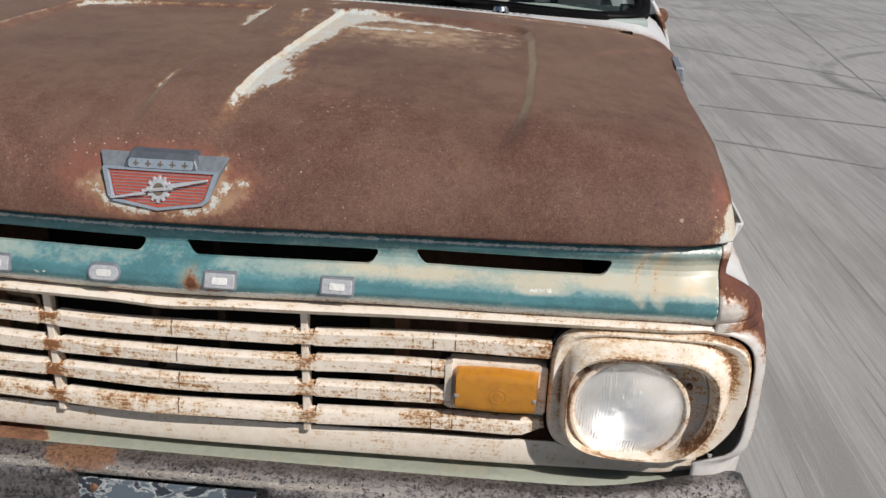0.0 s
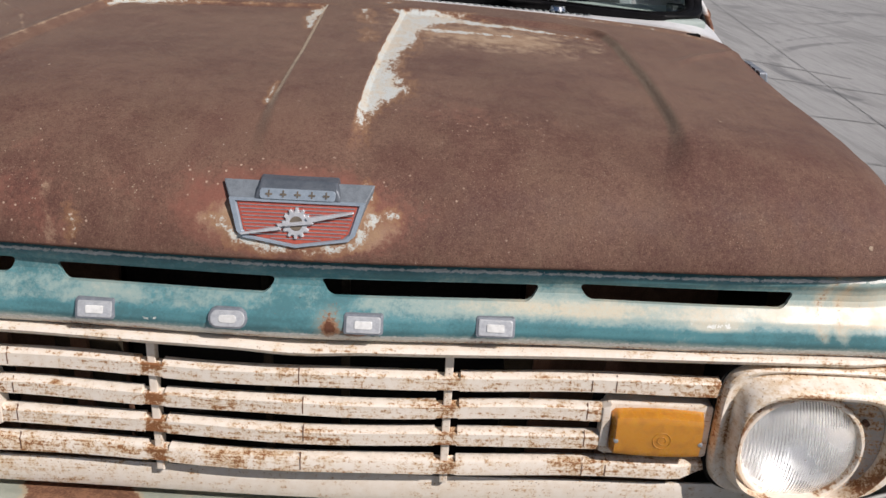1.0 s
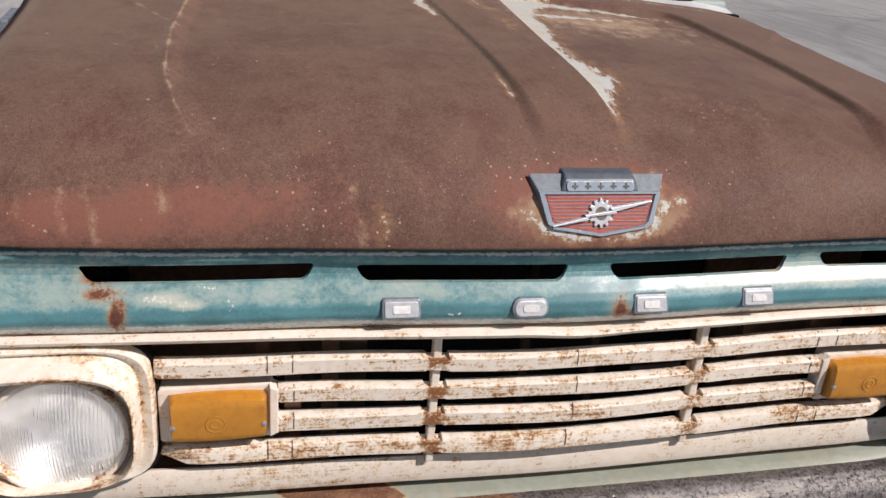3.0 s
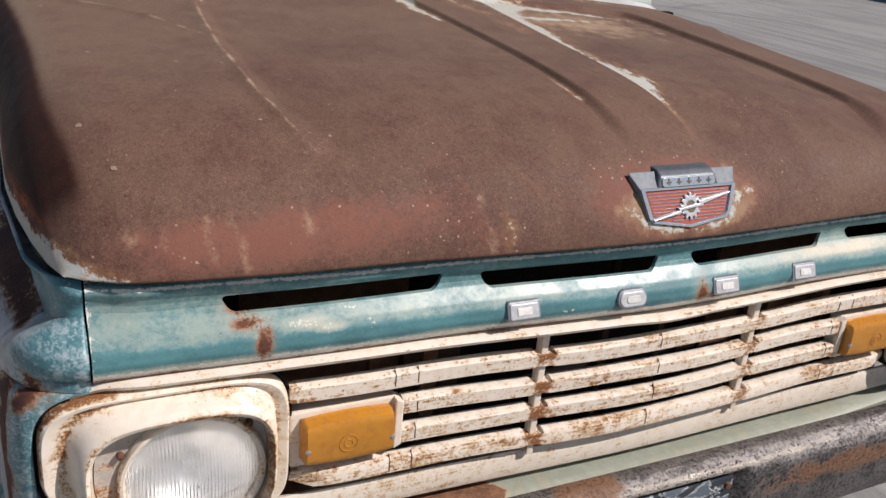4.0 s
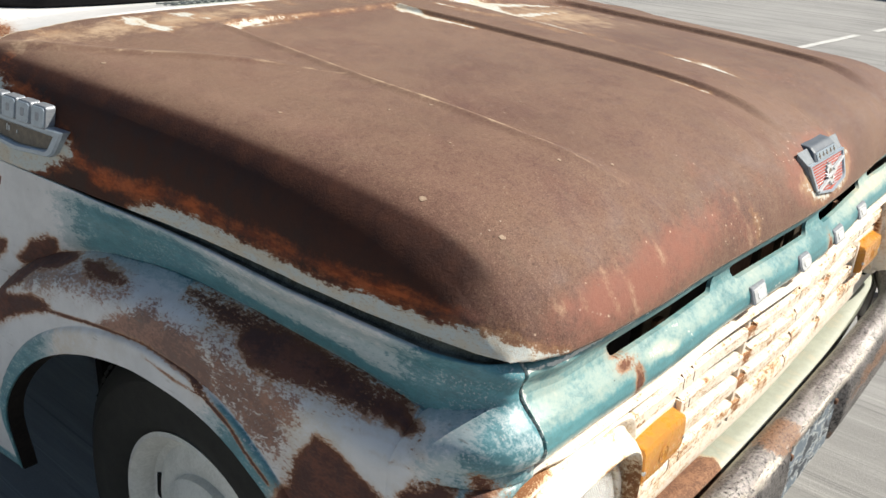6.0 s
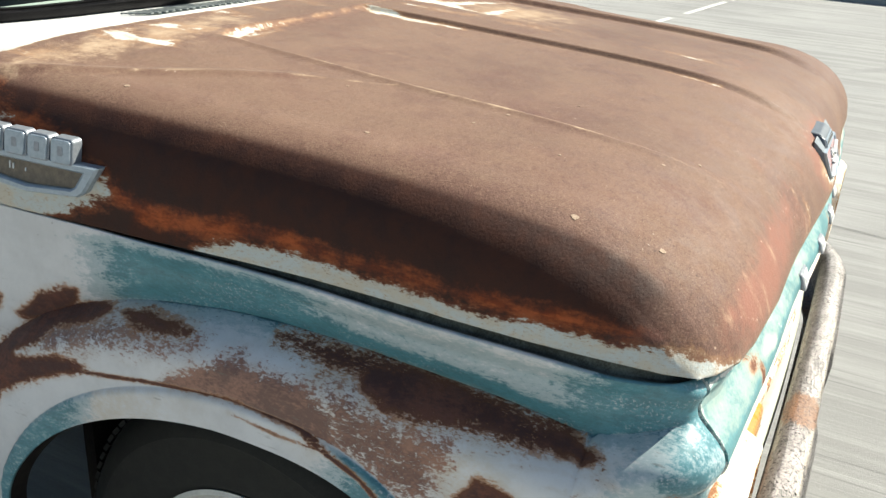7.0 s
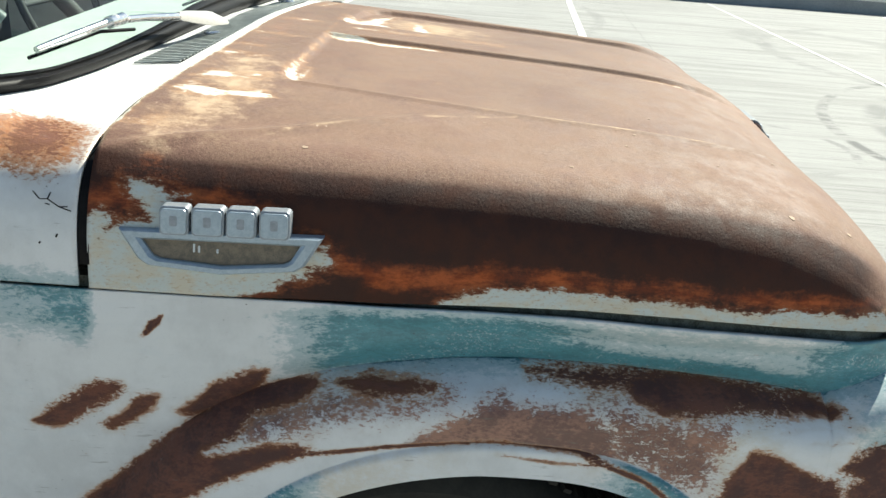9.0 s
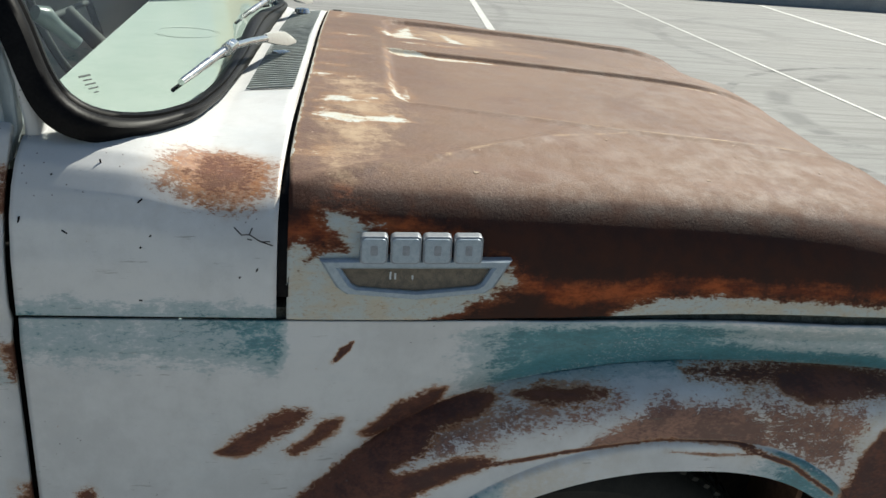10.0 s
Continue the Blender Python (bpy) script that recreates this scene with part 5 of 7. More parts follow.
    if "masks" in me.attributes:
        me.attributes.remove(me.attributes["masks"])
    at = me.attributes.new("masks", "FLOAT_COLOR", "POINT")
    at.data.foreach_set("color", np.clip(stack(R, G, C, W), 0, 1).reshape(-1).astype(np.float32))
    smooth(me, 45)
    # four raised cast plates, each with a bright core; slate bodies paint their shadow outline
    for cx, round_one in ((-0.275, False), (-0.092, True), (0.092, False), (0.272, False)):
        y0 = float(1.156 + vee(cx))
        place = lambda u, v, d: (u, y0 + d - 0.4 * (1.013 - v), v)
        p = part("nameplate", prism(rounded(cx - 0.027, cx + 0.027, 0.9995, 1.0265, 0.0130 if round_one else 0.004), 0.006, -0.009, place, 0.003), SLATE, ob, "plain cast grey block with a bright core")
        part("rim", prism(rounded(cx - 0.0235, cx + 0.0235, 1.0025, 1.0235, 0.0100 if round_one else 0.003), -0.006, -0.0105, place, 0.0015), CORE, p)
        part("core", prism(rounded(cx - 0.012, cx + 0.012, 1.0080, 1.0180, 0.0045 if round_one else 0.002), -0.008, -0.0118, place, 0.0008), LINEW, p)


def bar_profile():
    """Cross-section of a grille bar as (y, z) round the bar."""
    return np.array([(0.014, 0.0100), (0.004, 0.0110), (-0.003, 0.0085), (-0.005, 0.0055), (-0.005, -0.0145), (-0.002, -0.0170), (0.007, -0.0165), (0.007, -0.0135), (0.0, -0.0125), (0.0, 0.004), (0.013, 0.0075)])


def build_grille(truck):
    grille = part("grille", box(-0.60, 0.60, 1.196, 1.204, 0.955, 0.972, 0.002), CREAM, truck, "cream grille with chipped rusty paint")
    prof = bar_profile()
    for zc, half, tall in ((0.914, 0.606, 1.0), (0.866, 0.440, 0.98), (0.8185, 0.446, 1.0), (0.7695, 0.610, 1.08)):
        xs = np.unique(np.concatenate([np.linspace(-half, half, 61), *[s * 0.213 + np.array([-0.024, -0.017, -0.016, -0.011, 0.011, 0.016, 0.017, 0.024]) for s in (-1, 1)], *[s * np.array([half - 0.004, half - 0.012, half - 0.025]) for s in (-1, 1)]]))
        P = []
        for x in xs:
            near = min(abs(abs(x) - 0.213), 1)
            k = 1.0 if near > 0.0165 else 0.90
            if 0.16 < abs(x) - 0.213 < 0.16 + 0.002:
                k = 0.97
            end = float(soft(half - abs(x), 0.0, 0.05)) if zc < 0.8 else 0.85 + 0.15 * float(soft(half - abs(x), 0.0, 0.004))
            q = prof.copy()
            if near <= 0.0165:
                q[:3, 1] = np.minimum(q[:3, 1], 0.0055)
            q[:, 1] *= tall * (0.55 + 0.45 * end) * k
            q[:, 0] += 0.010 * (1 - end)
            sag = 0.0012 * math.sin(x * 17 + zc * 90)
            P.append([(x, 1.173 + vee(x) + y, zc + z + sag + 0.005 * float(soft(abs(x), 0.1, 0.6)) + (0.006 * (1 - end) if half > 0.5 else 0)) for y, z in q])
        P = np.array(P)
        M = np.zeros((*P.shape[:2], 4))
        ax = np.abs(P[..., 0])
        M[..., 0] = np.where(P[..., 0] < 0, 0.80, 0.48) * np.exp(-((ax - 0.213) / 0.014) ** 2) + 0.25 * soft(ax, half - 0.03, half) + 0.12 * (0.5 + 0.5 * np.sin(P[..., 0] * 23 + zc * 70))
        M[:, 2:4, 0] += 0.14
        M[:, 4:6, 0] += 0.16
        M[:, :3, 1] = 0.30
        M[:, 0, 1] = 0.5
        bar = part("bar", sheet(P, M, close_v=True, angle=32), CREAM, grille)
        for sxx in ((-0.418, 0.005, 0.418) if half < 0.5 else (-0.455, -0.420, 0.0, 0.42, 0.455)):
            y = float(1.173 + vee(sxx))
            part("seam", prism([(y - 0.0056, zc - 0.0145 * tall + 0.004), (y - 0.0056, zc + 0.006 * tall), (y + 0.001, zc + 0.0105 * tall + 0.004), (y + 0.003, zc)], -0.0007, 0.0007, lambda u, v, d: (sxx + d, u, v + 0.003 * float(soft(abs(sxx), 0.1, 0.6)))), RUSTD, bar)
    # bottom rail running the full width under the lamps
    rail = np.array([(0.018, 0.715), (0.016, 0.735), (0.009, 0.7375), (0.0065, 0.732), (0.0065, 0.701), (0.0068, 0.697), (0.0085, 0.690), (0.040, 0.688)])
    xs = np.linspace(-0.86, 0.86, 120)
    P = [[(x, 1.174 + 0.5 * vee(x) + y + 0.02 * float(soft(abs(x), 0.78, 0.88)), z + 0.007 * float(soft(abs(x), 0.3, 0.86))) for y, z in rail] for x in xs]
    part("bottom_rail", sheet(np.array(P), close_v=True, angle=32), CREAM, grille)
    # lip under the header
    lipp = np.array([(0.03, 0.974), (0.0, 0.9745), (-0.007, 0.973), (-0.010, 0.968), (-0.006, 0.962), (0.004, 0.956), (0.012, 0.954), (0.03, 0.957)])
    xs = np.linspace(-0.872, 0.872, 140)
    P = [[(x, 1.160 + vee(x) + y + 0.016 * float(soft(abs(x), 0.78, 0.88)), z - 0.004 * (1 - float(soft(abs(x), 0, 0.1))) + 0.005 * float(soft(abs(x), 0.2, 0.6)) - 0.012 * float(soft(abs(x), 0.83, 0.88))) for y, z in lipp] for x in xs]
    part("upper_lip", sheet(np.array(P), close_v=True, angle=40), CREAM, grille)
    for sx in (-1, 1):
        x = sx * 0.213
        y = float(1.180 + vee(x))
        part("post", prism([(x - 0.006, 0.735), (x + 0.006, 0.735), (x + 0.006, 0.957), (x - 0.006, 0.957)], 0.010, -0.006, lambda u, v, d: (u, y + d, v), 0.002), CREAM, grille)
        x = sx * 0.058
        # dark brown braces keep the gaps between the bars dark
        part("brace", prism([(x - 0.006, 0.70), (x + 0.006, 0.70), (x + 0.006, 1.082), (x - 0.006, 1.082)], 0.012, 0.0, lambda u, v, d: (u, 1.222 + d, v)), DKBROWN, grille)
        part("brace", prism([(sx * 0.45, 0.70), (sx * 0.47, 0.70), (sx * 0.47, 0.96), (sx * 0.45, 0.96)][::sx], 0.012, 0.0, lambda u, v, d: (u, 1.232 + d, v)), RUSTD, grille)
        part("brace", prism([(sx * 0.345, 0.70), (sx * 0.37, 0.70), (sx * 0.37, 0.95), (sx * 0.345, 0.95)][::sx], 0.012, 0.0, lambda u, v, d: (u, 1.26 + d, v)), RUSTD, grille)
    # sheet behind the lamps closes the grille at its ends
    for sx in (-1, 1):
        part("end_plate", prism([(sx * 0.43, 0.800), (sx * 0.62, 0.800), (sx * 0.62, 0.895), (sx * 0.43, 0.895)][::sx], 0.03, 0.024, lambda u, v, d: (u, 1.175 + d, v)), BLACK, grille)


def superring(cx, cz, a, b, n, y, count=72, shear=0.0, cut=0.0, sx=1):
    th = np.linspace(0, 2 * np.pi, count, endpoint=False)
    c, s = np.cos(th), np.sin(th)
    x = np.sign(c) * np.abs(c) ** (2 / n) * a
    z = np.sign(s) * np.abs(s) ** (2 / n) * b
    x = x + shear * z * soft(x, 0, a)
    x = x - cut * soft(-z, 0, b) * soft(x, 0, a)
    return np.stack([sx * (cx + x), np.full(count, y) if np.isscalar(y) else y, cz + z], -1)


def build_headlight(truck, sx):
    ring = lambda *a, **k: superring(*a, sx=sx, **k)
    rings = [ring(0.760, 0.851, 0.154, 0.112, 5, 1.196, cut=0.035), ring(0.760, 0.851, 0.154, 0.112, 5, 1.174, cut=0.035),
             ring(0.760, 0.851, 0.152, 0.110, 5, 1.164, cut=0.035), ring(0.760, 0.850, 0.149, 0.1075, 5, 1.161, cut=0.034), ring(0.759, 0.850, 0.144, 0.1045, 4.8, 1.162, cut=0.033),
             ring(0.756, 0.851, 0.136, 0.104, 4.6, 1.166, cut=0.032), ring(0.7545, 0.850, 0.130, 0.1015, 4.4, 1.167, cut=0.031), ring(0.753, 0.849, 0.127, 0.0995, 4.2, 1.163, cut=0.030),
             ring(0.751, 0.846, 0.1225, 0.0960, 3.9, 1.146, cut=0.026), ring(0.7495, 0.843, 0.1175, 0.0925, 3.6, 1.136, cut=0.024), ring(0.749, 0.842, 0.115, 0.090, 3.5, 1.1345, cut=0.023),
             ring(0.748, 0.839, 0.113, 0.088, 3.4, 1.137, cut=0.022), ring(0.747, 0.836, 0.111, 0.087, 3.3, 1.148, cut=0.020), ring(0.746, 0.834, 0.108, 0.087, 3.2, 1.174, cut=0.016)]
    P = np.array(rings)
    M = np.zeros((*P.shape[:2], 4))
    rim = np.array([0.5, 1.0, 0.75, 0.2, 0.05, 0.5, 1.0, 0.35, 0.0, 0.35, 1.1, 1.2, 1.2, 0.3])
    out, up = sx * P[..., 0] - 0.75, P[..., 2] - 0.85
    M[..., 0] = 0.45 * rim[:, None] * (0.55 + 0.45 * np.sin(out * 40 + up * 31)) + 0.25 * soft(out, 0.05, 0.12) * soft(rim, 0.2, 0.5)[:, None]
    M[..., 0] = M[..., 0] * 1.7
    M[..., 2] = 1
    lamp = part("headlight", sheet(P, M, close_v=True, angle=38), CREAM, truck, "round headlight in a rust-chipped cream bezel")
    P = np.array([ring(0.746, 0.834, 0.108, 0.087, 3.2, 1.165, cut=0.016), ring(0.743, 0.832, 0.102, 0.088, 2.8, 1.166, cut=0.010), ring(0.735, 0.828, 0.094, 0.092, 2.0, 1.167), ring(0.734, 0.827, 0.088, 0.088, 2.0, 1.200)])
    M = np.zeros((*P.shape[:2], 4))
    M[..., 1] = 0.95
    M[..., 0] = 0.3 * soft(sx * P[..., 0], 0.76, 0.83)
    part("recess", sheet(P, M, close_v=True, angle=38), CREAM, lamp, "grey recess round the lens")
    # added black ring paints the shaded gap between bezel and fender
    P = np.array([ring(0.760, 0.851, 0.1535, 0.1115, 5, 1.180, cut=0.035), ring(0.761, 0.851, 0.160, 0.117, 5, 1.177, cut=0.035), ring(0.761, 0.851, 0.160, 0.117, 5, 1.20, cut=0.035)])
    part("gap_shade_ring", sheet(P, close_v=True, angle=38), BLACK, lamp)
    at = (sx * 0.734, 0, 0.827)
    prof = [(0.0945, 1.170), (0.0945, 1.160), (0.092, 1.1555), (0.088, 1.155), (0.0855, 1.158), (0.0845, 1.170)]
    th = np.linspace(0, 2 * np.pi, 64, endpoint=False)
    P = np.array([[(sx * 0.734 + r * math.cos(a), y, 0.827 + r * math.sin(a)) for a in th] for r, y in prof])
    M = np.zeros((*P.shape[:2], 4))
    M[..., 0] = (np.array([0.5, 0.6, 0.2, 0.1, 0.45, 0.6])[:, None]) * (0.65 + 0.35 * np.sin(th * 3 + 4))
    part("ring", sheet(P, M, close_v=True, angle=35), CREAM, lamp, "cream retaining ring with rusty rims")
    dome = [(0.0845 * math.sin(a), 1.164 - 0.052 * (math.cos(a) - math.cos(0.85)) / (1 - math.cos(0.85)) * 0.55) for a in np.linspace(0.02, 1.0, 20) * 0.85]
    k = 0.0845 / dome[-1][0]
    lens = [(r * k, y) for r, y in dome] + [(0.0845, 1.168)] + [(r * k, y + 0.005) for r, y in dome[::-1]]
    glass = part("lens", turned(lens, at, 64, "y"), LENS, lamp, "clear fluted glass lens")
    glass.visible_shadow = False
    bowl = [(0.086, 1.170)] + [(0.086 * math.sqrt(q), 1.170 + 0.055 * (1 - q)) for q in np.linspace(0.98, 0.002, 16)]
    part("reflector", turned(bowl, at, 48, "y"), MIRROR, lamp)
    part("bulb", turned([(0.001, 1.182), (0.010, 1.184), (0.012, 1.195), (0.006, 1.215), (0.006, 1.232)], at, 16, "y"), POT, lamp)
    for dx, dz in ((0.088, 0.050), (-0.072, 0.066)):
        part("screw", turned([(0.001, 1.157), (0.004, 1.158), (0.0045, 1.161), (0.0045, 1.172)], (sx * (0.734 + dx), 0, 0.827 + dz), 12, "y"), RUSTD, lamp)


def build_parking_lamp(truck, sx):
    y0 = 1.170
    place = lambda u, v, d: (sx * u, y0 + d + 0.06 * (u - 0.52) ** 2, v)
    lamp = part("parking_lamp", prism(rounded(0.446, 0.604, 0.795, 0.884, 0.006), 0.03, 0.006, place, 0.003), CREAM, truck, "rectangular amber parking lamp")
    xs, n = np.linspace(0.455, 0.590, 30), 16
    P = np.zeros((30, n, 3))
    for i, u in enumerate(xs):
        for j in range(n):
            q = j / (n - 1) * 2 - 1
            e = min(1.0, (1 - abs((u - 0.5225) / 0.0675)) / 0.06) ** 0.5 if abs((u - 0.5225) / 0.0675) < 1 else 0.0
            h = 0.034 + 0.0035 * (1 - ((u - 0.5225) / 0.0675) ** 2)
            d = 0.008 - 0.024 * min(1.0, ((1 - abs(q)) / 0.16) ** 0.5) * e - 0.003 * (1 - q * q)
            P[i, j] = place(u, 0.840 + h * q, d)
    part("lens", sheet(P, angle=40), AMBER, lamp, "amber plastic lens")
    for r in (0.013, 0.006):
        part("moulded_ring", turned([(r + 0.001, -0.0192), (r + 0.0002, -0.0198), (r - 0.0008, -0.0192)], (sx * 0.527, y0, 0.838), 24, "y"), AMBER, lamp)
    for u in (0.461, 0.584):
        part("screw", turned([(0.0005, -0.0205), (0.0035, -0.0195), (0.004, -0.016)], (sx * u, y0, 0.834), 10, "y"), POT, lamp)
    # pressed bracket between lamp and bars
    part("bracket", prism([(0.44, 0.806), (0.452, 0.800), (0.452, 0.884), (0.44, 0.878)], 0.022, -0.004, place, 0.002), CREAM, lamp)


def build_valance(truck):
    xs = np.linspace(-0.90, 0.90, 181)
    prof = [(1.232, 0.664), (1.215, 0.667), (1.20, 0.6675), (1.19, 0.668), (1.18, 0.668), (1.165, 0.668), (1.150, 0.668), (1.145, 0.664), (1.145, 0.640), (1.155, 0.60)]
    P = np.array([[(x, y + 0.06 * x * x + 0.03 * float(soft(abs(x), 0.80, 0.92)), z + 0.006 * float(soft(abs(x), 0.3, 0.86))) for y, z in prof] for x in xs])
    X, Y = P[..., 0], P[..., 1]
    R = area(X + 0.012 * np.sin(Y * 90), Y - 0.06 * X * X, [(-0.44, 1.14), (-0.425, 1.24), (-0.27, 1.24), (-0.255, 1.14)], 0.02)
    R = np.maximum(R, 0.75 * blob(X, Y - 0.06 * X * X, 0.36, 1.215, 0.012, 0.010, 0, 0.02))
    return thick(part("valance", sheet(P, stack(R, R * 0, R * 0, R * 0), angle=40), SAGE, truck, "sage green panel below the grille with a rust patch"), 0.004)


def build_bumper(truck):
    xs = np.linspace(-1, 1, 181) * 0.955
    prof = [(0.038, 0.668), (0.037, 0.690), (0.024, 0.702), (0.002, 0.701), (-0.013, 0.692), (-0.020, 0.68), (-0.024, 0.64), (-0.020, 0.58), (-0.010, 0.545), (0.010, 0.53), (0.05, 0.525)]
    P, M = np.zeros((181, len(prof) * 3 - 2, 3)), np.zeros((181, len(prof) * 3 - 2, 4))
    t = np.linspace(0, len(prof) - 1, len(prof) * 3 - 2)
    py, pz = np.interp(t, range(len(prof)), [p[0] for p in prof]), np.interp(t, range(len(prof)), [p[1] for p in prof])
    for i, x in enumerate(xs):
        wrap = 0.075 * float(soft(abs(x), 0.62, 0.96)) ** 1.3 + 0.015 * (x / 0.95) ** 2
        end = float(soft(0.957 - abs(x), 0, 0.03))
        mid = 0.615
        plate = float(soft(0.165 - abs(x - 0.01), -0.008, 0.012))
        for j in range(len(t)):
            y = 1.086 + py[j] + wrap + (0.02 * (1 - end))
            z = mid + (pz[j] - mid) * (0.45 + 0.55 * end)
            if plate and pz[j] < 0.69 and t[j] > 3:
                y += 0.024 * plate * float(soft(pz[j], 0.690, 0.676)) * float(soft(pz[j], 0.535, 0.55))
            P[i, j] = (x, y, z)
            rust = 0.85 * float(blob(np.array(x), np.array(pz[j]), -0.15, 0.704, 0.06, 0.02, 0, 0.02)) + 0.5 * float(soft(0.60 - pz[j], 0, 0.05)) * (0.5 + 0.5 * math.sin(x * 11))
            rust = max(rust, 0.65 * float(blob(np.array(x), np.array(pz[j]), 0.42, 0.645, 0.25, 0.03, 0, 0.05)))
            bright = 0.75 * math.exp(-((pz[j] - 0.691) / 0.005) ** 2) * (1 if abs(x) < 0.3 else 0.6) + 0.30 * (1 if x < -0.2 else 0.4)
            M[i, j] = (rust, bright, 0, 0)
    bumper = thick(part("bumper", sheet(P, M, angle=60), BUMP, truck, "scuffed dark grey metal bumper with rust"), 0.005)
    yp = 1.074
    part("plate", prism(rounded(-0.148, 0.150, 0.548, 0.671, 0.005), 0.004, -0.001, lambda u, v, d: (u, yp + d + 0.015 * (u / 0.95) ** 2, v), 0.0008), PLATE, bumper, "blue-grey plate with peeling paint")
    for u in (-0.12, 0.138):
        part("bolt", turned([(0.001, -0.007), (0.006, -0.006), (0.007, 0.0)], (u, yp, 0.655), 12, "y"), RUSTD, bumper)
    return bumper


def build_emblem(truck):
    """Shield badge on the hood's nose: cast frame, red field with thin ribs, cog, slanting bar, crown block."""
    slope = lambda v: 1.133 + (v - 1.122) * 0.40
    put = lambda u, v, d: (u, slope(v) + d, v)
    face = [(-0.086, 1.178), (0.086, 1.178), (0.0745, 1.139), (0.066, 1.132), (0.0, 1.122), (-0.066, 1.132), (-0.0745, 1.139)]
    root = [(-0.0965, 1.1965, 1.1735), (0.0965, 1.1965, 1.1735), (0.082, 1.132, 1.168), (0.072, 1.124, 1.162), (0.0, 1.113, 1.156), (-0.072, 1.124, 1.162), (-0.082, 1.132, 1.168)]
    bm = bmesh.new()
    a = [bm.verts.new(put(u, v, 0)) for u, v in face]
    b = [bm.verts.new((u, y, v)) for u, v, y in root]
    bm.faces.new(a)
    bm.faces.new(b[::-1])
    for i in range(7):
        bm.faces.new([a[i], a[(i + 1) % 7], b[(i + 1) % 7], b[i]])
    bmesh.ops.bevel(bm, geom=bm.edges[:], offset=0.0018, segments=2, affect="EDGES", profile=0.6)
    em = part("hood_emblem", bm, EMB, truck, "cast chrome shield badge with a red field")
    em.scale = (1.05, 1.05, 1.05)
    em.location = (0, 0.012 - 0.05 * 1.16, -0.0035 - 0.05 * 1.155)
    shrink = lambda k: [(u * k, 1.153 + (v - 1.153) * (k - 0.03)) for u, v in face]
    part("red_field", prism(shrink(0.885), 0.003, -0.0012, put), REDP, em, "red enamelled field")
    bm = bmesh.new()
    for k in range(10):
        z = 1.1705 - k * 0.0042
        h = np.interp(z, [1.1285, 1.1365, 1.142, 1.178], [0.004, 0.056, 0.064, 0.075])
        bmesh.ops.create_cube(bm, size=1, matrix=Matrix.Translation((0, slope(z) - 0.0014, z)) @ Matrix.Diagonal((2 * h, 0.0014, 0.0010, 1)))
    part("ribs", bm, POT, em)
    rows = [[put(u, v, d) for u, v in (face if k == 1 else shrink(k))] for k, d in ((1, 0.001), (0.995, -0.004), (0.915, -0.004), (0.885, 0.001))]
    # paler rim colour stands in for sun caught on the casting's edge
    part("rim", sheet(np.array(rows), close_v=True, angle=30), BADGE, em)
    cz = 1.1515
    cog = []
    for k in range(12):
        for da, r in ((-0.18, 0.0140), (-0.09, 0.0180), (0.09, 0.0180), (0.18, 0.0140)):
            a0 = 2 * math.pi * k / 12 + da
            cog.append((r * math.cos(a0), cz + r * math.sin(a0)))
    part("cog", prism(cog, 0.0, -0.0045, put, 0.0008), CORE, em)
    part("cog_hub", prism(rounded(-0.0085, 0.0085, cz - 0.0085, cz + 0.0085, 0.0084), -0.004, -0.0047, put), DARKP, em)
    part("slanting_bar", prism([(-0.068, 1.1365), (-0.018, 1.1445), (-0.020, 1.1475), (0.022, 1.1525), (0.020, 1.1545), (0.072, 1.1665), (0.071, 1.1682), (0.012, 1.1590), (0.014, 1.1555), (-0.024, 1.1505), (-0.022, 1.1478), (-0.069, 1.1380)], -0.003, -0.0078, put, 0.0008), CORE, em)
    # crown block on top
    bm = bmesh.new()
    f = [bm.verts.new(p) for p in ((-0.056, 1.1525, 1.176), (0.056, 1.1525, 1.176), (0.049, 1.1590, 1.1915), (-0.049, 1.1590, 1.1915))]
    h = [bm.verts.new(p) for p in ((-0.050, 1.169, 1.1985), (0.050, 1.169, 1.1985))]
    g = [bm.verts.new(p) for p in ((-0.058, 1.206, 1.186), (0.058, 1.206, 1.186), (0.051, 1.203, 1.2025), (-0.051, 1.203, 1.2025))]
    bm.faces.new(f)
    bm.faces.new(g[::-1])
    bm.faces.new((f[3], f[2], h[1], h[0]))
    bm.faces.new((h[0], h[1], g[2], g[3]))
    bm.faces.new((f[0], f[3], h[0], g[3], g[0]))
    bm.faces.new((f[1], g[1], g[2], h[1], f[2]))
    bm.faces.new((f[0], g[0], g[1], f[1]))
    bmesh.ops.bevel(bm, geom=bm.edges[:], offset=0.0035, segments=3, affect="EDGES", profile=0.6)
    part("crown", bm, CROWN, em, "dark slate crown block")
    tilt = lambda u, v, d: (u, 1.1515 + (v - 1.176) * 0.42 + d, v)
    part("crown_face", prism(rounded(-0.0475, 0.0475, 1.1785, 1.1905, 0.004), 0.002, -0.0006, tilt, 0.0003), BADGE, em, "pale plate with small crosses")
    for k in range(5):
        x = -0.036 + 0.018 * k
        part("stud", prism(rounded(x - 0.0042, x + 0.0042, 1.1834, 1.1856, 0.0008), 0.002, -0.0014, tilt), DARKP, em)
        part("stud", prism(rounded(x - 0.0009, x + 0.0009, 1.1812, 1.1892, 0.0004), 0.002, -0.0015, tilt), DARKP, em)


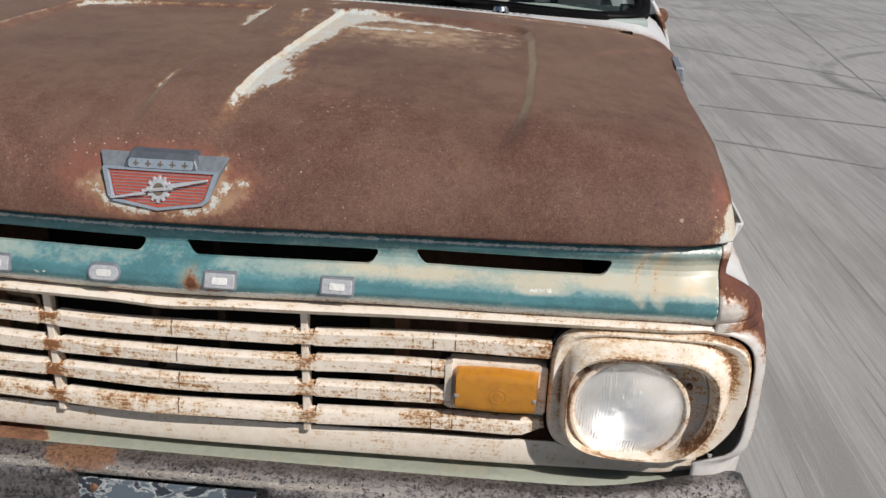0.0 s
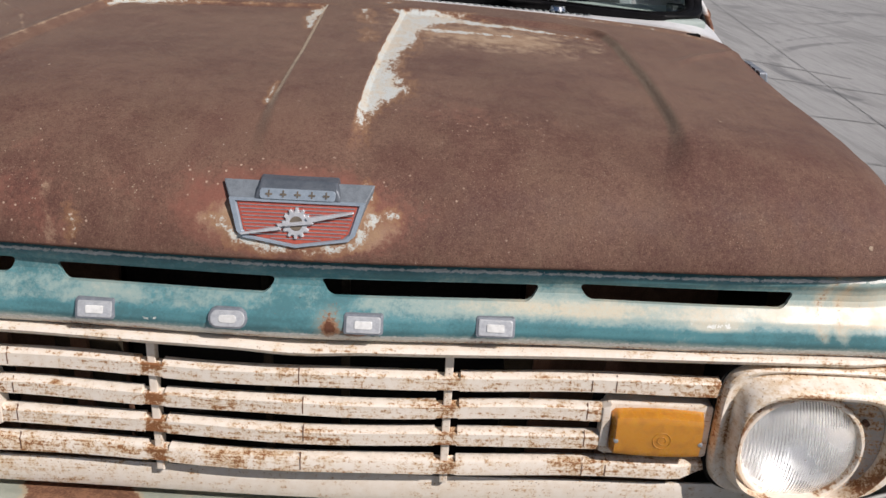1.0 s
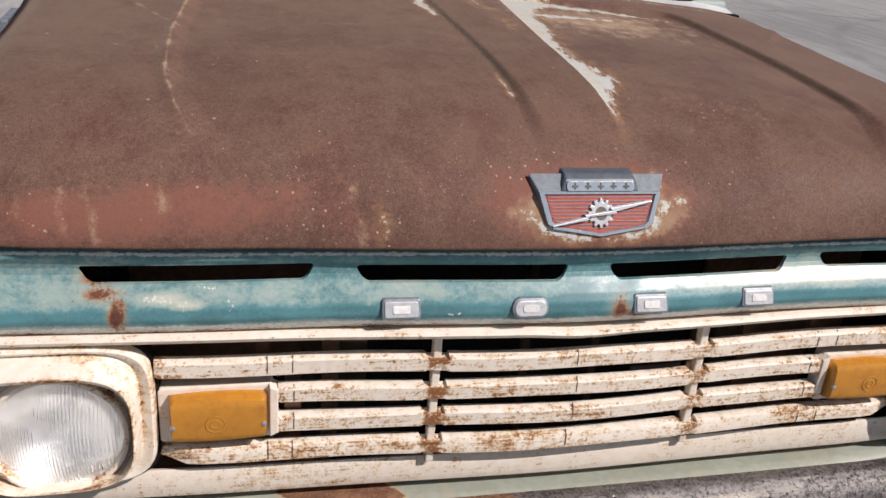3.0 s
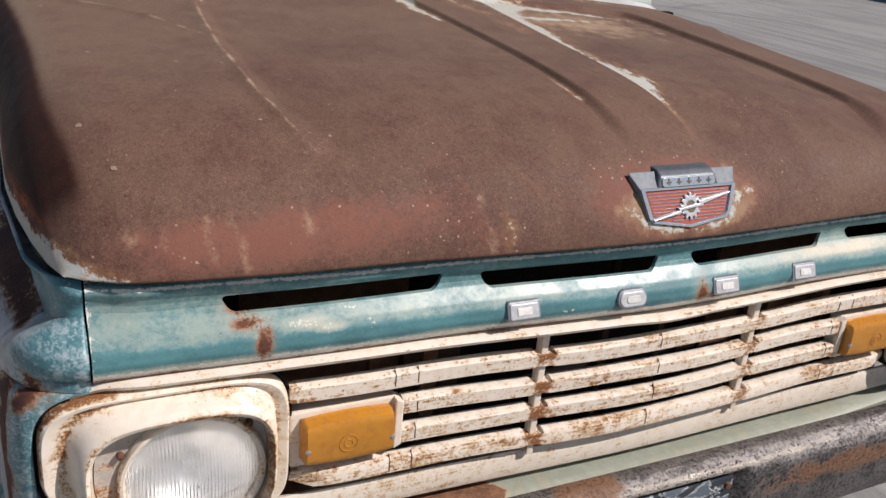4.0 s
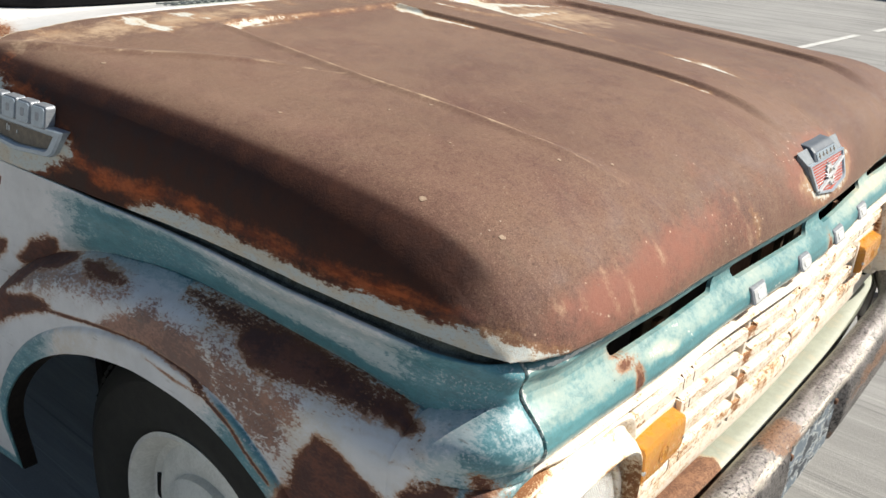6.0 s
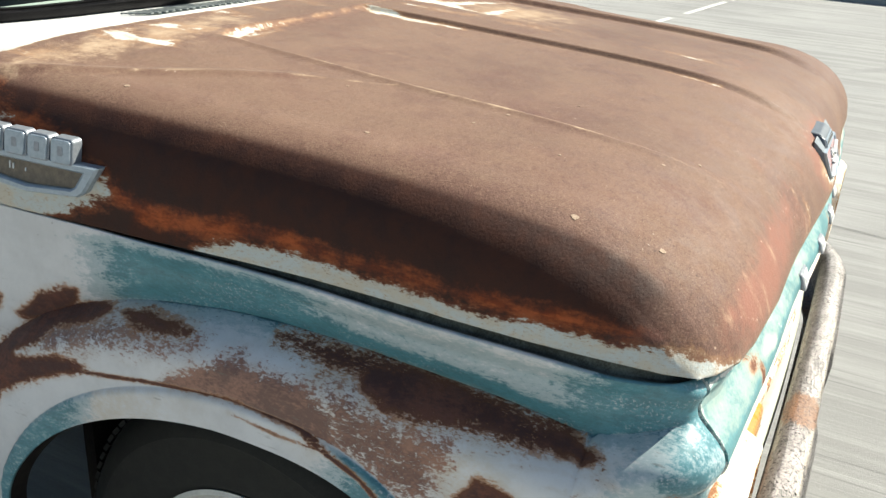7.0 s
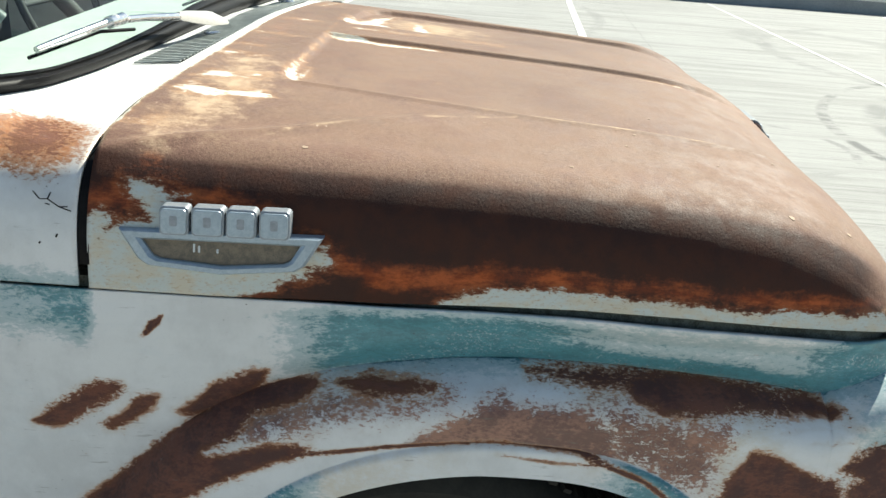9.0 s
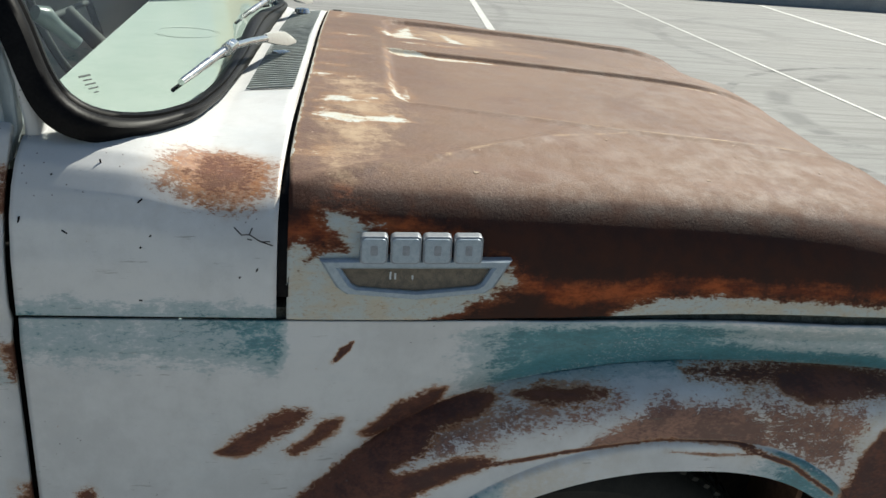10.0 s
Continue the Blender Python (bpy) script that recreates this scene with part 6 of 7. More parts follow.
def build_side_badge(truck, sx):
    """Shield badge on the hood's flank with four plain cast blocks along its top."""
    def place(u, v, d):
        y = 2.088 - u
        return (sx * (float(hood_side_x(2.088, 1.185)) - (0.052 if sx > 0 else 0.0) + d + (y - 2.088) * 0.08 - (v - 1.185) * 0.16), y, v)

    outer = [(-0.122, 1.203), (0.121, 1.203), (0.100, 1.168), (0.088, 1.160), (0.0, 1.152), (-0.088, 1.160), (-0.100, 1.168)]
    inner = [(-0.096, 1.192), (0.094, 1.192), (0.082, 1.172), (0.074, 1.168), (0.0, 1.162), (-0.074, 1.168), (-0.082, 1.172)]
    badge = part("side_badge", prism(inner, -0.008, 0.003, place), DARKP, truck, "tarnished shield badge with a brown centre")
    rows = []
    for k, d in ((0, -0.006), (0, 0.007), (0.18, 0.010), (0.75, 0.010), (1.0, 0.007), (1.0, 0.0)):
        rows.append([place(ou + (iu - ou) * k, ov + (iv - ov) * k, d) for (ou, ov), (iu, iv) in zip(outer, inner)])
    part("rim", sheet(np.array(rows), close_v=True, angle=30), BADGE, badge, "dull blue-grey cast rim")
    # raised blocks in place of the maker's letters
    for k, w in enumerate((0.0185, 0.0205, 0.0195, 0.0195)):
        c = -0.056 + 0.0395 * k
        # slate body paints the shadow outline, pale blue face the mirrored sky
        block = part("block", prism(rounded(c - w + 0.001, c + w - 0.001, 1.199, 1.234, 0.006), -0.004, 0.011, place, 0.002), SLATE, badge, "plain cast block with a pale face")
        part("face", prism(rounded(c - w + 0.0035, c + w - 0.0035, 1.2015, 1.2315, 0.005), 0.009, 0.0135, place, 0.0012), BADGE, block)
        part("inlay", prism(rounded(c - 0.0045, c + 0.0045, 1.211, 1.2235, 0.002), 0.0125, 0.0138, place), SLATE, block)
    for c, h in ((-0.034, 0.010), (-0.028, 0.008), (-0.006, 0.005)):
        part("mark", prism(rounded(c - 0.0012, c + 0.0012, 1.177, 1.177 + h, 0.0008), 0.002, 0.0042, place), POT, badge)


def build_wheel(truck, cy, sx):
    at = (0, cy, GROUND + 0.365)
    w = lambda prof: turned([(r, sx * x) for r, x in prof], at, 72, "x")
    wheel = part("wheel", w([(0.205, 0.76), (0.20, 0.80), (0.212, 0.868), (0.218, 0.878), (0.210, 0.880), (0.196, 0.868), (0.188, 0.842), (0.176, 0.836), (0.165, 0.842), (0.150, 0.850), (0.10, 0.846), (0.001, 0.846)]), WHEELW, truck, "white painted steel wheel")
    part("tyre", w([(0.205, 0.705), (0.24, 0.692), (0.31, 0.695), (0.345, 0.712), (0.362, 0.735), (0.365, 0.79), (0.362, 0.848), (0.345, 0.876), (0.322, 0.888), (0.315, 0.891), (0.308, 0.888), (0.27, 0.893), (0.235, 0.887), (0.215, 0.872), (0.205, 0.862)]), TYRE, wheel, "black tyre")
    part("hubcap", w([(0.125, 0.846), (0.122, 0.862), (0.09, 0.880), (0.045, 0.888), (0.001, 0.889)]), WHEELW, wheel, "domed painted hubcap")
    bm = bmesh.new()
    for k in range(90):
        a = 2 * math.pi * k / 90
        for x, tw in ((0.735, 0.3), (0.79, -0.3), (0.84, 0.3)):
            m = Matrix.Translation((sx * x, cy + 0.364 * math.cos(a), at[2] + 0.364 * math.sin(a))) @ Matrix.Rotation(a, 4, "X") @ Matrix.Rotation(tw, 4, "Y") @ Matrix.Diagonal((0.038, 0.007, 0.014, 1))
            bmesh.ops.create_cube(bm, size=1, matrix=m)
    part("tread", bm, TYRE, wheel)
    # black plates paint the dark of the wheel's open slots
    for k in range(4):
        a = 2 * math.pi * k / 4 + 0.1
        part("slot", prism(rounded(-0.03, 0.03, -0.010, 0.010, 0.008), 0.0, 0.004, lambda u, v, d: (sx * (0.8355 + d), cy + (0.172 + v) * math.cos(a) - u * math.sin(a), at[2] + (0.172 + v) * math.sin(a) + u * math.cos(a))), BLACK, wheel)


# -------- cab
def cowl_top(y):
    return np.interp(y, [2.25, 2.30, 2.36, 2.45, 2.6], [1.327, 1.322, 1.314, 1.322, 1.335])


def cowl_height(x, y):
    top, lip = cowl_top(y) - lean(x, y), lip_line(y) + 0.002
    d = half_width(y, x) - np.abs(x)
    a = np.interp(d, SIDE_D, SIDE_H)
    # fuller shoulder below the windscreen's corners
    full = np.interp(d, [0, 0.004, 0.014, 0.03, 0.05, 0.075, 0.11, 0.2], [1, 0.66, 0.43, 0.27, 0.145, 0.06, 0.015, 0])
    a = a + (full - a) * soft(y, 2.28, 2.45)
    # its front edge rolls down to meet the hood
    return top - (top - lip) * a - 0.009 * soft(y, 2.274, 2.2615) * soft(np.abs(x), 0.80, 0.55)


def build_cowl(truck):
    s = np.concatenate([np.linspace(0, 0.86, 60, endpoint=False), np.linspace(0.86, 0.965, 24, endpoint=False), 1 - 0.035 * np.linspace(1, 0, 26) ** 1.9])
    s = np.concatenate([-s[:0:-1], s])
    S, Y = np.meshgrid(s, np.linspace(0, 1, 50), indexing="ij")
    front = 2.2615
    Y = front + Y * (2.566 - front)
    X = S * half_width(Y, S)
    Z = cowl_height(X, Y)
    rusty = blob(Y, Z, 2.335, 1.288, 0.066, 0.030, 0.1, 0.035) * soft(-X, 0.80, 0.88)
    R = 0.62 * rusty
    G = 0.62 * np.clip(0.5 + (1.145 - Z) / 0.05, 0, 1) * soft(np.abs(X), 0.93, 0.95)
    R = np.maximum(R, soft(X, 0.62, 0.8) * 0.55 * soft(Y, 2.40, 2.28))
    tint = 0.2 * soft(Y, 2.27, 2.26)
    P = np.stack([X, Y, Z], -1)
    # opening for the air slots
    me = sheet(P, stack(R, G, rusty, tint), angle=60)
    bm = bmesh.new()
    bm.from_mesh(me)
    bmesh.ops.delete(bm, geom=[f for f in bm.faces if abs(f.calc_center_median().x) < 0.533 and 2.272 < f.calc_center_median().y < 2.340], context="FACES")
    # the sheet ends under the windscreen's seal
    under = lambda x: np.interp(abs(x), [0, 0.40, 0.62, 0.76, 0.83, 0.86], [2.392, 2.394, 2.404, 2.430, 2.475, 2.57])
    bmesh.ops.delete(bm, geom=[f for f in bm.faces if abs(f.calc_center_median().x) < 0.86 and f.calc_center_median().y > under(f.calc_center_median().x)], context="FACES")
    bm.to_mesh(me)
    bm.free()
    cowl = thick(part("cowl", smooth(me, 60), BODY, truck, "pale painted cowl with a rusty patch"), 0.004)
    for line in ([(-0.9599, 2.3124, 1.2392), (-0.9633, 2.3035, 1.2312), (-0.963, 2.2941, 1.2319), (-0.9653, 2.2803, 1.2239), (-0.9655, 2.266, 1.2195)], [(-0.963, 2.2941, 1.2319), (-0.9598, 2.2908, 1.2396)],
                 [(-0.9647, 2.2966, 1.2266), (-0.9649, 2.2911, 1.2257)], [(-0.9653, 2.2803, 1.2239), (-0.9649, 2.2696, 1.2246)]):
        part("scratch", tube(line, 0.0008, 5), BLACK, cowl, "thin dark scratch in the paint")
    # small nicks through the paint
    for x, y, z, dy, dz in ((-0.9503, 2.424, 1.2634, 0.004, 0.004), (-0.9215, 2.4722, 1.3011, 0.001, -0.004), (-0.9696, 2.4203, 1.2131, 0.001, 0.001), (-0.9709, 2.3053, 1.1784, 0.001, 0.001), (-0.9686, 2.2848, 1.188, 0.001, 0.002),
                            (-0.9695, 2.5056, 1.2297, 0.003, -0.002), (-0.9393, 2.5242, 1.2896, 0.001, 0.0005), (-0.9658, 2.4092, 1.2267, 0.001, 0.001), (-0.9775, 2.4221, 1.1474, 0.002, 0.0), (-0.9688, 2.5557, 1.2426, 0.001, 0.004)):
        part("nick", tube([(x, y + dy, z - dz), (x, y - dy, z + dz)], 0.0011, 5), BLACK, cowl, "small dark nick in the paint")
    # black floor paints the shade below the air slots
    part("vent_well", box(-0.55, 0.55, 2.258, 2.352, 1.262, 1.266), BLACK, cowl)
    slat = box(-0.0035, 0.0035, 2.272, 2.348, -0.0015, 0.0012, 0.0006, 1)
    me = None
    for k in range(62):
        x = -0.534 + 0.0175 * k
        if me is None:
            ob = part("slat", slat, SLATS, cowl)
            me = ob.data
            v = np.zeros((len(me.vertices), 3))
            me.vertices.foreach_get("co", v.reshape(-1))
            v[:, 2] += np.interp(v[:, 1], [2.272, 2.348], [1.3232, 1.3150])
            me.vertices.foreach_set("co", v.reshape(-1))
            me.attributes.new("masks", "FLOAT_COLOR", "POINT").data.foreach_set("color", [0.0, 0.0, 0.0, 0.1] * len(me.vertices))
        else:
            ob = part("slat", me, SLATS, cowl)
        ob.location.x = x
        ob.location.z = -float(lean(x, 2.3))
    # door gap strip and seal between hood and cowl
    ss = np.concatenate([-1 + 0.05 * np.linspace(0, 1, 14) ** 1.9, np.linspace(-0.945, 0.945, 40), 1 - 0.05 * np.linspace(1, 0, 14) ** 1.9])
    P = []
    for q in ss:
        x = q * float(half_width(2.252, q))
        z = float(hood_height(np.array(x * 0.997), np.array(2.2440)))
        low = 0.004 + 0.010 * float(soft(abs(q), 0.975, 0.93))
        P.append([(x * 0.993, 2.244, z - 0.016), (x * 0.998, 2.247, z - low), (x * 0.998, 2.260, z - low), (x * 0.993, 2.264, z - 0.018)])
    part("seal", sheet(np.array(P), angle=60), RUBBER, cowl, "black rubber strip")
    return cowl


def screen_edge(n=160):
    """The windscreen's outline, from the lower centre round: places of the seal's outer rim."""
    pts = [(0.0, 2.362, 1.322), (0.40, 2.364, 1.321), (0.62, 2.372, 1.319), (0.76, 2.390, 1.318), (0.850, 2.427, 1.322), (0.892, 2.463, 1.328), (0.908, 2.505, 1.338), (0.908, 2.533, 1.362), (0.903, 2.546, 1.392), (0.893, 2.565, 1.45),
           (0.835, 2.660, 1.600), (0.800, 2.745, 1.715), (0.760, 2.785, 1.762), (0.68, 2.800, 1.778), (0.4, 2.800, 1.780), (0, 2.800, 1.780)]
    pts = np.array(pts)
    d = np.concatenate([[0], np.cumsum(np.linalg.norm(np.diff(pts, axis=0), axis=1))])
    t = np.linspace(0, d[-1], n)
    c = np.stack([np.interp(t, d, pts[:, k]) for k in range(3)], -1)
    for _ in range(6):
        c[1:-1] = (c[:-2] + 2 * c[1:-1] + c[2:]) / 4
    return c


def facing(me, way):
    """The mesh with its faces turned towards a direction."""
    if sum((p.normal.dot(way) for p in me.polygons)) < 0:
        me.flip_normals()
    return me


def build_windscreen(truck):
    half = screen_edge()
    loop = np.concatenate([half * [0.967, 1, 1], half[-2:0:-1] * [-1, 1, 1]])
    loop[:, 2] -= lean(loop[:, 0], 2.4)
    mid = np.array([0, 2.585, 1.55])

    def inset(k, out):
        d = mid - loop
        d = d / np.linalg.norm(d, axis=1)[:, None]
        n = np.array([0, -0.74, 0.67])
        return loop + d * k + n * out
    rows = [inset(-0.002, -0.020), inset(-0.001, -0.004), inset(0.002, 0.008), inset(0.010, 0.012), inset(0.022, 0.011), inset(0.026, 0.009), inset(0.030, 0.012), inset(0.042, 0.009), inset(0.047, 0.002), inset(0.047, -0.008)]
    seal = part("windscreen", sheet(np.array(rows), close_v=True, angle=50), RUBBER, truck, "curved windscreen in a wide black rubber seal")
    edge = inset(0.044, 0.0)
    rings = [edge * (1 - k) + (mid + np.array([0, -0.03, 0.03])) * k for k in (0, 0.25, 0.5, 0.75, 0.98)]
    for i, k in enumerate((0, 0.25, 0.5, 0.75, 0.98)):
        rings[i] = rings[i] + np.array([0, -0.045, 0.04]) * (1 - (1 - k) ** 2) * 0.6
    pane = part("pane", facing(sheet(np.array(rings), close_v=True, angle=60), Vector((0, -0.74, 0.67))), GLASS, seal, "clear glass pane")
    pane.visible_shadow = False
    # small unreadable maker's print in the corner
    along, down, out = Vector((0.92, -0.39, -0.02)), Vector((-0.60, -0.62, -0.53)).normalized(), Vector((-0.25, -0.50, 0.82)).normalized()
    for k, (w, h) in enumerate(((0.022, 0.0028), (0.016, 0.0020), (0.020, 0.0020), (0.018, 0.0020), (0.009, 0.0016))):
        at = Vector((-0.806, 2.518, 1.3775)) + down * (0.0075 * k)
        part("print", prism(rounded(-w / 2, w / 2, -h / 2, h / 2, 0.0005), 0.0015, 0.0022, lambda u, v, d: at + along * u - down * v + out * d), CABIN, seal)
    return seal


def build_wipers(truck):
    for x0 in (-0.205, 0.46):
        w = part("wiper", turned([(0.001, 0.0), (0.018, 0.002), (0.022, 0.012), (0.020, 0.020)], (0, 0, 0), 20, "y"), CHROME, truck, "chrome windscreen wiper")
        w.data.transform(Matrix.Translation((x0, 2.318, 1.322)) @ Matrix.Rotation(radians(-90), 4, "X"))
        pa, pb = Vector((x0 + 0.02, 2.305, 1.338)), Vector((x0 - 0.150, 2.335, 1.366))
        prof = [(0.000, 0.028, 0.006), (0.35, 0.024, 0.016), (0.8, 0.014, 0.012), (1.0, 0.010, 0.008)]
        d = (pb - pa).normalized()
        s = d.cross(Vector((0, 0, 1))).normalized()
        u = s.cross(d)
        P = []
        for t, wd, ht in prof:
            c = pa + (pb - pa) * t
            P.append([c + s * wd * a + u * ht * b for a, b in ((-0.5, -0.6), (0.5, -0.6), (0.5, 0.2), (0.3, 1), (-0.3, 1), (-0.5, 0.2))])
        part("arm_head", sheet(np.array([[p[:] for p in row] for row in ([[sum((Vector(q) for q in P[0]), Vector()) / 6] * 6] + P + [[sum((Vector(q) for q in P[-1]), Vector()) / 6] * 6])]), close_v=True, angle=40), ALU, w)
        knee, tip = Vector((x0 - 0.345, 2.374, 1.380)), Vector((x0 - 0.51, 2.415, 1.358))
        part("arm", tube([pb, pb + (knee - pb) * 0.5 + Vector((0, 0, 0.002)), knee], [0.007, 0.006, 0.006], 8), CHROME, w)
        part("clip", tube([knee + Vector((0.035, -0.004, 0.0)), knee + Vector((-0.012, 0.0, -0.001))], [0.010, 0.010], 8), CHROME, w)
        part("holder", tube([knee, knee + (tip - knee) * 0.5, tip], [0.006, 0.0065, 0.005], 10), CHROME, w)
        part("blade", tube([knee + Vector((0.12, 0.012, -0.03)), knee + Vector((0, 0.020, -0.018)), tip + Vector((0, 0.012, -0.012))], 0.003, 8), RUBBER, w, "thin black wiper blade")


def build_cab(truck):
    """Pillars, roof, doors, back and bed behind the hood; roof, back and bed are unseen, added for their shade."""
    # dash and interior
    dash = part("dashboard", prism([(-0.86, 2.40), (0.86, 2.40), (0.86, 2.775), (0.67, 2.76), (-0.47, 2.665), (-0.86, 2.635)], 1.262, 1.292, lambda u, v, d: (u, v, d), 0.008), DASH, truck, "pale green painted metal dashboard")
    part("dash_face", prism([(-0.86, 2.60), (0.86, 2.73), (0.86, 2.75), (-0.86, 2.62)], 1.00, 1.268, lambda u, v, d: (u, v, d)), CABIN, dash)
    part("speaker_ring", turned([(0.075, 0.0), (0.074, 0.003), (0.068, 0.003), (0.067, 0.0)], (0, 0, 0), 40, "y"), POT, dash).data.transform(Matrix.Translation((0.12, 2.56, 1.2925)) @ Matrix.Rotation(radians(-90), 4, "X"))
    part("grab_lever", tube([(-0.39, 2.715, 1.392), (-0.375, 2.705, 1.385), (-0.36, 2.69, 1.365), (-0.34, 2.665, 1.335)], [0.013, 0.019, 0.013, 0.013], 12), WHEELG, truck, "chrome lever inside the cab")
    wheel_ring = [(0.42 + 0.20 * math.cos(a), 2.92 + 0.07 * math.sin(a), 1.28 + 0.19 * math.sin(a)) for a in np.linspace(0, 2 * math.pi, 40)]
    sw = part("steering_wheel", tube(wheel_ring, 0.011, 8), CABIN, truck, "thin dark steering wheel")
    part("column", tube([(0.42, 2.78, 1.14), (0.42, 2.92, 1.28)], 0.022, 10), CABIN, sw)
    part("spoke", tube([(0.23, 2.92, 1.28), (0.61, 2.92, 1.28)], 0.008, 8), CABIN, sw)
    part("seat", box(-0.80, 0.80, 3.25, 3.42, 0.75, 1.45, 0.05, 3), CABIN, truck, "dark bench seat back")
    # roof, out of view, added to close the cab to light
    S, V = np.meshgrid(np.linspace(-1, 1, 40), np.linspace(0, 1, 30), indexing="ij")
    X = S * (0.80 + 0.02 * np.sin(V * np.pi))
    Y = 2.80 + V * 0.92
    Z = 1.785 + 0.055 * (1 - S ** 4) * np.clip(4 * V * (1 - V), 0, 1) ** 0.4
    flatm = np.zeros((40, 30, 4))
    thick(part("roof", sheet(np.stack([X, Y, Z], -1), flatm, angle=60), BODY, truck, "pale painted cab roof"), 0.01)
    part("cab_back", box(-0.93, 0.93, 3.70, 3.73, 0.60, 1.79, 0.01), BODY_PLAIN, truck)
    for sx in (-1, 1):
        # pillar between screen and door
        P = []
        for t in np.linspace(0, 1, 14):
            z = 1.26 + 0.53 * t
            k = 1.0 if sx < 0 else 0.967
            c = Vector((sx * k * float(np.interp(z, [1.26, 1.29, 1.33, 1.40, 1.50, 1.79], [0.886, 0.891, 0.893, 0.889, 0.868, 0.798])), float(np.interp(z, [1.26, 1.36, 1.42, 1.50, 1.79], [2.556, 2.560, 2.574, 2.612, 2.83])), z))
            P.append([c + Vector((sx * a, b, 0)) for a, b in ((-0.024, -0.010), (-0.016, -0.014), (0.0, -0.008), (0.003, 0.002), (0.002, 0.006), (-0.024, 0.008))])
        part("windscreen_pillar", sheet(np.array([[p[:] for p in r] for r in P]), np.zeros((14, 6, 4)), close_v=True, angle=75), BODY, truck)
        # door
        ys, zs = np.linspace(2.574, 3.66, 30), np.linspace(0.58, 1.335, 46)
        Y, Z = np.meshgrid(ys, zs, indexing="ij")
        X = 0.978 + 0.004 * np.sin((Y - 2.588) * 3) - 0.02 * soft(Z, 0.75, 0.58) - 0.075 * np.clip((Z - 1.13) / 0.205, 0, 1) ** 2.2
        X = X - 0.008 * np.exp(-((Z - 1.118) / 0.006) ** 2)
        G = 0.5 * np.exp(-((Z - 1.06) / 0.04) ** 2)
        zero = np.zeros(Y.shape)
        R = 0.55 * soft(Y, 2.588, 2.575) * soft(np.sin(Z * 31), 0.2, 0.9)
        X = X - (0.0 if sx < 0 else 0.030)
        door = thick(part("door", sheet(np.stack([sx * X, Y, Z], -1), stack(R, G, zero, zero), angle=60), BODY, truck, "pale faded door with a teal band"), 0.012, -1 if sx < 0 else 1)
        part("window_frame", tube([(sx * 0.905, 2.60, 1.33), (sx * 0.895, 2.61, 1.45), (sx * 0.83, 2.85, 1.765), (sx * 0.82, 3.6, 1.775), (sx * 0.90, 3.63, 1.33)], 0.018, 8), BODY_PLAIN, door)
        part("frame_corner", prism([(2.585, 1.29), (2.573, 1.33), (2.576, 1.38), (2.590, 1.43), (2.640, 1.52), (2.70, 1.52), (2.665, 1.42), (2.74, 1.34), (2.74, 1.29)], 0.0, 0.02, lambda u, v, d: (sx * (0.876 - (v - 1.32) * 0.15 + d), u, v), 0.004), BODY_PLAIN, door)
        part("vent_frame", tube([(sx * 0.91, 2.95, 1.33), (sx * 0.835, 2.93, 1.76)], 0.008, 8), RUBBER, door)
        wp = np.array([[(sx * 0.905, y0, 1.33), (sx * 0.825, y1, 1.765)] for y0, y1 in zip(np.linspace(2.62, 3.62, 12), np.linspace(2.90, 3.6, 12))])
        pane = part("pane", facing(sheet(wp), Vector((sx, 0, 0.3))), GLASS, door)
        pane.visible_shadow = False
        # black jamb blocks added behind the gaps, standing in for the shade there
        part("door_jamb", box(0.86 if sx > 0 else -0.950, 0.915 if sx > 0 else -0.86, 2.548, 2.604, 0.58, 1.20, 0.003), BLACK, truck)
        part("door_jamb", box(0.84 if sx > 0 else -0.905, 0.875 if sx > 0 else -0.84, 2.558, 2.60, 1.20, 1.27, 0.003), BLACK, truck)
        part("kick_panel", box(min(sx * 0.80, sx * 0.865), max(sx * 0.80, sx * 0.865), 2.53, 2.60, 0.60, 1.315, 0.003), CABIN, truck)
        # bed side, out of view, added for its shadow on the deck
        part("bed_side", box(min(sx * 0.90, sx * 0.985), max(sx * 0.90, sx * 0.985), 3.78, 5.75, 0.62, 1.17, 0.03, 3), BODY_PLAIN, truck, "pale pickup bed side")
        part("rocker", box(min(sx * 0.80, sx * 0.95), max(sx * 0.80, sx * 0.95), 2.58, 3.7, 0.46, 0.60, 0.02), BLACK, truck)
    part("tailgate", box(-0.90, 0.90, 5.71, 5.75, 0.62, 1.17, 0.01), BODY_PLAIN, truck)
    part("bed_floor", box(-0.90, 0.90, 3.78, 5.71, 0.62, 0.66), BLACK, truck)
    part("cab_floor", box(-0.90, 0.90, 2.50, 3.72, 0.55, 0.60), BLACK, truck)
    # mirror bracket and mirror on the left door
    mir = part("side_mirror", tube([(0.925, 2.70, 1.225), (0.905, 2.69, 1.255), (0.925, 2.70, 1.285)], [0.020, 0.024, 0.020], 10), CREAM, truck, "small rusty beige bracket with a round head")
    part("mirror_head", turned([(0.001, -0.015), (0.016, -0.015), (0.022, -0.010), (0.024, 0.0), (0.022, 0.012), (0.001, 0.014)], (0.932, 2.69, 1.275), 24, "y"), RUSTD, mir)


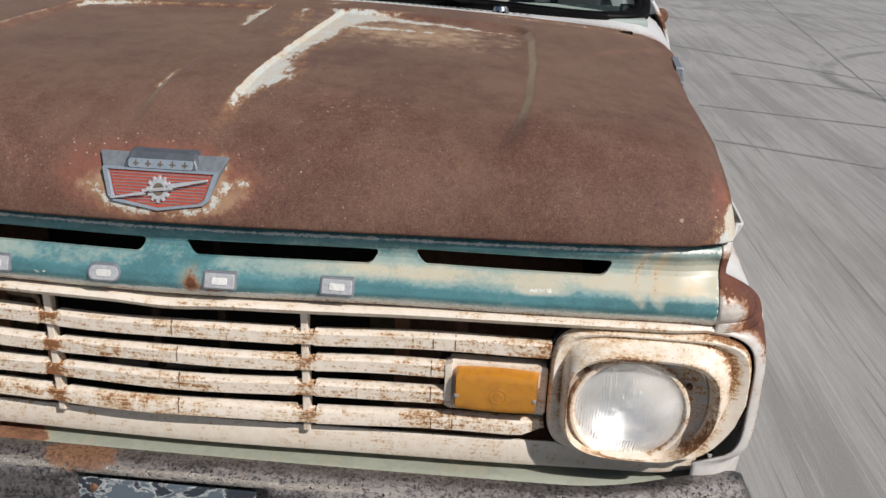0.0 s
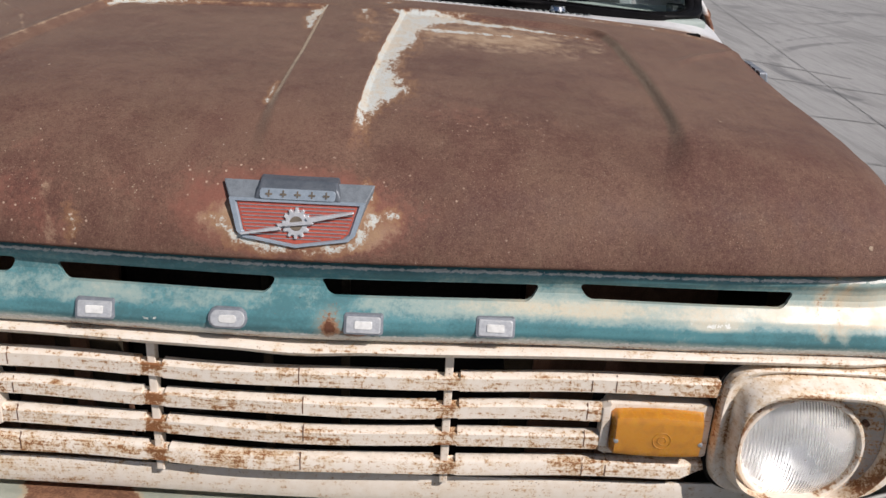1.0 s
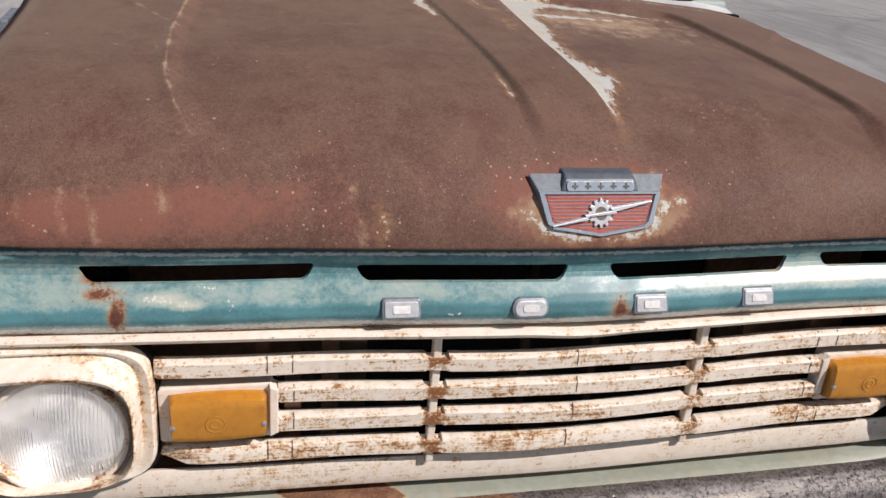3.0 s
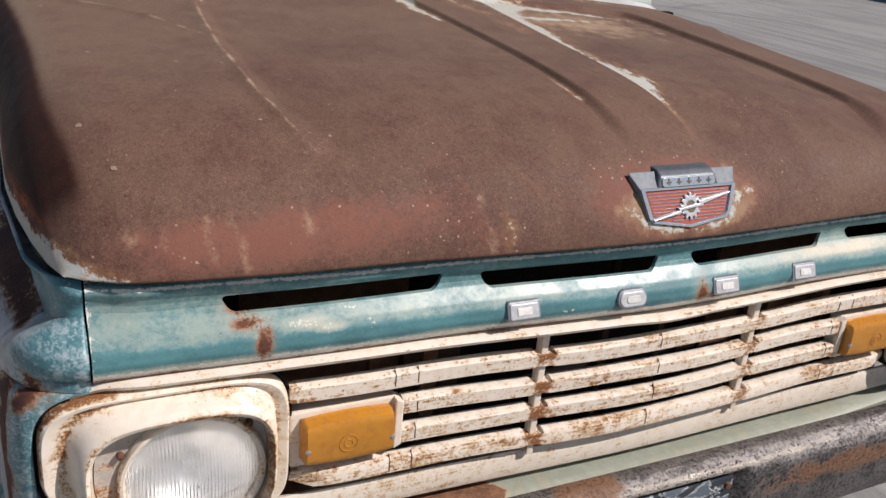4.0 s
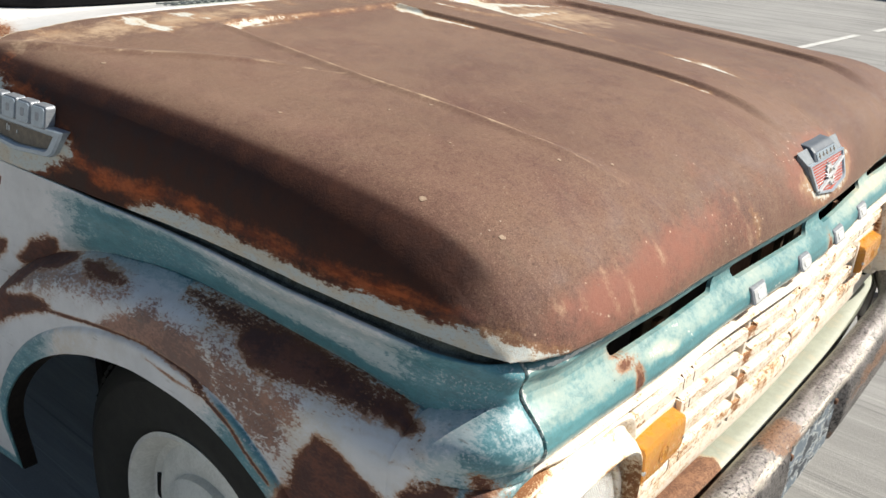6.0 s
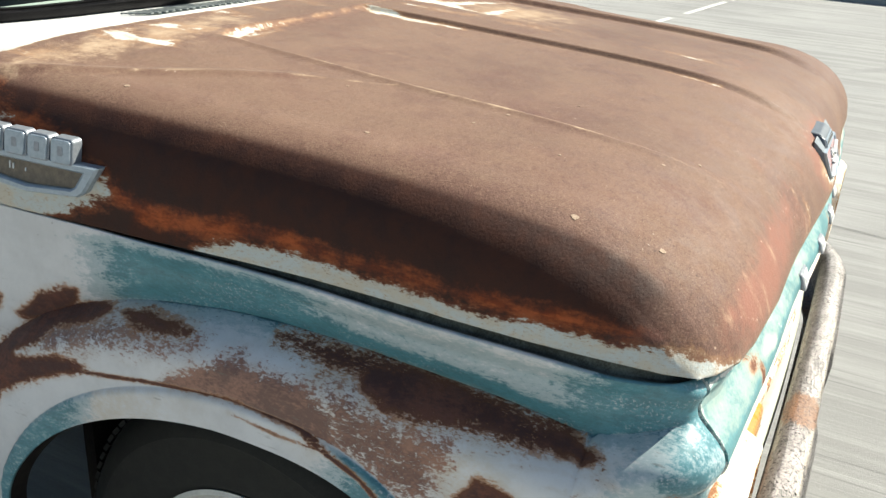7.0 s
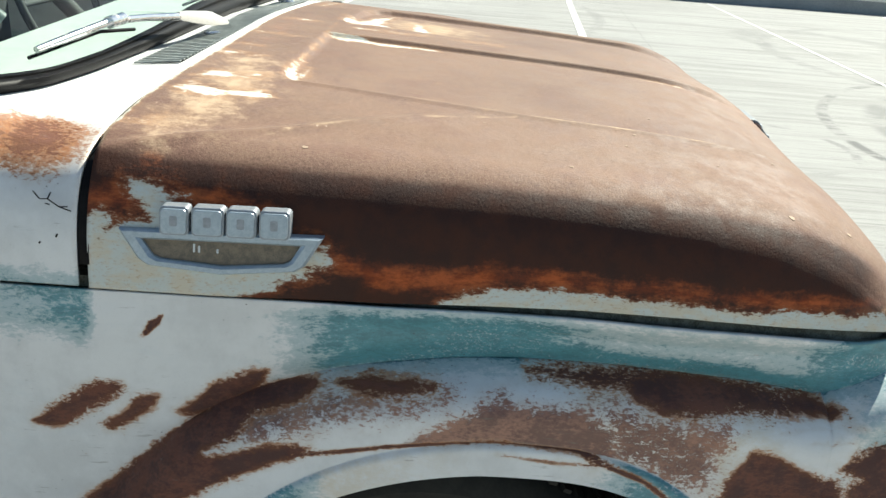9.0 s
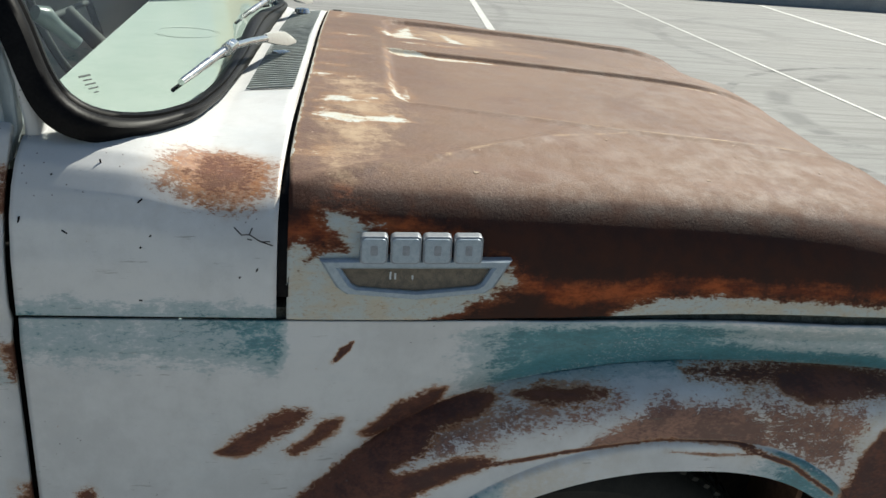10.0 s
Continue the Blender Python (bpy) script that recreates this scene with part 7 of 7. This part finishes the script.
def build_inside(truck):
    """Mostly unseen bay added to block light behind the grille: near-black radiator, firewall and aprons, rusty
    baffles.
    """
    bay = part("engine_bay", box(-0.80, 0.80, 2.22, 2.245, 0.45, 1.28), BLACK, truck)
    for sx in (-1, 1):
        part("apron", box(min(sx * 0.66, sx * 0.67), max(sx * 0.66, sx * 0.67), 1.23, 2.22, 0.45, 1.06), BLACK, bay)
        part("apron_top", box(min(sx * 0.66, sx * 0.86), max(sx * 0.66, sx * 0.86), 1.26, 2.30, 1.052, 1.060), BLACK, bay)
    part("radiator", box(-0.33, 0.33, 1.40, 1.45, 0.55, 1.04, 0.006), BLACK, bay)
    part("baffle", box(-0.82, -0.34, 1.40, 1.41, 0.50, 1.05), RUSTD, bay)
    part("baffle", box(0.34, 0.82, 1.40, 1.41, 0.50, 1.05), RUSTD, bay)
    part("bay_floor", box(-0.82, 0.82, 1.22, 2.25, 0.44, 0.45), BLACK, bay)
    part("shroud", box(-0.40, -0.30, 1.27, 1.29, 0.70, 0.96, 0.004), DKBROWN, bay)
    part("shroud", box(0.30, 0.36, 1.27, 1.29, 0.70, 0.96, 0.004), DKBROWN, bay)
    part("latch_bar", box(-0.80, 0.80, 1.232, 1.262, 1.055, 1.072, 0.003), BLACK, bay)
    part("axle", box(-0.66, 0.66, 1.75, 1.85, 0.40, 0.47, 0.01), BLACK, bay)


WHEELG = flat_paint("dark_green_grey_metal", (0.10, 0.13, 0.13), (0.16, 0.19, 0.19), 0.3, 20)
BODY_PLAIN = flat_paint("plain_pale_paint", (0.43, 0.48, 0.50), (0.38, 0.43, 0.45), 0.4, 14)

build_deck()
truck = thing("pickup_truck", (0, 1.8, GROUND), "old rusty pale blue and brown pickup truck on concrete", "truck")
build_hood(truck)
for side in (-1, 1):
    build_fender(truck, side)
    build_headlight(truck, side)
    build_parking_lamp(truck, side)
    build_side_badge(truck, side)
    for wy in (1.80, 4.75):
        build_wheel(truck, wy, side)
build_header(truck)
build_grille(truck)
build_valance(truck)
build_bumper(truck)
build_emblem(truck)
build_cowl(truck)
build_windscreen(truck)
build_wipers(truck)
build_cab(truck)
build_inside(truck)
